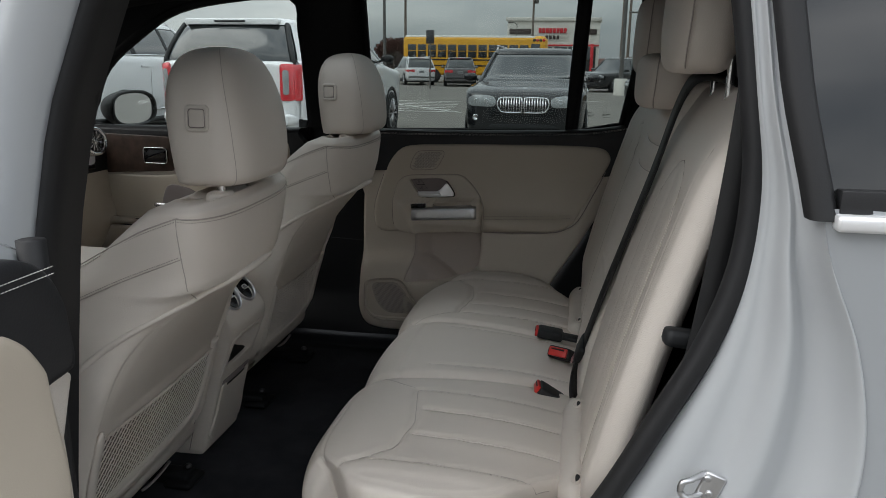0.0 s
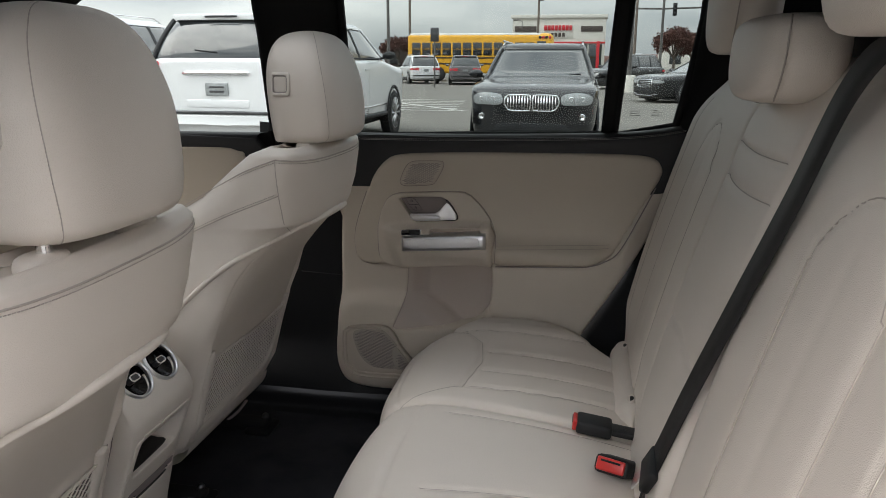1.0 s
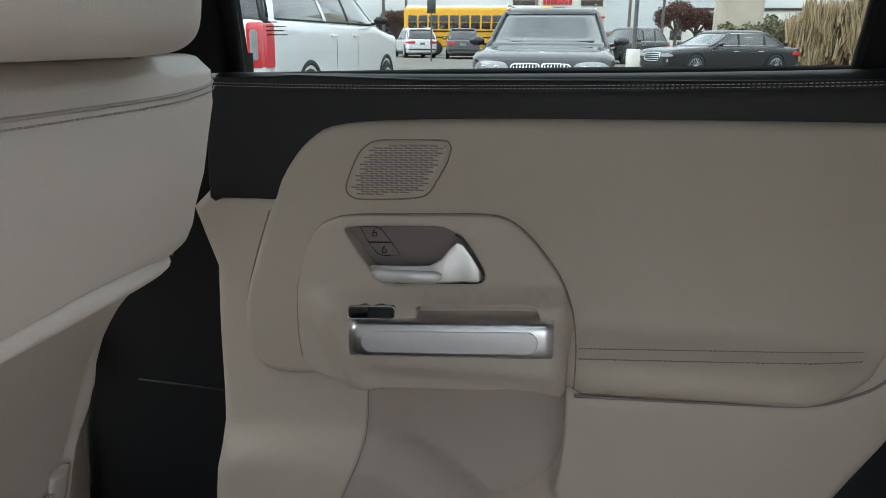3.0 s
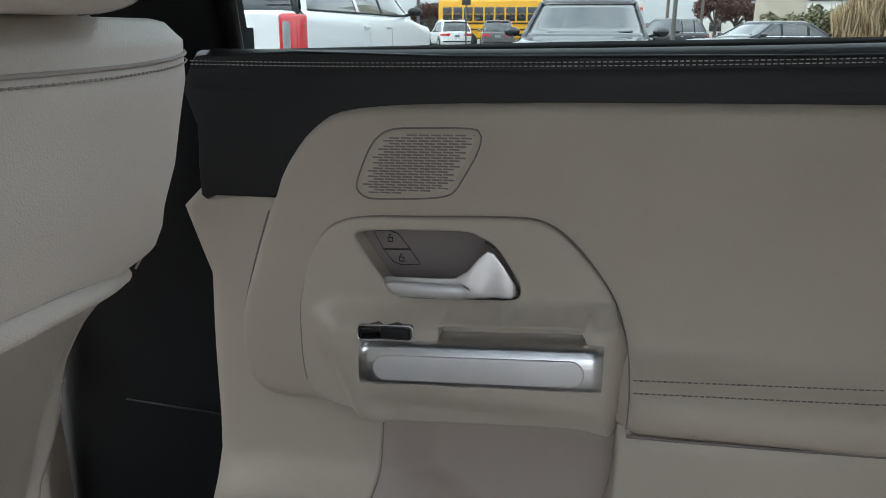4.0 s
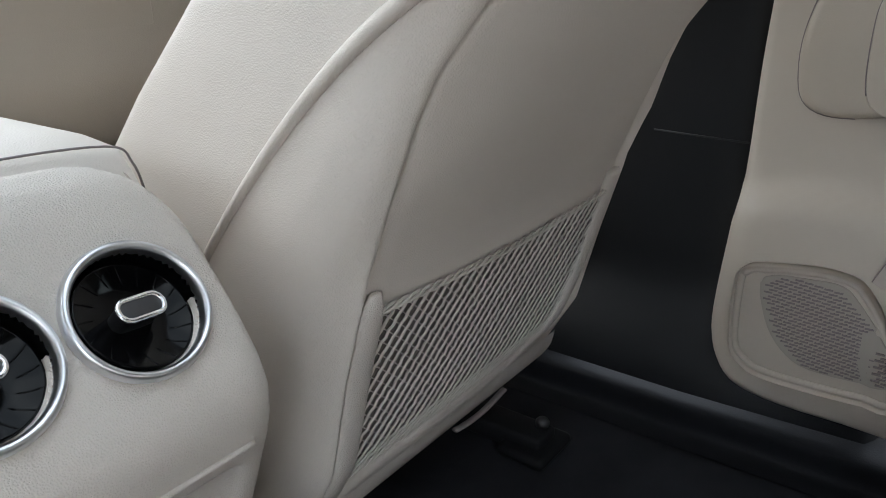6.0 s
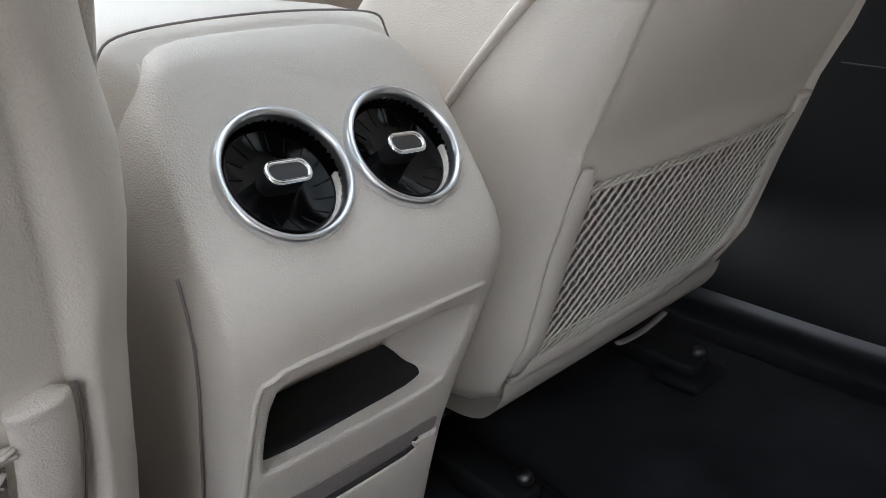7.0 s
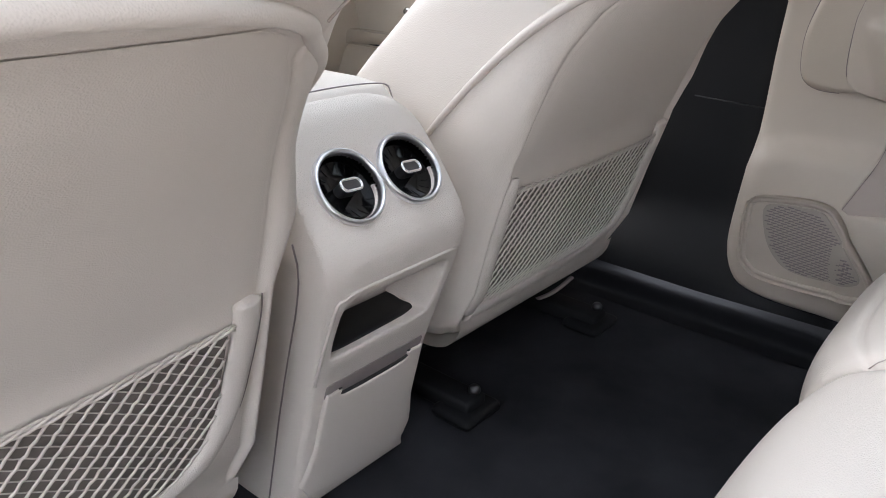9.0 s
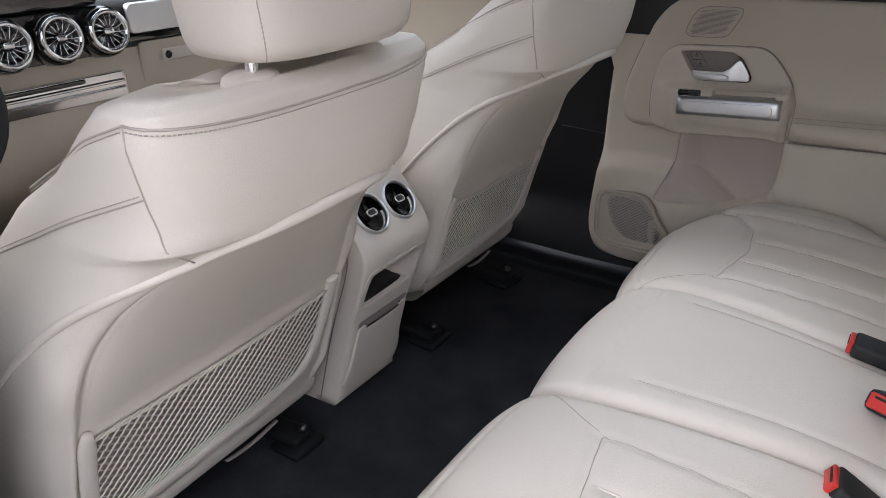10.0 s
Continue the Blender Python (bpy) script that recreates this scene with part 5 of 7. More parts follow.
def backrest(name, y0, y1, kind, label):
    rows = []
    zs = np.linspace(0.64, 1.345, 130)
    for z in zs:
        row = []
        for v in np.linspace(0, 1, 64):
            ya, yb_ = y0, y1
            top = smoothstep(1.20, 1.345, z)
            if kind == "left":
                ya = y0 + 0.05 * smoothstep(0.85, 0.66, z) + 0.03 * top ** 2
            elif kind == "right":
                yb_ = y1 - 0.05 * smoothstep(0.85, 0.66, z) - 0.10 * top ** 1.5
            y = ya + (yb_ - ya) * v
            e = min(v, 1 - v) * (yb_ - ya)
            h = -0.022 * max(0, 1 - e / 0.025) ** 2.2
            if kind != "middle":
                w = (y - ya) / (yb_ - ya) if kind == "right" else (yb_ - y) / (yb_ - ya)
                # side bolsters round a hollow centre; a seamed strip with an arched top on each side of the centre
                h += 0.012 * smoothstep(0.66, 0.90, w) * smoothstep(0.70, 0.80, z) * smoothstep(1.33, 1.22, z)
                c, wd = 0.47, 0.19
                q = (abs(w - c) - wd) * (yb_ - ya)
                arch = (z - 1.240) + 1.9 * abs(w - c) ** 2
                m_ = max(q, arch)
                if m_ > -0.03:
                    h -= 0.004 * groove(m_, 0.0035)
                if m_ < 0:
                    h += 0.0018 * smoothstep(0.0, -0.018, m_)
                    h -= 0.0015 * groove((w - c) * (yb_ - ya), 0.012) * smoothstep(0, -0.05, arch)
                h -= 0.0035 * groove((w - 0.86) * (yb_ - ya), 0.0035) * smoothstep(1.32, 1.26, z)
            else:
                h += 0.012 * (1 - (2 * v - 1) ** 2) + 0.004
                for zc in (1.236, 1.184):
                    h -= 0.005 * groove(z - zc + 0.006 * math.cos((v - 0.5) * 2.4), 0.0045) * smoothstep(0.06, 0.10, v) * smoothstep(0.94, 0.90, v)
                h -= 0.004 * groove(z - 0.96 + 0.05 * abs(v - 0.5), 0.005)
            lean = top ** 3 * 0.02
            row.append((back_x(z) - h + lean, y, z))
        a, b_ = row[0], row[-1]
        tuck = (0.045, 0.07) if kind == "left" else (0.11, 0.004)
        row = [(a[0] + tuck[0], a[1] + tuck[1], a[2] + 0.01), (a[0] + (0.016 if kind == "left" else 0.03), a[1] - 0.001, a[2])] + row + [(b_[0] + 0.03, b_[1] + 0.001, b_[2]), (b_[0] + 0.11, b_[1] - 0.004, b_[2] + 0.01)]
        rows.append(row)
    # over the top and down behind
    for dx, dz in ((0.012, 0.010), (0.035, 0.014), (0.08, 0.012), (0.105, 0.0), (0.105, -0.5)):
        rows.append([(min(q[0] + dx, 1.16) if k not in (0, 1, len(row) - 2, len(row) - 1) else q[0] + dx * 0.3, q[1], q[2] + dz) for k, q in enumerate(rows[129])])
    ob = part(name, skin(rows), "leather", bench, label)
    grid = np.array([r[2:-2] for r in rows[:130]])

    def line(seam, path, mat="stitch", r=0.0008):
        """A seam along (share of the width, height) on the front of the backrest."""
        pts_ = []
        for v, z in path:
            i, j = (z - 0.64) / 0.705 * 129, v * 63
            i0, j0 = min(int(i), 128), min(int(j), 62)
            p, q = i - i0, j - j0
            pts_.append(tuple((grid[i0, j0] * (1 - p) + grid[i0 + 1, j0] * p) * (1 - q) + (grid[i0, j0 + 1] * (1 - p) + grid[i0 + 1, j0 + 1] * p) * q - [0.0003, 0, 0]))
        part(seam, tube(pts_, r, 5, up=(1, 0, 0)), mat, ob)
    if kind == "middle":
        for zc in (1.236, 1.184):
            line("cross_seam", [(v, zc - 0.006 * math.cos((v - 0.5) * 2.4)) for v in np.linspace(0.07, 0.93, 30)], "stitch", 0.0008)
    else:
        m = (lambda w: w) if kind == "right" else (lambda w: 1 - w)
        up = [(m(0.28), z) for z in np.linspace(0.72, 1.16, 30)]
        over = [(m(w), 1.240 - 1.9 * (w - 0.47) ** 2 - 0.02 * smoothstep(0.15, 0.19, abs(w - 0.47))) for w in np.linspace(0.29, 0.65, 30)]
        down = [(m(0.66), z) for z in np.linspace(1.16, 0.72, 30)]
        line("arch_seam", up + over + down)
        line("side_seam", [(m(0.86), z) for z in np.linspace(0.74, 1.28, 40)])
    return ob


backrest("left_backrest", -0.692, -0.168, "left", "cream leather left backrest with arched seamed strips")
backrest("middle_backrest", -0.165, 0.165, "middle", "cream leather middle backrest with fold-down armrest")
backrest("right_backrest", 0.168, 0.676, "right", "cream leather right backrest with arched seamed strips")
# rolled bolster along the crease between cushion and back, with child-seat anchor openings
for ya, yb2 in ((-0.60, -0.19), (0.19, 0.60)):
    rows = [[(0.842 + 0.030 * math.cos(t) * min(1, k * 9, (1 - k) * 9), ya + (yb2 - ya) * k, 0.690 + 0.034 * math.sin(t) * min(1, k * 9 + 0.2, (1 - k) * 9 + 0.2)) for t in np.linspace(0, 2 * math.pi, 20)] for k in np.linspace(0, 1, 24)]
    c = part("crease_bolster", skin(rows), "leather", bench)
    for k in (0.16, 0.84):
        y = ya + (yb2 - ya) * k
        part("anchor_opening", lathe([(0.016, 0.0), (0.017, 0.003), (0.014, 0.0045), (0.012, 0.002), (0.0105, -0.012), (0, -0.014)], 20, Matrix.Translation((0.842, y, 0.722)) @ Matrix.Rotation(radians(-20), 4, "Y") @ Matrix.Diagonal((0.55, 1.0, 1, 1))), "leather_side", c)
        part("anchor_hole", lathe([(0.0115, 0.0), (0, 0.0005)], 16, Matrix.Translation((0.8425, y, 0.7245)) @ Matrix.Rotation(radians(-20), 4, "Y") @ Matrix.Diagonal((0.55, 1.0, 1, 1))), "hole", c)


def rear_headrest(yc, x, z0, z1, hw, hd, label, posts=True):
    h = empty("rear_headrest", label, "headrest", "rear headrests")
    rows = []
    for k in np.linspace(0, 1, 22):
        z = z0 + (z1 - z0) * (0.5 - 0.5 * math.cos(k * math.pi))
        q = 1 - abs(2 * k - 1) ** 3.2
        q = max(q, 0.02) ** 0.42
        rows.append(((x + 0.04 * (z - z0), yc, z), hd * q, hw * (0.74 + 0.26 * smoothstep(0.0, 0.55, k)) * q))
    part("pad", blob(rows, 40, 2.7), "leather", h, "padded cream leather")
    for sd in (-1, 1):
        part("seam", tube([(cx - 0.55 * a, yc + sd * w * 0.975, cz) for (cx, _, cz), a, w in rows[3:-3]], 0.0012, 5), "stitch", h)
    if posts:
        for sd in (-1, 1):
            part("post", lathe([(0.006, -0.06), (0.006, 0.03)], 14, Matrix.Translation((x + 0.045, yc + sd * 0.07, z0 + 0.0))), "bright_chrome", h)
    return h


rear_headrest(-0.36, 0.992, 1.375, 1.56, 0.135, 0.055, "cream leather headrest standing raised on an outer rear seat")
rear_headrest(0.36, 0.992, 1.365, 1.55, 0.135, 0.055, "cream leather headrest standing raised on an outer rear seat")
rear_headrest(0.0, 0.985, 1.300, 1.412, 0.150, 0.060, "low cream leather headrest of the middle rear seat", posts=False)
part("headrest_latch", box(0.965, 0.02, 1.296, 0.985, 0.05, 1.306, 0.002), "chrome", bench)


# ---- belts ----
def buckle(name, at, rz, ry, label, rx=0, size=1.0):
    b = empty(name, label, "seat belt buckle", "belt buckles")
    m = Matrix.Translation(at) @ Matrix.Rotation(radians(rz), 4, "Z") @ Matrix.Rotation(radians(ry), 4, "Y") @ Matrix.Rotation(radians(rx), 4, "X") @ Matrix.Diagonal((1, size, size, 1))
    part("body", join(None, box(-0.033, -0.023, -0.012, 0.030, 0.023, 0.012, 0.006), m), "black_plastic", b)
    r = part("release_button", join(None, box(-0.039, -0.0185, -0.0085, -0.0315, 0.0185, 0.009, 0.002), m), "red", b, "red release button")
    part("button_slot", join(None, box(-0.0402, -0.013, 0.0035, -0.0385, 0.013, 0.0062, 0), m), "hole", r)
    part("stem", join(None, box(0.02, -0.016, -0.006, 0.10, 0.016, 0.005, 0.003), m), "belt", b)
    return b


buckle("belt_buckle", (0.786, -0.170, 0.698), 6, 32, "black belt buckle with red button sunk between two cushions")
buckle("belt_buckle", (0.772, 0.125, 0.728), 0, 8, "black belt buckle with red button lying on the bench")
buckle("belt_buckle", (0.806, 0.000, 0.724), 68, 28, "black belt buckle with red button standing up out of the bench", 0, 1.2)

belt = empty("centre_belt", "black webbing seat belt across the backrest", "seat belt")
bp_ = cr([(1.06, -0.40, 1.362), (1.01, -0.33, 1.372), (0.985, -0.285, 1.33), (0.955, -0.235, 1.20), (0.915, -0.185, 1.05), (0.880, -0.145, 0.92), (0.850, -0.110, 0.80), (0.842, -0.10, 0.775)], 8)
part("webbing", ribbon(bp_, 0.048, 0.0014, [(-0.02, 0.94, 0.34)] * len(bp_)), "belt", belt)
t = part("tongue", join(None, box(-0.008, -0.030, -0.022, 0.008, 0.030, 0.022, 0.006), pose(0.845, -0.105, 0.785, 20, 20, 0)), "black_plastic", belt, "black belt tongue grip")
part("tongue_blade", join(None, box(-0.0015, -0.01, -0.045, 0.0015, 0.01, -0.015, 0.001), pose(0.838, -0.098, 0.775, 35, 20, 0)), "zinc", t, "bare steel blade")
bp2 = cr([(0.842, -0.108, 0.78), (0.833, -0.125, 0.745), (0.832, -0.15, 0.715), (0.838, -0.16, 0.69)], 8)
part("lower_webbing", ribbon(bp2, 0.046, 0.0014, [(0.3, 0.8, 0.35)] * len(bp2)), "belt", belt)

side_belt = empty("side_belt", "black webbing belt hanging beside the rear seat", "seat belt")
bp3 = cr([(1.02, -0.735, 1.50), (1.005, -0.735, 1.25), (0.985, -0.735, 1.05), (0.95, -0.735, 0.85), (0.90, -0.735, 0.66)], 8)
part("webbing", ribbon(bp3, 0.047, 0.0014, [(1, 0.25, -0.1)] * len(bp3)), "belt", side_belt)
part("tongue_grip", join(None, box(-0.035, -0.014, -0.012, 0.035, 0.014, 0.012, 0.008), pose(0.968, -0.72, 1.05, 0, 8, 12)), "black_plastic", side_belt, "black plastic belt tongue")

# ---- right front door ----
fd = empty("door_3", "closed front passenger door with cream panel and dark wood insert", "door", kind="structure")
lean = lambda a, b, d: (a, YG + 0.002 - max(0.0, b - 1.17) * 0.22 - d, b)
win_hole = cr([(-0.91, 1.16), (-0.5, 1.160), (-0.112, 1.166), (-0.100, 1.30), (-0.104, 1.48), (-0.118, 1.575), (-0.31, 1.572), (-0.52, 1.536), (-0.668, 1.459), (-0.82, 1.352), (-0.895, 1.235)], 4, True)
part("window_surround", plate([(-1.25, 1.10), (-0.092, 1.10), (-0.092, 1.60), (-0.60, 1.62), (-1.25, 1.62)], -0.03, 0.012, 0.004, lean, step=0.08, holes=[(win_hole, 0.03)]), "black_trim", fd, "black window surround")
far_side("lower_panel", cr([(-1.2, 1.09), (-1.2, 0.5), (-0.6, 0.47), (-0.17, 0.48), (-0.13, 0.52), (-0.135, 0.9), (-0.135, 1.09)], 2, True), -0.03, 0.0, 0.01, "plastic", fd, "cream plastic lower door panel")
far_side("belt_trim", cr([(-1.2, 1.03), (-0.6, 1.02), (-0.13, 1.03), (-0.135, 1.152), (-0.6, 1.146), (-1.2, 1.14)], 2, True), -0.03, 0.006, 0.005, "black_leather", fd, "black leather upper door trim")
fr_roll = [[(x, YD + dy, 1.148 + 0.01 * (x + 0.13) + dz) for dy, dz in ((-0.004, -0.03), (-0.007, -0.012), (-0.004, 0.002), (0.008, 0.012), (0.022, 0.016), (0.045, 0.017))] for x in np.linspace(-1.2, -0.125, 20)]
part("top_roll", skin(fr_roll), "black_leather", fd)
fpan = cr([(-1.15, 0.80), (-1.15, 0.97), (-0.66, 0.985), (-0.58, 1.0), (-0.535, 1.04), (-0.49, 1.112), (-0.47, 1.122), (-0.24, 1.128), (-0.18, 1.120), (-0.155, 1.098), (-0.16, 0.95), (-0.18, 0.80)], 4, True)
far_side("padded_panel", fpan, -0.01, 0.010, 0.008, "panel", fd, "smooth cream leather door panel")
far_side("wood_insert", cr([(-1.15, 0.99), (-0.66, 1.0), (-0.59, 1.012), (-0.548, 1.05), (-0.515, 1.118), (-1.15, 1.118)], 4, True), -0.01, 0.010, 0.004, "wood", fd, "dark open-pore wood insert")
swo = round_box(-0.70, 1.03, -0.61, 1.085, 0.012)
sw2 = far_side("seat_switch_panel", swo, 0.0, 0.016, 0.003, "gloss_black", fd, "gloss black seat switches in a silver frame")
part("switch_frame", tube([(a, YD - 0.017, b) for a, b in swo], 0.002, 6, closed=True, up=(0, 1, 0)), "chrome", sw2)
far_side("handle_cup", cr([(-0.62, 0.95), (-0.54, 0.945), (-0.50, 0.92), (-0.47, 0.86), (-0.55, 0.85), (-0.64, 0.86)], 4, True), 0.0, 0.014, 0.004, "taupe", fd, "taupe handle recess")
part("door_lever", tube(cr([(-0.66, YD - 0.03, 0.885), (-0.58, YD - 0.034, 0.884), (-0.53, YD - 0.03, 0.892), (-0.505, YD - 0.022, 0.905)], 6), [0.011] * 12 + [0.012, 0.014, 0.015, 0.014, 0.011, 0.007, 0.003], 10, flat=0.8), "chrome", fd, "satin chrome door opener lever")
part("pull_bar", join(None, box(-0.86, YD - 0.05, 0.80, -0.58, YD - 0.008, 0.835, 0.012)), "bright_chrome", fd, "polished chrome pull bar")
far_side("armrest", cr([(-1.15, 0.79), (-0.5, 0.80), (-0.46, 0.77), (-0.5, 0.73), (-1.15, 0.70)], 4, True), -0.01, 0.05, 0.02, "panel", fd, "cream leather armrest")

# ---- right outside mirror ----
mir = empty("outside_mirror", "black and white outside car mirror on the door", "mirror")
mm = Matrix.Translation((-0.885, 0.985, 1.198)) @ Matrix.Rotation(radians(-12), 4, "Z")
rows = []
for k in np.linspace(0, 1, 10):
    q = math.sin(0.12 * math.pi + 0.38 * math.pi * k)
    rows.append([(-0.13 + 0.13 * k, 0.115 * q * math.copysign(abs(math.cos(t)) ** 0.75, math.cos(t)), 0.070 * q * math.copysign(abs(math.sin(t)) ** 0.75, math.sin(t)) + 0.004) for t in np.arange(28) * math.pi / 14])
b = skin(rows, around=True)
b.faces.new([v for v in list(b.verts)[:28]])
part("housing", join(None, b, mm), "black_plastic", mir)
ring = [(0.002, 0.108 * math.copysign(abs(math.cos(t)) ** 0.75, math.cos(t)), 0.064 * math.copysign(abs(math.sin(t)) ** 0.75, math.sin(t)) + 0.004) for t in np.arange(40) * math.pi / 20]
part("rim", join(None, tube(ring, 0.006, 6, closed=True, up=(1, 0, 0)), mm), "black_plastic", mir)
b = bmesh.new()
b.faces.new([b.verts.new((-0.004, y * 0.97, z)) for _, y, z in ring])
part("mirror_glass", join(None, b, mm), material("silver_mirror", (0.85, 0.87, 0.88), 0.03, 1.0, vary=0.0), mir, "silver mirror glass")
part("foot", join(None, box(-0.12, -0.17, -0.075, -0.05, -0.05, -0.035, 0.015), mm), "black_plastic", mir)

# ---- dashboard ----
dash = empty("dashboard", "cream and black dashboard with round chrome air vents", "dashboard")
rows = []
prof = cr([(-1.55, 1.06), (-1.10, 1.12), (-0.92, 1.115), (-0.862, 1.095), (-0.850, 1.06), (-0.852, 1.0)], 6)
for y in np.linspace(-0.74, 0.74, 30):
    rows.append([(x, y, z) for x, z in prof])
part("top_pad", skin(rows), "black_leather", dash, "black leather dashboard top")
rows = []
prof = cr([(-0.853, 1.002), (-0.850, 0.95), (-0.845, 0.90), (-0.835, 0.82), (-0.88, 0.72), (-1.0, 0.62), (-1.2, 0.5)], 6)
for y in np.linspace(-0.74, 0.74, 30):
    rows.append([(x, y, z) for x, z in prof])
part("lower_pad", skin(rows), "panel", dash, "cream leather lower dashboard")


def dash_plate(name, y0, z0, y1, z1, r, d0, d1, mat, label="", parent=None):
    return part(name, plate(round_box(y0, z0, y1, z1, r), d0, d1, 0.003, lambda a, b_, d: (-0.85 + d, a, b_), step=0.05, back=True), mat, parent or dash, label)


dash_plate("vent_panel", -0.26, 0.995, 0.105, 1.10, 0.05, -0.01, 0.006, "gloss_black", "gloss black vent panel")
dash_plate("trim_panel", 0.118, 1.03, 0.66, 1.098, 0.015, -0.01, 0.008, "brushed", "bright aluminium trim strip")
dash_plate("trim_shadow", 0.10, 1.012, 0.66, 1.028, 0.006, -0.01, 0.006, "gloss_black")
dash_plate("screen", -0.45, 1.105, 0.05, 1.22, 0.01, -0.03, 0.004, "gloss_black", "dark glass centre screen")
dash_plate("glovebox", 0.135, 0.78, 0.60, 1.008, 0.012, -0.01, 0.004, "panel", "cream glovebox lid")
gl = dash_plate("glovebox_latch", 0.195, 0.955, 0.30, 0.985, 0.005, 0.0, 0.007, "plastic", "cream glovebox latch with a lock")
part("lock", join(None, lathe([(0, 0.003), (0.008, 0.003), (0.0095, 0.001), (0.0095, -0.003)], 20), Matrix.Translation((-0.842, 0.212, 0.970)) @ Matrix.Rotation(radians(90), 4, "Y")), "gloss_black", gl)
ctl = dash_plate("climate_bar", -0.32, 0.895, 0.085, 0.955, 0.012, 0.0, 0.012, "chrome", "chrome climate control bar")
for k, (za, zb) in enumerate(((0.930, 0.938), (0.916, 0.922))):
    dash_plate("control_ridge", -0.30, za, 0.075, zb, 0.002, 0.012, 0.018, "bright_chrome", "", ctl)
dash_plate("control_strip", -0.30, 0.941, -0.02, 0.952, 0.003, 0.008, 0.014, "gloss_black", "", ctl)
for yv in (-0.183, -0.071, 0.041):
    m = Matrix.Translation((-0.815, yv, 1.050)) @ Matrix.Rotation(radians(82), 4, "Y")
    ring = part("vent_ring", lathe([(0.036, 0.006), (0.0385, 0.015), (0.043, 0.018), (0.0475, 0.013), (0.049, 0.004), (0.049, -0.02)], 48, m), "bright_chrome", dash, "polished chrome air vent ring")
    part("vent_housing", lathe([(0.050, 0.004), (0.054, 0.0), (0.057, -0.02), (0.057, -0.05)], 40, m), "gloss_black", ring, "gloss black vent housing")
    part("vent_bowl", lathe([(0.039, 0.010), (0.034, 0.002), (0.02, -0.004), (0, -0.006)], 40, m), "gloss_black", ring)
    for k in range(14):
        a = k * 2 * math.pi / 14
        b = tube([(r * math.cos(a + 5 * (r - 0.012)), r * math.sin(a + 5 * (r - 0.012)), 0.004 + r * 0.14) for r in (0.012, 0.02, 0.028, 0.036)], 0.0010, 5)
        part("vane", join(None, b, m), "bright_chrome", ring)
    part("knob", join(None, box(-0.007, -0.012, 0.0, 0.007, 0.012, 0.014, 0.005), m), "chrome", ring)
m = Matrix.Translation((-0.80, 0.60, 1.115)) @ Matrix.Rotation(radians(80), 4, "Y") @ Matrix.Rotation(radians(12), 4, "X")
ring = part("vent_ring", lathe([(0.036, 0.006), (0.0385, 0.015), (0.043, 0.018), (0.0475, 0.013), (0.049, 0.004), (0.049, -0.05)], 48, m), "bright_chrome", dash, "polished chrome air vent ring")
part("vent_bowl", lathe([(0.039, 0.010), (0.034, 0.002), (0.02, -0.004), (0, -0.006)], 40, m), "gloss_black", ring)
for k in range(7):
    a = k * math.pi / 7
    part("vane", join(None, tube([(-0.037 * math.cos(a), -0.037 * math.sin(a), 0.008), (0.037 * math.cos(a), 0.037 * math.sin(a), 0.008)], 0.0015, 5), m), "bright_chrome", ring)
wheel = empty("steering_wheel", "black leather steering wheel", "steering wheel")
wm = Matrix.Translation((-0.80, -0.425, 0.98)) @ Matrix.Rotation(radians(66), 4, "Y")
part("rim", join(None, tube([(0.185 * math.cos(t), 0.185 * math.sin(t), 0) for t in np.arange(48) * math.pi / 24], 0.016, 12, closed=True), wm), "black_leather", wheel)
part("hub", join(None, lathe([(0, 0.02), (0.06, 0.015), (0.08, -0.01), (0.06, -0.05), (0.04, -0.18)], 24), wm), "black_leather", wheel)
for a in (0, 140, 220):
    part("spoke", join(None, tube([(0.05 * math.cos(radians(a + 90)), 0.05 * math.sin(radians(a + 90)), -0.005), (0.18 * math.cos(radians(a + 90)), 0.18 * math.sin(radians(a + 90)), 0)], 0.014, 8, flat=0.6), wm), "brushed", wheel)

# ---- left side of the car: open rear door, white body ----
body = empty("car_body_left", "white painted left flank and door opening of the car", "car body", kind="structure")
# seal round the rear of the opening: (x, z) from the roof down to the sill
SEAL = cr([(0.93, 1.60), (0.962, 1.48), (0.985, 1.36), (0.997, 1.27), (0.992, 1.17), (0.964, 1.075), (0.92, 0.98), (0.87, 0.875), (0.80, 0.75), (0.73, 0.62), (0.66, 0.52), (0.55, 0.48), (0.30, 0.475), (0.16, 0.48)], 8)
rows = []
for i, (x, z) in enumerate(SEAL):
    t = SEAL[min(i + 1, len(SEAL) - 1)] - SEAL[max(i - 1, 0)]
    t = t / np.linalg.norm(t)
    nx, nz = -t[1], t[0]          # outwards, away from the opening
    rows.append([(x + nx * u, y, z + nz * u) for u, y in cr([(0.0, -0.785), (-0.006, -0.800), (-0.008, -0.818), (-0.001, -0.830), (0.012, -0.828), (0.02, -0.815), (0.024, -0.80)], 4)])
part("seal", skin(rows), "rubber", body, "black rubber door seal")
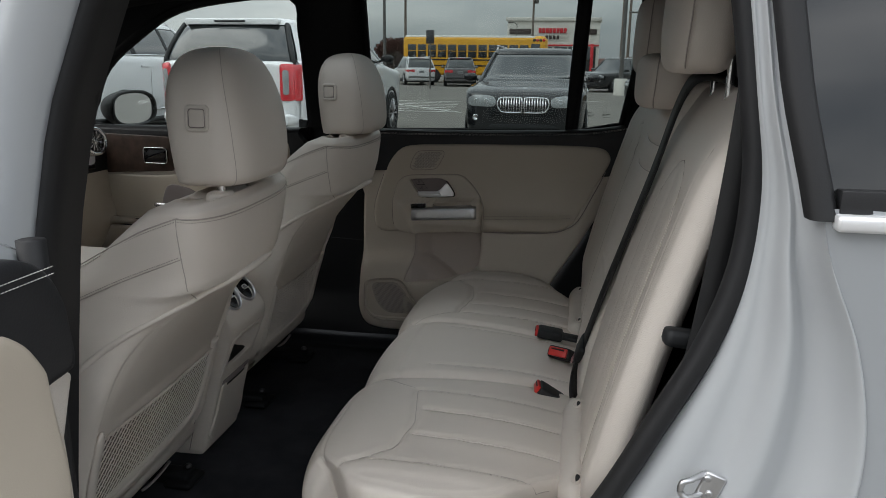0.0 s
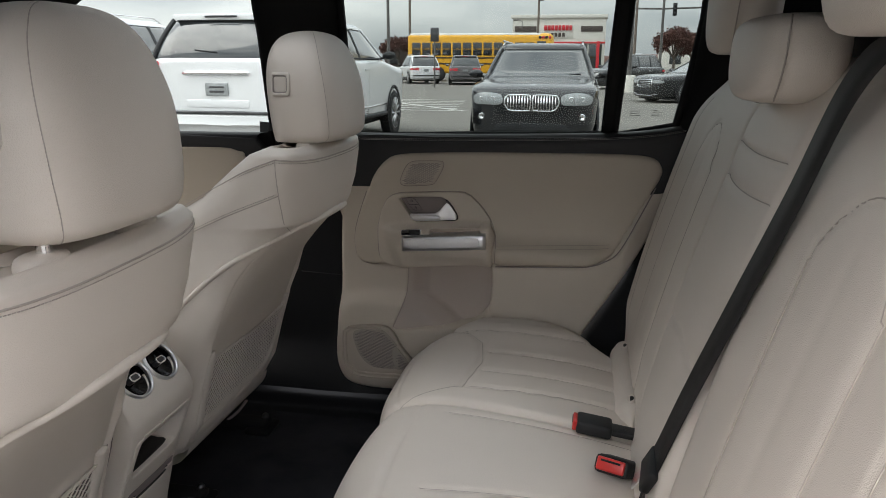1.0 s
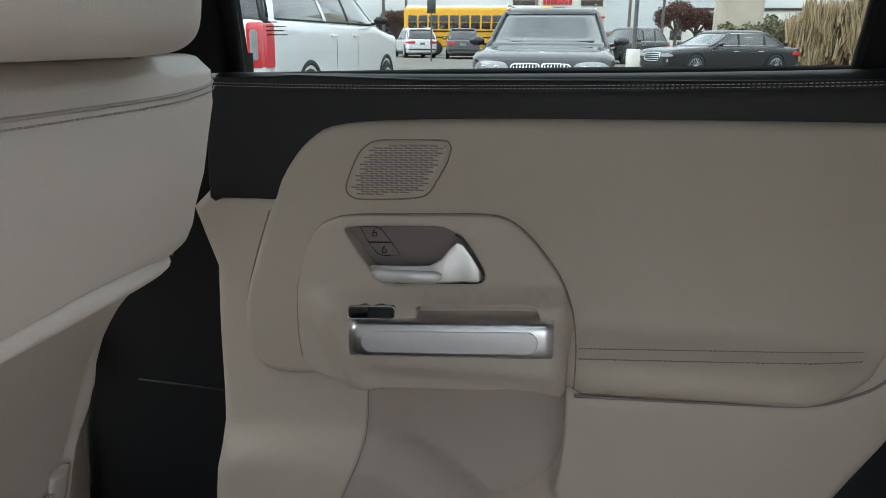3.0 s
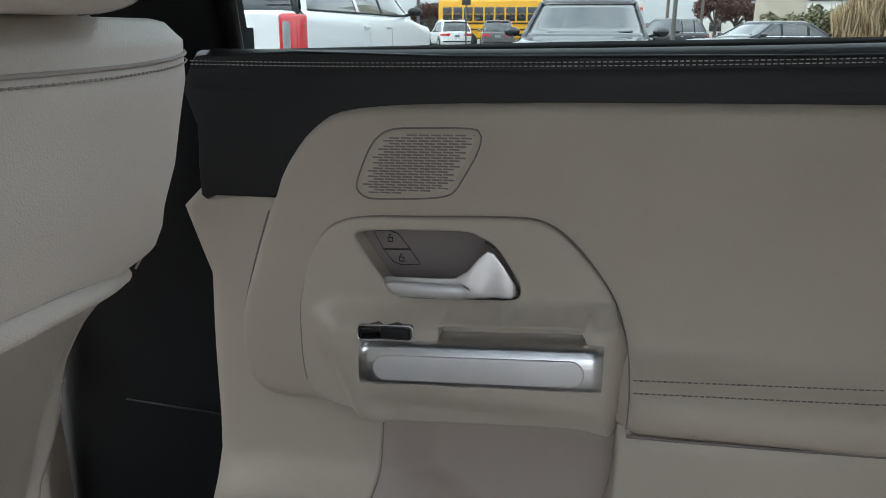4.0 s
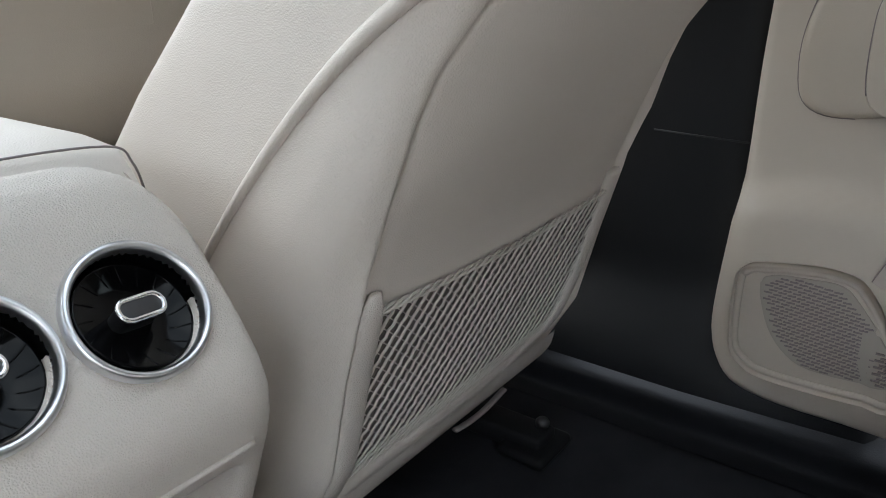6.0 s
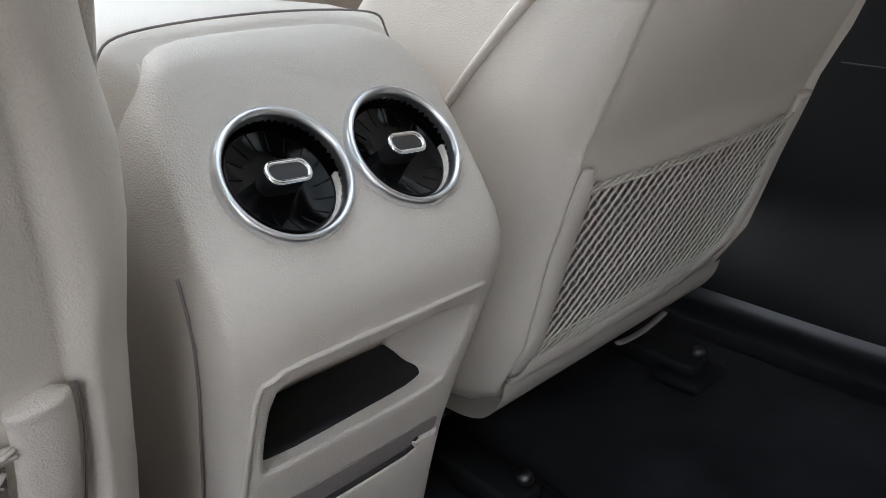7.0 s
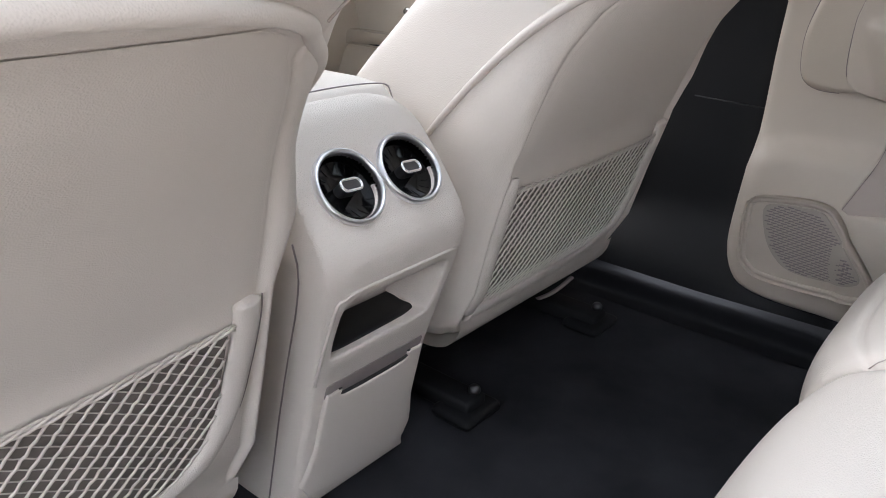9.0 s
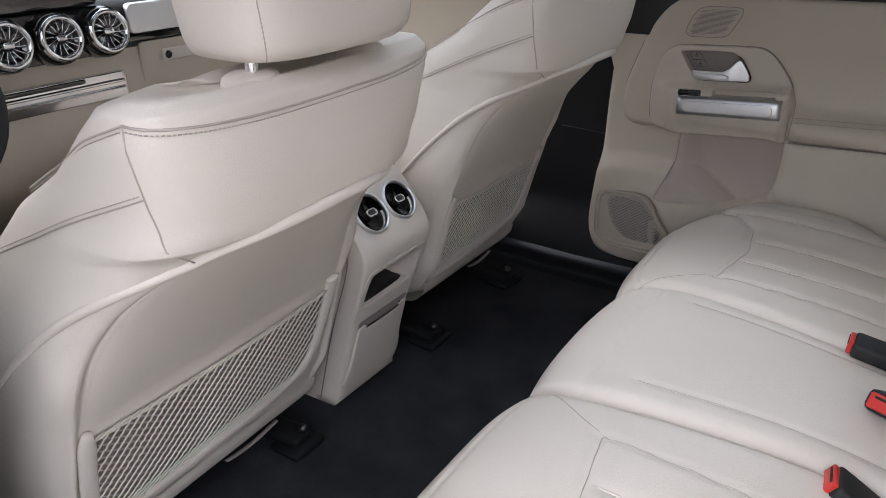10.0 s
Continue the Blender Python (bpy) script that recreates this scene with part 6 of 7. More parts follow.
# painted jamb from the seal out to the flank
EDGE = cr([(0.97, 1.60), (0.995, 1.48), (1.015, 1.36), (1.045, 1.258), (1.060, 1.205), (1.097, 1.117), (1.117, 1.02), (1.113, 0.93), (1.08, 0.82), (1.01, 0.70), (0.92, 0.60), (0.82, 0.50), (0.60, 0.40), (0.16, 0.38)], 8)
rows = []
for (x0, z0), (x1, z1) in zip(SEAL, EDGE):
    low = smoothstep(1.28, 1.16, z1)
    prof = cr([(0.10, -0.800), (0.17, -0.826), (0.26, -0.836), (0.36, -0.838), (0.45, -0.842 - 0.004 * low), (0.53, -0.852 - 0.010 * low), (0.60, -0.858 - 0.010 * low), (0.67, -0.858 - 0.004 * low), (0.74, -0.858 + 0.002 * low), (0.82, -0.864), (0.90, -0.872 - 0.010 * low), (0.955, -0.882 - 0.018 * low), (0.985, -0.893 - 0.013 * low), (1.0, -0.904)], 4)
    tip = max(0.0, z1 - 1.25) * 0.20
    rows.append([(x0 + (x1 - x0) * u, y + tip * u * u, z0 + (z1 - z0) * u) for u, y in prof])
part("door_jamb", skin(rows), "dimmed_jamb_paint", body, "white painted door jamb with pressed creases")
# flank behind the opening
rows = []
for k in np.linspace(0, 1, 20):
    row = []
    for (x1, z1) in EDGE[24:]:
        x = x1 + (2.4 - x1) * k
        row.append((x, -0.903 - 0.020 * math.sin(min(1, k * 3) * math.pi / 2) - 0.012 * smoothstep(1.25, 0.95, z1) * min(1, k * 8), z1))
    rows.append(row)
part("flank", skin(rows), "dimmed_near_paint", body, "white painted rear quarter panel")
# rear side window with bright strip below
edge_x = lambda z: lerp(z, [1.25, 1.36, 1.48, 1.6], [1.040, 1.012, 0.992, 0.967])
rows = [[(edge_x(z) + u, -0.900 + (z - 1.25) * 0.20 - o, z) for u, o in ((-0.006, -0.012), (-0.004, 0.002), (0.002, 0.007), (0.016, 0.007), (0.021, 0.003), (0.023, -0.012))] for z in np.linspace(1.246, 1.6, 12)]
part("window_strip", skin(rows), "rubber", body, "black rubber strip of the rear side window")
g = part("rear_pane", skin([[(edge_x(z) + 0.015 + (2.2 - edge_x(z)) * k, -0.896 + (z - 1.25) * 0.20, z) for k in np.linspace(0, 1, 10)] for z in np.linspace(1.25, 1.6, 6)]), "privacy_pane", body, "dark privacy glass that mirrors the clouds")
part("chrome_strip", box(1.056, -0.918, 1.238, 2.2, -0.895, 1.254, 0.004), "brushed", body, "satin aluminium window strip")
part("lower_frit", box(1.060, -0.906, 1.254, 2.2, -0.890, 1.276, 0.001), "rubber", body)
# door striker
st = empty("door_striker", "zinc-plated steel door striker on the white jamb", "striker")
mm = pose(0.966, -0.852, 0.925, 0, 0, 0) @ Matrix.Diagonal((0.72, 0.72, 0.72, 1))
part("plate", join(None, box(-0.005, -0.008, -0.022, 0.030, 0.0, 0.026, 0.004), mm @ pose(0.012, 0, 0, 0, 20, 0)), "zinc", st)
part("loop", join(None, tube(cr([(0.015, 0, 0.018), (-0.01, -0.022, 0.016), (-0.022, -0.026, 0.012), (-0.024, -0.026, -0.004), (-0.012, -0.024, -0.014), (0.016, 0, -0.016)], 6), 0.0052, 10), mm), "zinc", st)
for dx, dz in ((0.018, 0.014), (0.022, -0.012)):
    part("screw", join(None, lathe([(0, 0.004), (0.003, 0.004), (0.0055, 0.003), (0.006, 0)], 12), mm @ pose(dx, -0.008, dz, 90, 0, 0)), "zinc", st)
# centre pillar, left
rows = []
for z in np.linspace(0.40, 1.60, 24):
    lean = max(0, z - 1.15) * 0.12
    xs = lerp(z, [0.4, 0.74, 0.99, 1.16, 1.317, 1.46, 1.6], [0.05, 0.079, 0.111, 0.135, 0.175, 0.240, 0.305])
    rows.append([(xs - u, y, z) for u, y in ((0.0, -0.745), (-0.004, -0.775), (-0.012, -0.80), (-0.014, -0.82), (-0.010, -0.836), (0.0, -0.838), (0.004, -0.83), (0.012, -0.845), (0.022, -0.86), (0.05, -0.87), (0.075, -0.872), (0.080, -0.86))])
part("pillar_seal", skin([r[:7] for r in rows]), "rubber", body, "black rubber seal of the centre pillar")
part("pillar_paint", skin([r[6:] for r in rows]), "dimmed_jamb_paint", body, "white painted centre pillar")
# black inner cover beside the rear seat
rows = []
for x, z in SEAL[:80]:
    xb = max(x + 0.07, back_x(z) + 0.05)
    rows.append([(x + 0.002, -0.790, z), (x + 0.02, -0.750, z), (x + 0.03, -0.715, z), (min(x + 0.05, xb), -0.69, z), (xb, -0.675, z), (xb + 0.01, -0.60, z), (xb + 0.015, -0.30, z), (xb + 0.015, 0.10, z)])
part("inner_cover", skin(rows), "black_trim", body, "black plastic wall lining")
rows = []
for z in np.linspace(0.42, 1.60, 12):
    xs = lerp(z, [0.4, 0.74, 0.99, 1.16, 1.317, 1.46, 1.6], [0.05, 0.079, 0.111, 0.135, 0.175, 0.240, 0.305])
    rows.append([(xs, -0.79, z), (xs - 0.002, -0.75, z), (xs - 0.08, -0.738, z), (xs - 0.28, -0.74, z), (xs - 0.30, -0.80, z)])
part("pillar_cover", skin(rows), "black_trim", body)

# open rear door, swung forwards from the centre pillar
od = empty("door_2", "open rear car door with black leather top and cream panel", "door", kind="structure")
OD = Matrix.Translation((0.222, -0.935, 0)) @ Matrix.Rotation(radians(-90), 4, "Z")


def od_part(name, bm, mat, label="", parent=None):
    bmesh.ops.transform(bm, matrix=OD, verts=bm.verts)
    return part(name, bm, mat, parent or od, label)


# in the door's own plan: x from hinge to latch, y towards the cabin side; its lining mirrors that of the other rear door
od_part("door_shell", box(-0.01, -0.16, 0.42, 0.95, -0.012, 1.19, 0.03), "dimmed_near_paint", "white painted door shell")
od_part("edge_seal", tube([(0.004, -0.006, z) for z in np.linspace(0.45, 1.19, 12)], 0.016, 8), "rubber", "black rubber edge seal")
od_part("lower_panel", plate(cr(base_o, 3, True), -0.03, 0.0, 0.012, lambda a, b, d: (a - 0.098, d + 0.012 + base_bulge(a, b), b)), "plastic", "cream plastic lower door panel")
od_part("belt_trim", plate(cr([(0.092, 1.040), (0.092, 1.085), (0.098, 1.122), (0.118, 1.158), (0.150, 1.180), (0.20, 1.188), (0.35, 1.190), (0.65, 1.19), (0.85, 1.19), (0.97, 1.19), (0.985, 1.16), (0.965, 1.08), (0.938, 1.045), (0.70, 1.02), (0.3, 1.02), (0.13, 1.03)], 3, True), -0.03, 0.018, 0.014, lambda a, b, d: (a - 0.098, d + 0.012, b)), "black_leather", "black leather upper door trim")
od_part("padded_panel", plate(pan_o, -0.01, 0.026, 0.010, lambda a, b, d: (a - lerp(b, [0.90, 1.05], [0.104, 0.142]), d + 0.012 + pan_bulge(a, b), b), step=0.02), "panel", "smooth cream leather door panel")
od_part("speaker", plate(spk_o, 0.0, 0.028, 0.003, lambda a, b, d: (a - 0.142, d + 0.012 + pan_bulge(a, b), b)), "grille", "perforated cream speaker")
b = bmesh.new()
for dz in (0.0, -0.008):
    stitches([(a, 0.031, 1.166 + dz) for a in np.linspace(0.02, 0.8, 60)], 0.0052, 0.0036, 0.0006, bm=b)
od_part("stitching", b, "white_stitch", "double pale seam stitching")
od_part("window_frame", tube(cr([(0.36, -0.06, 1.15), (0.24, -0.04, 1.32), (0.12, -0.01, 1.46), (0.09, 0.01, 1.56), (0.5, 0.03, 1.60), (0.84, 0.02, 1.55), (0.88, -0.06, 1.19)], 8), 0.028, 8), "black_trim", "black door window frame")

# closed front door on the left, out of view: added to block light there
ld = empty("door_4", "unseen driver door added to block light, with cream lining and black window surround", "door", kind="structure")
lw = lambda a, b, d: (a, -YG + max(0.0, b - 1.17) * 0.22 + d, b)
part("window_surround", plate([(-1.25, 1.10), (-0.03, 1.10), (0.10, 1.60), (-0.60, 1.62), (-1.25, 1.62)], -0.03, 0.012, 0.004, lw, step=0.1, holes=[(win_hole, 0.03)]), "black_trim", ld)
part("lining", plate(cr([(-1.2, 1.12), (-1.2, 0.5), (-0.6, 0.47), (-0.10, 0.48), (-0.07, 0.52), (-0.07, 0.9), (-0.07, 1.12)], 2, True), -0.05, 0.03, 0.01, lambda a, b, d: (a, -0.78 + d, b)), "panel", ld)
g = part("pane", plate(win_hole, -0.004, 0.0, 0.001, lw, step=0.2), "glass", ld)
g.visible_shadow = False


# long low building on this side, seen in the outside mirror
sr = empty("showroom", "long pale building with a dark flat roof edge", "building")
part("wall", box(-30, -40, 0, 40, -28, 4.0, 0.05), "stucco", sr)
part("roof_edge", box(-30.6, -40, 4.0, 40.6, -26.5, 4.9, 0.05), "brown", sr)
for k in range(9):
    part("shutter", box(-27 + 7.4 * k, -28.08, 0.0, -23 + 7.4 * k, -27.95, 3.2, 0.02), "stucco", sr)
    part("door", box(-22 + 7.4 * k, -28.08, 0.0, -21 + 7.4 * k, -27.95, 2.1, 0.02), "brown", sr)

# ---- outside: parking lot ----
from mathutils.bvhtree import BVHTree


def vehicle(label, category, paint, L=4.7, W=1.9, H=1.68, hood=0.98, belt=1.05, wind=(0.95, 0.25), rear=(-1.75, -2.15), face="suv", tail="block", wheel_r=0.36, axles=(1.45, -1.42), low=0.24, group="parked cars", rails=True, paper=False):
    """A parked car, nose along +x, standing on z = 0. wind: foot and head of the windscreen; rear: head and foot of the rear glass."""
    c = empty("parked_car", label, category, group)
    h, w = L / 2, W / 2
    sedan = tail == "sedan"
    end = belt - 0.05 if sedan else belt
    st = [  # x, underside, shoulder height, half width, deck height
        (h, low + 0.16, hood - 0.25, w * 0.56, hood - 0.21),
        (h - 0.02, low + 0.06, hood - 0.19, w * 0.70, hood - 0.14),
        (h - 0.07, low + 0.02, hood - 0.13, w * 0.82, hood - 0.075),
        (h - 0.18, low, hood - 0.08, w * 0.92, hood - 0.02),
        (h - 0.40, low, hood - 0.05, w * 0.98, hood + 0.02),
        (h - 0.80, low, hood - 0.03, w, hood + 0.05),
        (wind[0], low, belt - 0.04, w, hood + 0.085),
        (wind[0] - 0.25, low, belt - 0.035, w, belt + 0.02),
        (0.0, low, belt - 0.03, w, belt + 0.03),
        (rear[0] + 0.3, low, belt - 0.01, w, belt + 0.05),
        (rear[1] + 0.12, low + 0.02, end - 0.01, w * 0.985, end + 0.05),
        (-h + 0.22, low + 0.05, end - 0.02, w * 0.965, end + 0.04),
        (-h + 0.07, low + 0.08, end - 0.04, w * 0.92, end + 0.02),
        (-h + 0.01, low + 0.12, end - 0.06, w * 0.84, end - 0.01),
        (-h, low + 0.20, end - 0.12, w * 0.70, end - 0.05),
    ]
    half = lambda zl, zs, hw, zt: [(0, zl), (hw * 0.80, zl), (hw * 0.95, zl + 0.06), (hw * 0.985, zl + (zs - zl) * 0.35), (hw * 0.99, zl + (zs - zl) * 0.62), (hw, zs - 0.10), (hw * 0.992, zs - 0.02), (hw * 0.955, zs + (zt - zs) * 0.45), (hw * 0.84, zt - 0.012), (hw * 0.5, zt - 0.003), (0, zt)]
    rows = []
    for x, zl, zs, hw, zt in cr(st, 5):
        hp = half(zl, zs, hw, zt)
        rows.append([(x, y, z) for y, z in hp] + [(x, -y, z) for y, z in hp[-2:0:-1]])
    bm = skin(rows, around=True, cap=True)
    bmesh.ops.triangulate(bm, faces=[f for f in bm.faces if len(f.verts) > 4])
    tree_b = BVHTree.FromBMesh(bm)
    part("body", bm, paint, c, angle=60)

    def front(a, b_, d):
        hit = tree_b.ray_cast(Vector((9, a, b_)), Vector((-1, 0, 0)))[0]
        return ((hit.x if hit and hit.x > 0.3 * h else h - 0.4) + d, a, b_)

    def back(a, b_, d):
        hit = tree_b.ray_cast(Vector((-9, a, b_)), Vector((1, 0, 0)))[0]
        return ((hit.x if hit and hit.x < -0.3 * h else -h + 0.2) - d, a, b_)

    def flank(side):
        def f(a, b_, d):
            hit = tree_b.ray_cast(Vector((a, 9 * side, b_)), Vector((0, -side, 0)))[0]
            return (a, side * ((abs(hit.y) if hit else w * 0.9) + d), b_)
        return f
    # glasshouse: rounded layers from the waist to the roof
    zr = H - 0.10

    def layer(z):
        s = min(1.0, max(0.0, (z - belt) / (zr - belt)))
        xf = wind[0] + (wind[1] - wind[0]) * s ** 0.92 + 0.10 * (1 - s) * (z < belt + 0.02)
        xb = rear[1] + (rear[0] - rear[1]) * s ** (1.1 if sedan else 1.6)
        return xf, xb, w * (0.945 - 0.185 * s ** 1.15)

    def ring(z, grow=0.0, inset=0.0):
        xf, xb, hw = layer(z)
        xf, xb, hw = xf + grow - inset * 1.6, xb - grow + inset * 1.6, hw + grow - inset
        bow = 0.10
        pts_ = [(xf + bow * (1 - (y / hw) ** 2) - bow * 0.75, y) for y in np.linspace(-hw * 0.80, hw * 0.80, 9)]
        pts_ += [(xf - 0.12, hw * 0.965)] + [(x, hw * (1 - 0.03 * abs((x - (xf + xb) / 2) / (xf - xb)) ** 2)) for x in np.linspace(xf - 0.24, xb + 0.20, 9)] + [(xb + 0.08, hw * 0.955)]
        pts_ += [(xb - 0.06 * (1 - (y / hw) ** 2) + 0.03, y) for y in np.linspace(hw * 0.84, -hw * 0.84, 9)]
        pts_ += [(xb + 0.08, -hw * 0.955)] + [(x, -hw * (1 - 0.03 * abs((x - (xf + xb) / 2) / (xf - xb)) ** 2)) for x in np.linspace(xb + 0.20, xf - 0.24, 9)] + [(xf - 0.12, -hw * 0.965)]
        return [(x, y, z) for x, y in pts_]
    levels = list(np.linspace(belt - 0.06, zr, 9))
    part("glasshouse", skin([ring(z) for z in levels], around=True, cap=True), "dark_glass", c, "dark window glass")
    top = [ring(zr - 0.01, 0.006), ring(zr + 0.02, 0.006)]
    for dz, ins in ((0.05, 0.02), (0.075, 0.06), (0.088, 0.13), (0.096, 0.26), (0.10, 0.42)):
        top.append([(x, y, zr + dz) for x, y, z in ring(zr, 0, ins)])
    part("roof", skin(top, around=True, cap=True), paint, c, angle=60)

    def column(side, xa, xb_, mat, name, lean=(0, 0)):
        """A pillar on the glasshouse's flank, from xa to xb_ at the waist, its head shifted by lean."""
        g = []
        for z in levels:
            s = max(0.0, (z - belt) / (zr - belt))
            g.append([])
            xf, xb, hw = layer(z)
            for k in np.linspace(0, 1, 4):
                x = (xa + lean[0] * s) * (1 - k) + (xb_ + lean[1] * s) * k
                g[-1].append((x, side * (hw * (1 - 0.03 * abs((x - (xf + xb) / 2) / (xf - xb)) ** 2) + 0.006 + 0.02 * (x < xb + 0.10) * -1), z))
        return part(name, skin(g), mat, c)
    dx = (rear[0] - rear[1])
    span = wind[0] - rear[1]
    for side in (1, -1):
        # front pillars follow the windscreen's edge, rear pillars the tail's
        part("front_pillar", tube([(layer(z)[0] - 0.10, side * (layer(z)[2] * 0.962), z) for z in levels], 0.032, 6), paint, c)
        part("rear_pillar", tube([(layer(z)[1] + 0.07, side * (layer(z)[2] * 0.955), z) for z in levels], 0.034 if not sedan else 0.05, 6), paint if tail == "block" or sedan else "black_plastic", c)
        if sedan:
            column(side, rear[1] + 0.10, rear[1] + 0.42, paint, "quarter_panel", (dx * 0.95, dx * 0.82))
        else:
            column(side, rear[1] + 0.10, rear[1] + (0.24 if tail != "block" else 0.30), paint, "quarter_panel", (dx, dx + 0.10))
        column(side, 0.02, -0.06, "black_plastic", "centre_pillar", (-0.06, -0.06))
        column(side, -0.98, -1.10, paint if tail == "tall" else "black_plastic", "door_pillar", (-0.10, -0.06))
        part("waist_strip", tube([(x, side * (layer(belt)[2] + 0.012), belt + 0.022) for x in np.linspace(wind[0] - 0.35, rear[1] + 0.25, 12)], 0.011, 5), "black_plastic" if paint == "white_paint" and tail != "bar" else "chrome", c)
        if paint != "white_paint":
            part("window_trim", tube([(x, side * (layer(zr)[2] + 0.010), zr - 0.015) for x in np.linspace(wind[1] - 0.12, rear[0] + 0.18, 10)], 0.009, 5), "chrome", c)
        fl = flank(side)
        part("sill_strip", tube([fl(x, low + 0.10, 0.005) for x in np.linspace(axles[0] - wheel_r * 1.15, axles[1] + wheel_r * 1.15, 8)], 0.045, 6, flat=1), "black_plastic" if not sedan else "chrome", c)
        if tail in ("tall", "bar"):
            part("door_moulding", tube([fl(x, low + 0.26, 0.004) for x in np.linspace(axles[0] - wheel_r * 1.2, axles[1] + wheel_r * 1.2, 8)], 0.016, 5), "chrome", c)
        mir = part("door_mirror", join(None, lathe([(0.0, -0.09), (0.06, -0.08), (0.085, -0.03), (0.085, 0.05), (0.05, 0.07), (0, 0.075)], 14), Matrix.Translation((wind[0] - 0.34, side * (w + 0.11), belt + 0.08)) @ Matrix.Rotation(radians(90), 4, "Y") @ Matrix.Diagonal((0.80, 1.30, 1, 1))), paint if paint != "white_paint" else "black_plastic", c)
        part("mirror_arm", tube([(wind[0] - 0.34, side * (w - 0.06), belt + 0.02), (wind[0] - 0.34, side * (w + 0.06), belt + 0.05)], 0.022, 6), "black_plastic", mir)
        for xh in (0.12, -0.88):
            part("door_handle", plate(round_box(xh - 0.11, belt - 0.175, xh + 0.11, belt - 0.135, 0.015), 0, 0.028, 0.01, fl), "chrome" if paint == "black_paint" else paint, c)
            part("door_gap", tube([fl(xh + 0.17, z, -0.001) for z in np.linspace(low + 0.16, belt - 0.06, 6)], 0.005, 4), "black_plastic", c)
        for ax in axles:
            m_ = Matrix.Translation((ax, side * (w - 0.10), wheel_r)) @ Matrix.Rotation(radians(-90 * side), 4, "X")
            part("arch", join(None, lathe([(wheel_r * 1.17, 0.085), (wheel_r * 1.19, 0.100), (wheel_r * 1.10, 0.106), (wheel_r * 1.03, 0.098), (wheel_r * 1.03, -0.05), (0, -0.05)], 36), Matrix.Translation((0, 0, 0.03)) @ m_), "black_plastic" if paint != "white_paint" or tail == "block" else "tyre", c)
            wh = part("wheel", join(None, lathe([(wheel_r * 0.66, 0.09), (wheel_r * 0.70, 0.118), (wheel_r * 0.90, 0.122), (wheel_r, 0.09), (wheel_r, -0.08), (wheel_r * 0.7, -0.1)], 36), m_), "tyre", c)
            part("rim", join(None, lathe([(wheel_r * 0.70, 0.116), (wheel_r * 0.66, 0.120), (wheel_r * 0.62, 0.10), (wheel_r * 0.58, 0.02), (0, 0.02)], 30), m_), "tyre", wh)
            sp = bmesh.new()
            ns = 16 if sedan else 12 if tail == "tall" else 10
            for k in range(ns):
                a = k * 2 * math.pi / ns
                tube([(0.04 * math.cos(a), 0.04 * math.sin(a), 0.112), (wheel_r * 0.68 * math.cos(a), wheel_r * 0.68 * math.sin(a), 0.116)], wheel_r * (0.028 if sedan else 0.045), 5, bm=sp)
            lathe([(0.0, 0.124), (0.05, 0.121), (0.06, 0.105)], 14, bm=sp)
            lathe([(wheel_r * 0.64, 0.108), (wheel_r * 0.67, 0.122), (wheel_r * 0.71, 0.118)], 30, bm=sp)
            part("spokes", join(None, sp, m_), "rim", wh)
    if paper:
        z0 = belt + 0.10
        part("window_sticker", join(None, box(-0.62, -0.003, 0, -0.32, 0.003, 0.20, 0)), "line", c, "white paper sheet in the rear window").matrix_basis = Matrix.Translation((0, layer(z0 + 0.1)[2] + 0.012, z0)) @ Matrix.Rotation(radians(16), 4, "X")
        part("window_sticker", join(None, box(-0.62, -0.003, 0, -0.32, 0.003, 0.20, 0)), "line", c, "white paper sheet in the rear window").matrix_basis = Matrix.Translation((0, -layer(z0 + 0.1)[2] - 0.012, z0)) @ Matrix.Rotation(radians(-16), 4, "X")
    if rails and not sedan:
        for side in (1, -1):
            y = side * w * 0.70
            part("roof_rail", tube(cr([(rear[0] + 0.10, y, zr + 0.06), (rear[0] + 0.25, y, H + 0.015), (0, y, H + 0.03), (wind[1] - 0.30, y, H + 0.01), (wind[1] - 0.15, y, zr + 0.06)], 5), 0.014, 6), "chrome" if paint != "grey_paint" else "black_plastic", c)
    if not sedan:
        part("roof_spoiler", plate(round_box(-w * 0.66, zr - 0.01, w * 0.66, zr + 0.07, 0.03), -0.16, 0.0, 0.012, lambda a, b_, d: (rear[0] - 0.10 - d + 0.08 * (a / w) ** 2, a, b_), step=0.12), paint, c)
        part("brake_lamp", box(rear[0] - 0.108, -0.22, zr + 0.02, rear[0] - 0.09, 0.22, zr + 0.045, 0.004), "red_lamp" if tail == "block" else "black_plastic", c)
        part("rear_wiper", tube([(rear[1] - 0.02, 0.0, belt + 0.08), (rear[1] - 0.02 + 0.06 * dx, 0.30, belt + 0.11)], 0.010, 5), "black_plastic", c)
    for k in (0.12, -0.42):
        part("wiper", tube([(layer(belt + 0.10)[0] + 0.035, k * w * 1.3, belt + 0.07), (layer(belt + 0.12)[0] + 0.04, (k + 0.62) * w * 0.95, belt + 0.085)], 0.009, 5), "black_plastic", c)
    # front end
    zh = hood - 0.19
    for side in (1, -1):
        slim = 0.62 if sedan else 1.0
        inner_y = 0.46 if face == "twin" else 0.44
        o = cr([(inner_y, -0.075 * slim), (0.70, -0.085 * slim), (0.88, -0.07 * slim), (0.90, 0.03 * slim), (0.74, 0.085 * slim), (inner_y + 0.01, 0.055 * slim)], 4, True) * [w, 1]
        f = lambda a, b_, d: front(side * a, zh + b_, d)
        hl = part("headlight", plate(o, -0.03, 0.012, 0.006, f, step=0.05), "lamp", c)
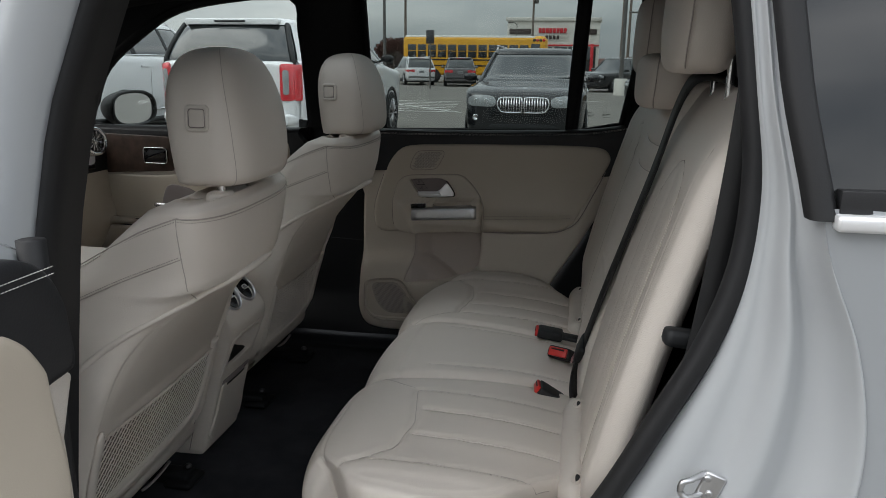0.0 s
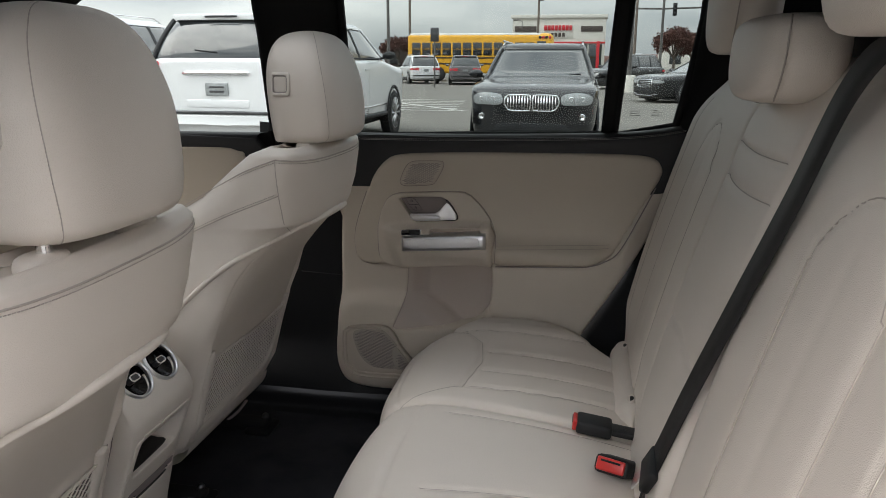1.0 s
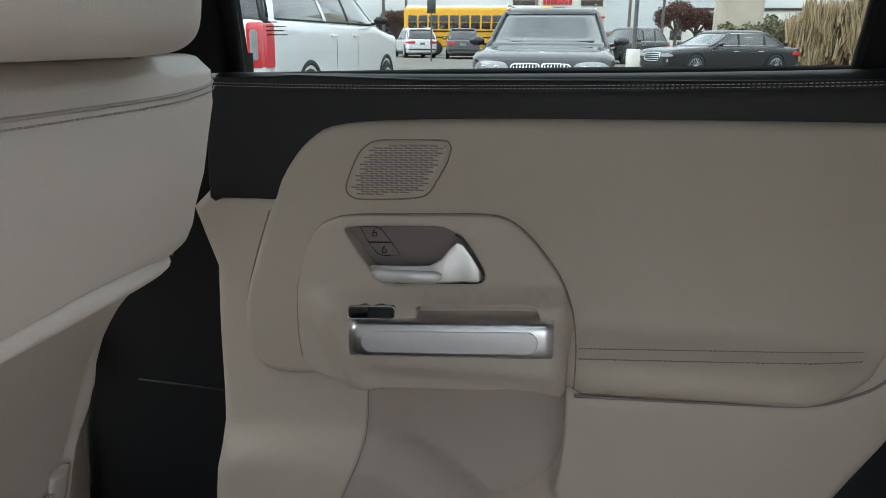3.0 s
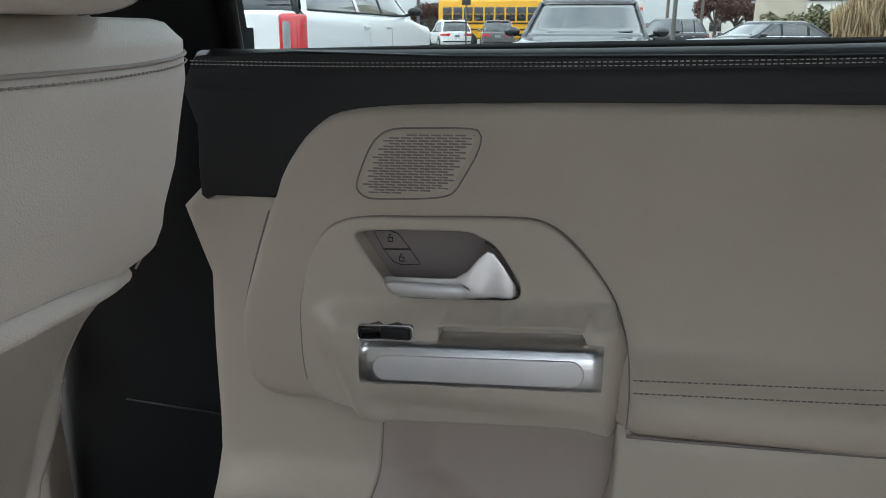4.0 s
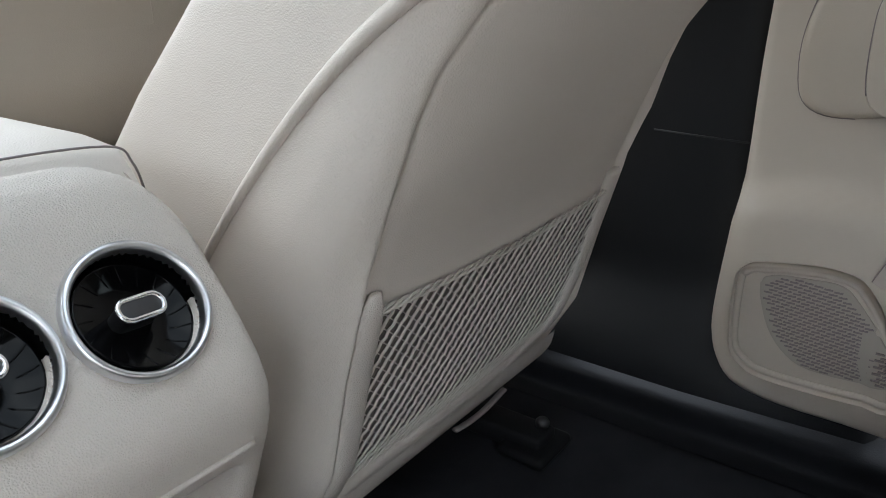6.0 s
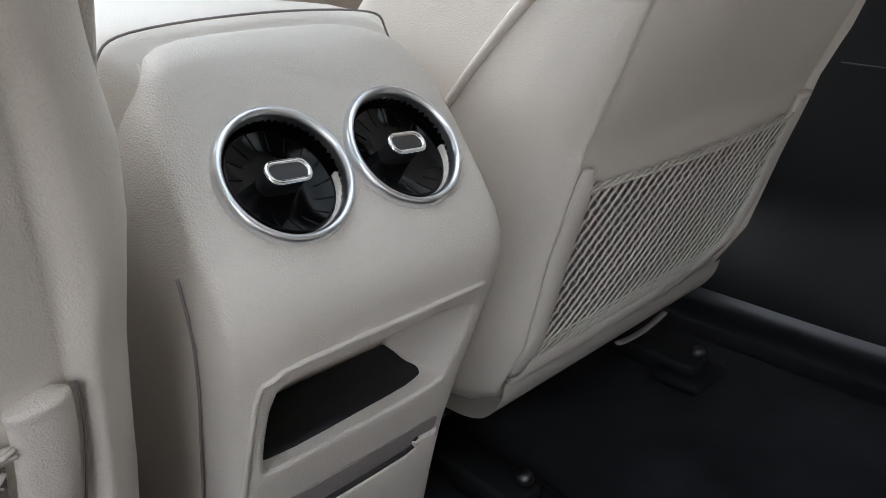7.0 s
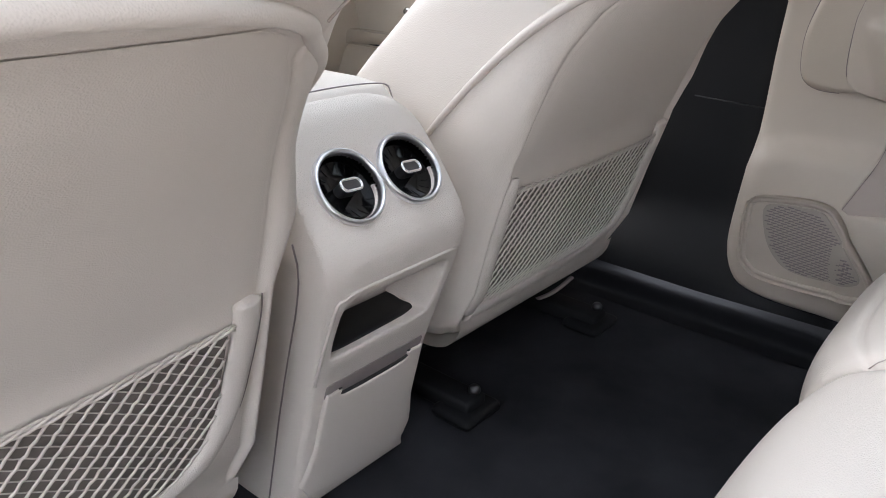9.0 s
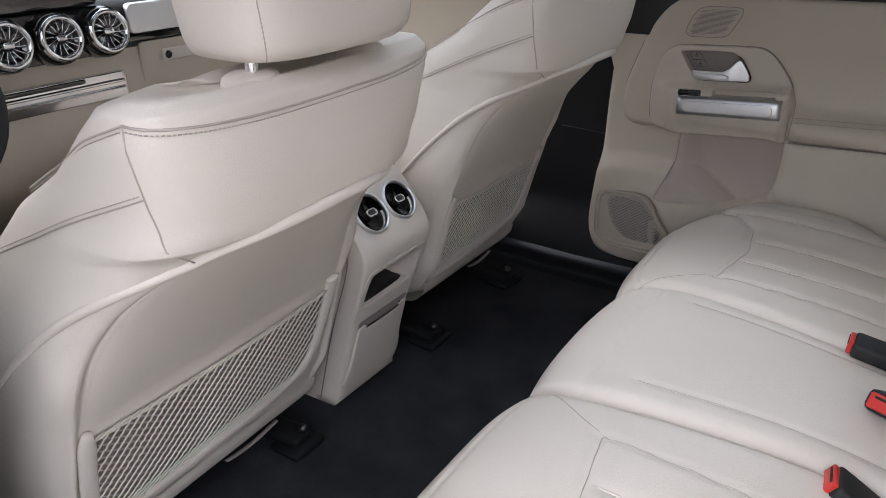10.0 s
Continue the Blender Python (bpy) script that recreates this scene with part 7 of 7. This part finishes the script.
        for q in (inner_y + 0.13, inner_y + 0.30):
            p0 = front(side * q * w, zh, 0.012)
            part("lamp_ring", join(None, lathe([(0.020, 0.0), (0.026, 0.006), (0.034, 0.0)], 18), Matrix.Translation(p0) @ Matrix.Rotation(radians(90), 4, "Y")), "chrome", hl)
        p0 = front(side * w * 0.76, low + 0.35, 0.004)
        part("fog_lamp", join(None, lathe([(0.0, 0.0), (0.030, 0.002), (0.036, 0.014), (0.048, 0.0)], 20), Matrix.Translation(p0) @ Matrix.Rotation(radians(90 - 18 * 0), 4, "Y")), "chrome", c)
    if face == "twin":
        for side in (1, -1):
            o = cr([(0.022, -0.085), (0.06, -0.115), (0.28, -0.115), (0.35, -0.08), (0.385, 0.0), (0.36, 0.08), (0.29, 0.10), (0.06, 0.10), (0.02, 0.07)], 4, True)
            f = lambda a, b_, d: front(side * a, zh - 0.05 + b_, d)
            gr = part("grille", plate(o, -0.03, 0.006, 0.004, f, step=0.06), "black_plastic", c)
            part("grille_frame", tube([f(a, b_, 0.010) for a, b_ in o], 0.012, 6, closed=True, up=(1, 0, 0)), "bright_chrome", gr)
            for k in range(8):
                y = 0.055 + k * 0.040
                part("grille_bar", tube([f(y, -0.11 + 0.03 * (k > 6), 0.012), f(y, 0.0, 0.016), f(y, 0.092 - 0.02 * (k > 6), 0.012)], 0.010, 5), "bright_chrome", gr)
        hit = tree_b.ray_cast(Vector((h - 0.24, 0, 3)), Vector((0, 0, -1)))[0]
        part("badge", join(None, lathe([(0, 0.01), (0.03, 0.008), (0.042, 0.0)], 20), Matrix.Translation(hit) @ Matrix.Rotation(radians(25), 4, "Y")), "lamp", c)
        for side in (1, -1):
            part("bonnet_crease", tube([tree_b.ray_cast(Vector((x, side * (0.30 + 0.20 * k), 3)), Vector((0, 0, -1)))[0] + Vector((0, 0, -0.004)) for k, x in zip(np.linspace(0, 1, 10), np.linspace(h - 0.20, wind[0] + 0.12, 10))], 0.009, 6), paint, c)
    else:
        o = cr([(-0.40, 0.07), (-0.36, -0.13), (0.36, -0.13), (0.40, 0.07), (0.32, 0.10), (-0.32, 0.10)], 4, True) * [w, 1]
        f = lambda a, b_, d: front(a, zh - 0.04 + b_, d)
        gr = part("grille", plate(o, -0.03, 0.006, 0.004, f, step=0.08), "black_plastic", c)
        part("grille_frame", tube([f(a, b_, 0.010) for a, b_ in o], 0.014, 6, closed=True, up=(1, 0, 0)), "bright_chrome", gr)
        for b_ in (-0.08, -0.02, 0.04):
            part("grille_bar", tube([f(a, b_, 0.014) for a in np.linspace(-0.36 * w, 0.36 * w, 7)], 0.012, 5), "bright_chrome", gr)
    part("lower_intake", plate(cr([(-0.50, -0.06), (0.50, -0.06), (0.54, 0.02), (0.40, 0.07), (-0.40, 0.07), (-0.54, 0.02)], 3, True) * [w, 1], -0.03, 0.008, 0.004, lambda a, b_, d: front(a, low + 0.19 + b_, d), step=0.08), "black_plastic", c)
    part("intake_trim", tube([front(a, low + 0.12 - 0.05 * (abs(a) / w < 0.5), 0.012) for a in np.linspace(-0.72 * w, 0.72 * w, 16)], 0.012, 5), "chrome" if sedan or face == "twin" else "black_plastic", c)
    # tail
    for side in (1, -1):
        fl = flank(side)
        if tail == "tall":
            tl = part("tail_lamp", plate(round_box(w * 0.76, belt - 0.50, w * 0.925, belt - 0.02, 0.04), -0.03, 0.022, 0.012, lambda a, b_, d: back(side * a, b_, d), step=0.06), "red_lamp", c, "tall red and clear tail lamp")
            part("clear_insert", plate(round_box(w * 0.80, belt - 0.42, w * 0.875, belt - 0.10, 0.03), 0, 0.028, 0.006, lambda a, b_, d: back(side * a, b_, d), step=0.06), "lamp", tl)
            part("side_lens", plate(round_box(-h + 0.075, belt - 0.50, -h + 0.20, belt - 0.03, 0.03), -0.02, 0.014, 0.008, fl, step=0.06), "red_lamp", tl)
        elif tail == "bar":
            tl = part("tail_lamp", plate(round_box(w * 0.25, belt - 0.35, w * 0.86, belt - 0.10, 0.02), -0.03, 0.016, 0.008, lambda a, b_, d: back(side * a, b_, d), step=0.06), "red_lamp", c, "wide red tail lamp")
            part("clear_insert", plate(round_box(w * 0.30, belt - 0.28, w * 0.82, belt - 0.17, 0.02), 0, 0.022, 0.004, lambda a, b_, d: back(side * a, b_, d), step=0.06), "lamp", tl)
            part("side_lens", plate([(-h + 0.07, belt - 0.35), (-h + 0.62, belt - 0.35), (-h + 0.74, belt - 0.22), (-h + 0.72, belt - 0.10), (-h + 0.07, belt - 0.10)], -0.02, 0.012, 0.006, fl, step=0.06), "red_lamp", tl)
        else:
            tl = part("tail_lamp", plate(round_box(w * 0.46, end - 0.24, w * 0.93, end - 0.08, 0.04), -0.03, 0.014, 0.008, lambda a, b_, d: back(side * a, b_, d), step=0.06), "red_lamp", c)
            part("side_lens", plate(round_box(-h + 0.09, end - 0.22, -h + 0.38, end - 0.10, 0.03), -0.02, 0.010, 0.006, fl, step=0.06), "red_lamp", tl)
    zp = belt - 0.30
    if tail in ("tall", "bar"):
        part("tail_bar", tube([back(a, belt - 0.17, 0.012) for a in np.linspace(-w * 0.44, w * 0.44, 7)], 0.030, 8, flat=0.8), "bright_chrome", c)
        part("bumper", plate(round_box(-w * 0.93, low + 0.04, w * 0.93, low + 0.36, 0.08), -0.2, 0.10, 0.04, lambda a, b_, d: back(a, max(b_, low + 0.22), d), step=0.1), paint, c)
        part("bumper_step", plate(round_box(-w * 0.78, low + 0.355, w * 0.78, low + 0.39, 0.015), -0.05, 0.09, 0.01, lambda a, b_, d: back(a, b_, d), step=0.1), "steel", c)
        part("handle_recess", plate(round_box(-w * 0.42, belt - 0.60, w * 0.42, belt - 0.50, 0.03), -0.01, 0.008, 0.006, back, step=0.1), paint, c)
        zp = belt - 0.44
    else:
        part("bumper", plate(round_box(-w * 0.90, low + 0.05, w * 0.90, low + 0.30, 0.08), -0.2, 0.05, 0.03, lambda a, b_, d: back(a, max(b_, low + 0.24), d), step=0.1), "black_plastic" if not sedan else paint, c)
    pl = part("number_plate", plate(round_box(-0.155, zp - 0.01, 0.155, zp + 0.145, 0.01), 0, 0.016, 0.004, back, step=0.1), "lamp", c, "grey number plate with plain bars")
    for k in range(2):
        part("plate_bar", plate(round_box(-0.10, zp + 0.03 + k * 0.055, 0.10, zp + 0.055 + k * 0.055, 0.004), 0, 0.019, 0.001, back, step=0.1), "steel", pl)
    part("underbody", box(-h + 0.3, -w * 0.8, low - 0.06, h - 0.3, w * 0.8, low + 0.05, 0.02), "black_plastic", c)
    return c


def put(c, x, y, deg):
    """Stand a car at (x, y), its nose turned to deg from the +x axis."""
    c.matrix_world = pose(x, y, 0, 0, 0, deg)
    return c


put(vehicle("large white sport utility vehicle with tall red tail lamps", "car", "white_paint", L=6.1, W=2.04, H=1.96, hood=1.24, belt=1.37, wind=(1.5, 0.75), rear=(-2.72, -2.98), tail="tall", wheel_r=0.41, axles=(1.92, -1.78), low=0.34, rails=False), -3.86, 7.7 + 3.05, 90)
put(vehicle("white sport utility vehicle with wide red tail lamp bar", "car", "white_paint", L=5.3, W=2.0, H=2.0, hood=1.22, belt=1.43, wind=(1.2, 0.55), rear=(-2.30, -2.56), tail="bar", wheel_r=0.41, axles=(1.6, -1.5), low=0.32), -7.15, 7.75 + 2.65, 90)
put(vehicle("black sport utility vehicle with twin chrome-framed grilles", "car", "black_paint", L=4.66, W=1.88, H=1.66, hood=1.03, belt=1.08, face="twin", axles=(1.45, -1.36)), -0.03, 9.55 + 2.33, -90)
put(vehicle("white compact sport utility vehicle seen from behind", "car", "white_paint", L=4.6, W=1.9, H=1.72), -9.9, 46.0, 115)
put(vehicle("grey sport utility vehicle with dark glass", "car", "grey_paint", L=4.7, W=1.92, H=1.72), -6.7, 44.8, 100)
put(vehicle("black sport utility vehicle with chrome window strips", "car", "black_paint", L=4.9, W=1.95, H=1.74, paper=True), 2.6, 39.5, -128)
put(vehicle("black luxury sedan with chrome grille", "car", "black_paint", L=5.25, W=1.92, H=1.50, hood=0.90, belt=0.98, wind=(1.15, 0.35), rear=(-1.25, -1.95), face="sedan", tail="sedan", axles=(1.65, -1.55), low=0.18, paper=True), 4.95, 26.9, -150)
put(vehicle("grey sport utility vehicle parked behind the sedan", "car", "grey_paint", L=4.7, W=1.92, H=1.72), 10.4, 46.0, 60)

# painted bays and hatching on the lot
ln = bmesh.new()
for i in range(7):
    box(-6.2 + i * 0.05, 19.6 + i * 0.95, 0.004, -2.9 - i * 0.10, 19.72 + i * 0.95, 0.008, 0, bm=ln)
part("lot_lines", join(None, ln), "line", ground, "worn white parking hatching")
for k in range(5):
    part("bay_line", box(-9.0 + 3.25 * k - 0.05, 7.5, 0.004, -9.0 + 3.25 * k + 0.05, 13.0, 0.008, 0), "line", ground)
part("cross_line", join(None, box(-2.2, -0.06, 0.004, 2.6, 0.06, 0.008, 0), pose(-4.2, 21.6, 0, 0, 0, -52)), "line", ground)
part("far_line", box(1.0, 27.6, 0.004, 12.0, 27.72, 0.008, 0), "line", ground)

# school bus
bus = empty("school_bus", "long yellow school bus with a row of dark windows", "bus")
bx0, bx1, by, bh = -11.8, -1.0, 51.0, 3.25
part("body", box(bx0, by, 0.55, bx1 - 1.3, by + 2.4, bh - 0.12, 0.18, 3), "yellow", bus)
part("roof", box(bx0 + 0.1, by + 0.1, bh - 0.35, bx1 - 1.5, by + 2.3, bh, 0.16, 3), "stucco", bus, "pale bus roof")
part("front_cap", box(bx1 - 1.7, by - 0.01, 0.6, bx1 - 0.7, by + 2.41, bh - 0.02, 0.3, 3), "yellow", bus)
part("bonnet", box(bx1 - 0.9, by + 0.2, 0.5, bx1 + 0.3, by + 2.2, 1.5, 0.2, 3), "yellow", bus)
for i in range(12):
    x = bx0 + 0.35 + i * 0.72
    w_ = part("window", box(x, by - 0.03, 1.75, x + 0.60, by + 0.02, 2.62, 0.03), "dark_glass", bus)
    part("sash", box(x, by - 0.045, 2.16, x + 0.60, by - 0.02, 2.20, 0), "yellow", w_)
part("door", box(bx1 - 1.75, by - 0.03, 0.7, bx1 - 1.15, by + 0.02, 2.7, 0.02), "dark_glass", bus)
for z in (1.55, 1.15):
    part("rub_rail", box(bx0, by - 0.04, z, bx1 - 1.0, by + 0.01, z + 0.09, 0.01), "black_plastic", bus)
for x in (bx0 + 2.2, bx1 - 1.6):
    part("wheel", join(None, lathe([(0.0, 0.1), (0.25, 0.1), (0.48, 0.12), (0.5, 0.0), (0.5, -0.2)], 24), Matrix.Translation((x, by + 0.05, 0.5)) @ Matrix.Rotation(radians(90), 4, "X")), "tyre", bus)
for k in range(4):
    part("warning_lamp", join(None, lathe([(0, 0.04), (0.09, 0.02), (0.1, 0)], 14), Matrix.Translation((bx1 - 1.55 + k * 0.22, by - 0.02, 2.95)) @ Matrix.Rotation(radians(90), 4, "X")), "red_lamp" if k % 2 else "black_plastic", bus)

# tyre shop
shop = empty("shop_building", "cream stucco shop with red sign and dark window bands", "building")
sx0, sx1, sy, sh = -9.4, 2.8, 101.0, 7.0
part("wall", box(sx0, sy, 0, sx1, sy + 14, sh, 0.05), "stucco", shop)
part("parapet", box(sx0 - 0.2, sy - 0.25, sh - 0.1, sx1 + 0.2, sy + 14, sh + 0.35, 0.05), "stucco", shop)
for xa, xb in ((sx0 + 0.3, sx0 + 3.2), (sx1 - 3.2, sx1 - 0.4)):
    part("dark_band", box(xa, sy - 0.12, 5.2, xb, sy + 0.1, 5.9, 0.02), "brown", shop)
sg = part("sign", box(-5.3, sy - 0.1, 4.4, -1.4, sy + 0.05, 6.1, 0.02), "stucco", shop)
for k in range(8):
    part("sign_letter_block", box(-5.2 + k * 0.47, sy - 0.28, 5.35, -4.82 + k * 0.47, sy - 0.1, 6.0, 0.05), "sign_red", sg)
for k in range(4):
    part("sign_letter_block", box(-4.3 + k * 0.5, sy - 0.25, 4.55, -3.95 + k * 0.5, sy - 0.1, 5.05, 0.04), "brown", sg)
for k in range(4):
    part("glazing", box(-5.0 + k * 1.9, sy - 0.1, 0.3, -3.3 + k * 1.9, sy + 0.1, 3.6, 0.02), "dark_glass", shop)
part("red_door_frame", box(1.7, sy - 0.2, 0, 2.1, sy + 0.1, 4.0, 0.02), "sign_red", shop)
part("red_trim", box(-9.3, sy - 0.12, 3.7, sx1, sy + 0.05, 3.9, 0.01), "sign_red", shop)


def far_building(x0, x1, y, h, label, mat="stucco"):
    b = empty("far_building", label, "building", "far buildings")
    part("wall", box(x0, y, 0, x1, y + 12, h, 0.05), mat, b)
    part("roof_edge", box(x0 - 0.3, y - 0.3, h, x1 + 0.3, y + 12, h + 0.4, 0.03), "brown", b)
    for k in range(max(2, int((x1 - x0) / 4))):
        part("window", box(x0 + 1 + k * 4, y - 0.08, 1.0, x0 + 3 + k * 4, y + 0.1, 2.6, 0.02), "dark_glass", b)
    return b


far_building(-34, -22, 125, 4.0, "low brick building far across the road", "brown")
far_building(14, 40, 140, 6.0, "low pale building far across the road")


def pole_light(x, y, h, label, arm=0, base=False, r=0.09):
    p = empty("light_pole", label, "light pole", "poles")
    part("shaft", lathe([(r * 1.3, 0.0), (r * 1.2, 0.3), (r, 2.0), (r * 0.75, h)], 12, Matrix.Translation((x, y, 0))), "pole", p)
    if base:
        part("footing", lathe([(0.30, 0.0), (0.30, 0.72), (0.27, 0.76), (0, 0.76)], 20, Matrix.Translation((x, y, 0))), "stucco", p, "pale concrete footing")
    if arm:
        part("arm", tube(cr([(x, y, h - 0.2), (x + arm * 0.5, y, h + 0.1), (x + arm, y, h + 0.1)], 5), 0.04, 6), "pole", p)
        part("lamp_head", box(x + arm - 0.3, y - 0.15, h + 0.02, x + arm + 0.3, y + 0.15, h + 0.14, 0.03), "pole", p)
    return p


pole_light(2.6, 34.4, 9.0, "dark steel lot light pole on a concrete footing", base=True)
pole_light(-10.5, 41.0, 9.0, "dark steel lot light pole", base=True)
pole_light(-7.6, 95.0, 6.3, "thin street lamp beside the shop", arm=-0.8, r=0.06)


def utility_pole(x, y, h, label):
    p = empty("utility_pole", label, "utility pole", "poles")
    part("shaft", lathe([(0.17, 0), (0.11, h)], 12, Matrix.Translation((x, y, 0))), "wood_pole", p)
    part("cross_arm", box(x - 1.1, y - 0.06, h - 0.7, x + 1.1, y + 0.06, h - 0.55, 0.01), "wood_pole", p)
    part("transformer", lathe([(0, 0), (0.24, 0.02), (0.26, 0.8), (0.2, 0.9), (0, 0.92)], 16, Matrix.Translation((x + 0.35, y - 0.1, h - 2.4))), "pole", p)
    for dx in (-1.0, -0.5, 0.5, 1.0):
        part("insulator", lathe([(0.03, 0), (0.05, 0.08), (0.02, 0.2)], 8, Matrix.Translation((x + dx, y, h - 0.55))), "stucco", p)
    return p


utility_pole(-18.0, 78.0, 10.2, "weathered wooden utility pole with a transformer")
utility_pole(-5.4, 92.0, 10.8, "weathered wooden utility pole behind the lot")
utility_pole(4.6, 78.0, 11.0, "weathered wooden utility pole beside the road")
utility_pole(5.6, 84.0, 11.5, "weathered wooden utility pole beside the road")
cab = empty("power_lines", "thin black power lines between the poles", "power line")
for dz in (-0.5, -1.3):
    for (xa, ya, za), (xb, yb2, zb2) in (((-50, 70, 10), (-18, 78, 10.2)), ((-18, 78, 10.2), (-5.4, 92, 10.8)), ((-5.4, 92, 10.8), (4.6, 78, 11)), ((4.6, 78, 11.0), (45, 75, 11))):
        part("cable", tube([(xa + (xb - xa) * k, ya + (yb2 - ya) * k, za + (zb2 - za) * k + dz - 1.6 * k * (1 - k)) for k in np.linspace(0, 1, 10)], 0.02, 5), "black_plastic", cab)
sgn = empty("road_sign", "grey back of a road sign on a post", "road sign")
part("post", lathe([(0.04, 0), (0.04, 3.0)], 8, Matrix.Translation((-7.2, 38.0, 0))), "pole", sgn)
part("plate", box(-7.42, 37.96, 2.35, -6.98, 37.99, 3.05, 0.01), "steel", sgn)

# traffic signals on a mast arm
tsig = empty("traffic_signal", "traffic lights on a long grey mast arm, showing red", "traffic light")
part("mast", lathe([(0.16, 0), (0.12, 8.2)], 12, Matrix.Translation((8.0, 80.0, 0))), "pole", tsig)
part("arm", tube([(5.2, 80.0, 6.65), (8.0, 80.0, 6.6), (14.0, 80, 6.75), (20.5, 80, 6.95)], 0.09, 8), "pole", tsig)
for x, red in ((9.1, 0), (12.3, 0), (13.7, 1), (16.7, 1)):
    hd_ = part("signal_head", box(x - 0.2, 79.75, 5.9, x + 0.2, 80.0, 7.15, 0.05), "black_plastic", tsig, "dark signal head")
    for k in range(3):
        lp = part("lamp", join(None, lathe([(0, 0.05), (0.10, 0.03), (0.13, 0)], 16), Matrix.Translation((x, 79.74, 6.9 - k * 0.38)) @ Matrix.Rotation(radians(90), 4, "X")), "red_lamp" if (red and k == 0) else "black_plastic", hd_)
part("name_sign", box(15.0, 79.9, 6.5, 16.2, 79.95, 6.85, 0.02), "pole", tsig)

# concrete pier
pier = empty("concrete_pier", "tall beige concrete pier beside the road", "pier")
part("shaft", plate(round_box(-1.9, -1.4, 1.9, 1.4, 0.6), 0, 16.0, 0.05, lambda a, b_, d: (13.3 + a, 70 + b_, d), step=0.8), "pier", pier)


# shrubs, reeds, trees: many small leaves on stems
def foliage(bm, centre, size, n, leaf, rng, upright=False, hollow=0.0):
    for _ in range(n):
        d = rng.normal(size=3)
        d /= np.linalg.norm(d)
        r = rng.uniform(0.15, 1.0) ** 0.5 * (1 + 0.18 * math.sin(d[0] * 7 + d[2] * 5))
        c = np.array(centre) + d * r * np.array(size)
        if c[2] < 0.02:
            c[2] = rng.uniform(0.02, 0.3)
        if upright:
            a = rng.normal(size=3) * 0.16 + [0, 0, 1]
            s = np.cross(a, rng.normal(size=3))
            s *= leaf * 0.06 / np.linalg.norm(s)
            a = a / np.linalg.norm(a) * leaf
            q = [c - s, c + s, c + a + s * 0.3, c + a - s * 0.3]
        else:
            a = rng.normal(size=3)
            a *= leaf / np.linalg.norm(a)
            s = np.cross(a, rng.normal(size=3))
            s *= leaf * 0.5 / np.linalg.norm(s)
            q = [c - a, c - s, c + a, c + s]
        bm.faces.new([bm.verts.new(v) for v in q])


rng = np.random.default_rng(5)
for i, (x, y, s, lab) in enumerate(((6.9, 34.5, (1.5, 1.0, 1.0), "olive"), (8.6, 34.0, (1.5, 1.0, 1.15), "olive"), (10.6, 33.2, (1.6, 1.0, 1.2), "olive"))):
    b = empty("shrub", "olive green shrub at the edge of the lot", "shrub", "shrubs")
    bm = bmesh.new()
    foliage(bm, (x, y, s[2] * 0.9), s, 2600, 0.10, rng)
    part("leaves", bm, "bush", b, smooth=False)
    st_ = bmesh.new()
    for k in range(9):
        a = k * 0.7
        tube([(x, y, 0), (x + 0.5 * s[0] * math.cos(a), y + 0.4 * s[1] * math.sin(a), s[2] * 1.3)], [0.03, 0.012], 5, bm=st_)
    part("stems", st_, "bark", b)
for i, (x, y, s) in enumerate(((9.0, 30.6, (1.0, 0.8, 1.2)), (10.7, 29.8, (1.2, 0.9, 1.7)), (12.4, 29.0, (1.3, 0.9, 1.9)), (14.2, 28.2, (1.3, 0.9, 2.0)), (16.2, 27.4, (1.5, 0.9, 2.0)))):
    b = empty("reed_clump", "tall dry tan reed clump beside the lot", "reeds", "reeds")
    bm = bmesh.new()
    foliage(bm, (x, y, s[2] * 0.75), s, 2600, 0.75, rng, upright=True)
    part("blades", bm, "reed", b, smooth=False)


def tree(x, y, h, r, mat, label):
    t = empty("tree", label, "tree", "trees")
    part("trunk", tube(cr([(x, y, 0), (x + 0.1, y, h * 0.3), (x, y, h * 0.6)], 5), [0.22 * (1 - 0.06 * k) for k in range(11)], 8), "bark", t)
    lb = bmesh.new()
    bm = bmesh.new()
    for k in range(14):
        a, e = k * 2.4, 0.35 + 0.5 * (k % 4) / 3
        tip = (x + r * 0.85 * math.cos(a) * math.cos(e), y + r * 0.85 * math.sin(a) * math.cos(e), h * 0.42 + h * 0.5 * math.sin(e))
        tube(cr([(x, y, h * 0.3 + 0.02 * k), ((x + tip[0]) / 2, (y + tip[1]) / 2, (h * 0.3 + tip[2]) / 2 + 0.2), tip], 4), [0.09 - 0.009 * q for q in range(9)], 5, bm=lb)
        foliage(bm, tip, (r * 0.42, r * 0.42, h * 0.17), 420, 0.17, rng)
    part("limbs", lb, "bark", t)
    part("crown", bm, mat, t, smooth=False)
    return t


tree(10.6, 92.0, 5.6, 2.2, "russet", "bare-twigged russet tree across the road")
tree(13.4, 96.0, 5.0, 2.0, "russet", "russet tree thinning for winter")
tree(-38.0, 118.0, 6.0, 3.0, "russet", "grey-brown leafless tree in the distance")
tree(-30.0, 120.0, 5.5, 2.6, "russet", "grey-brown leafless tree in the distance")
# far rise closing the horizon
rows = []
for k in np.linspace(-1, 1, 60):
    x = 380 * k
    hgt = 3.2 + 1.5 * math.sin(k * 9) + 0.8 * math.sin(k * 31)
    rows.append([(x, 330, -0.5), (x, 332, hgt * 0.7), (x, 345, hgt), (x, 380, 0)])
tagged(part("backdrop", skin(rows), "russet"), "low line of far leafless woods", "woods", kind="structure")
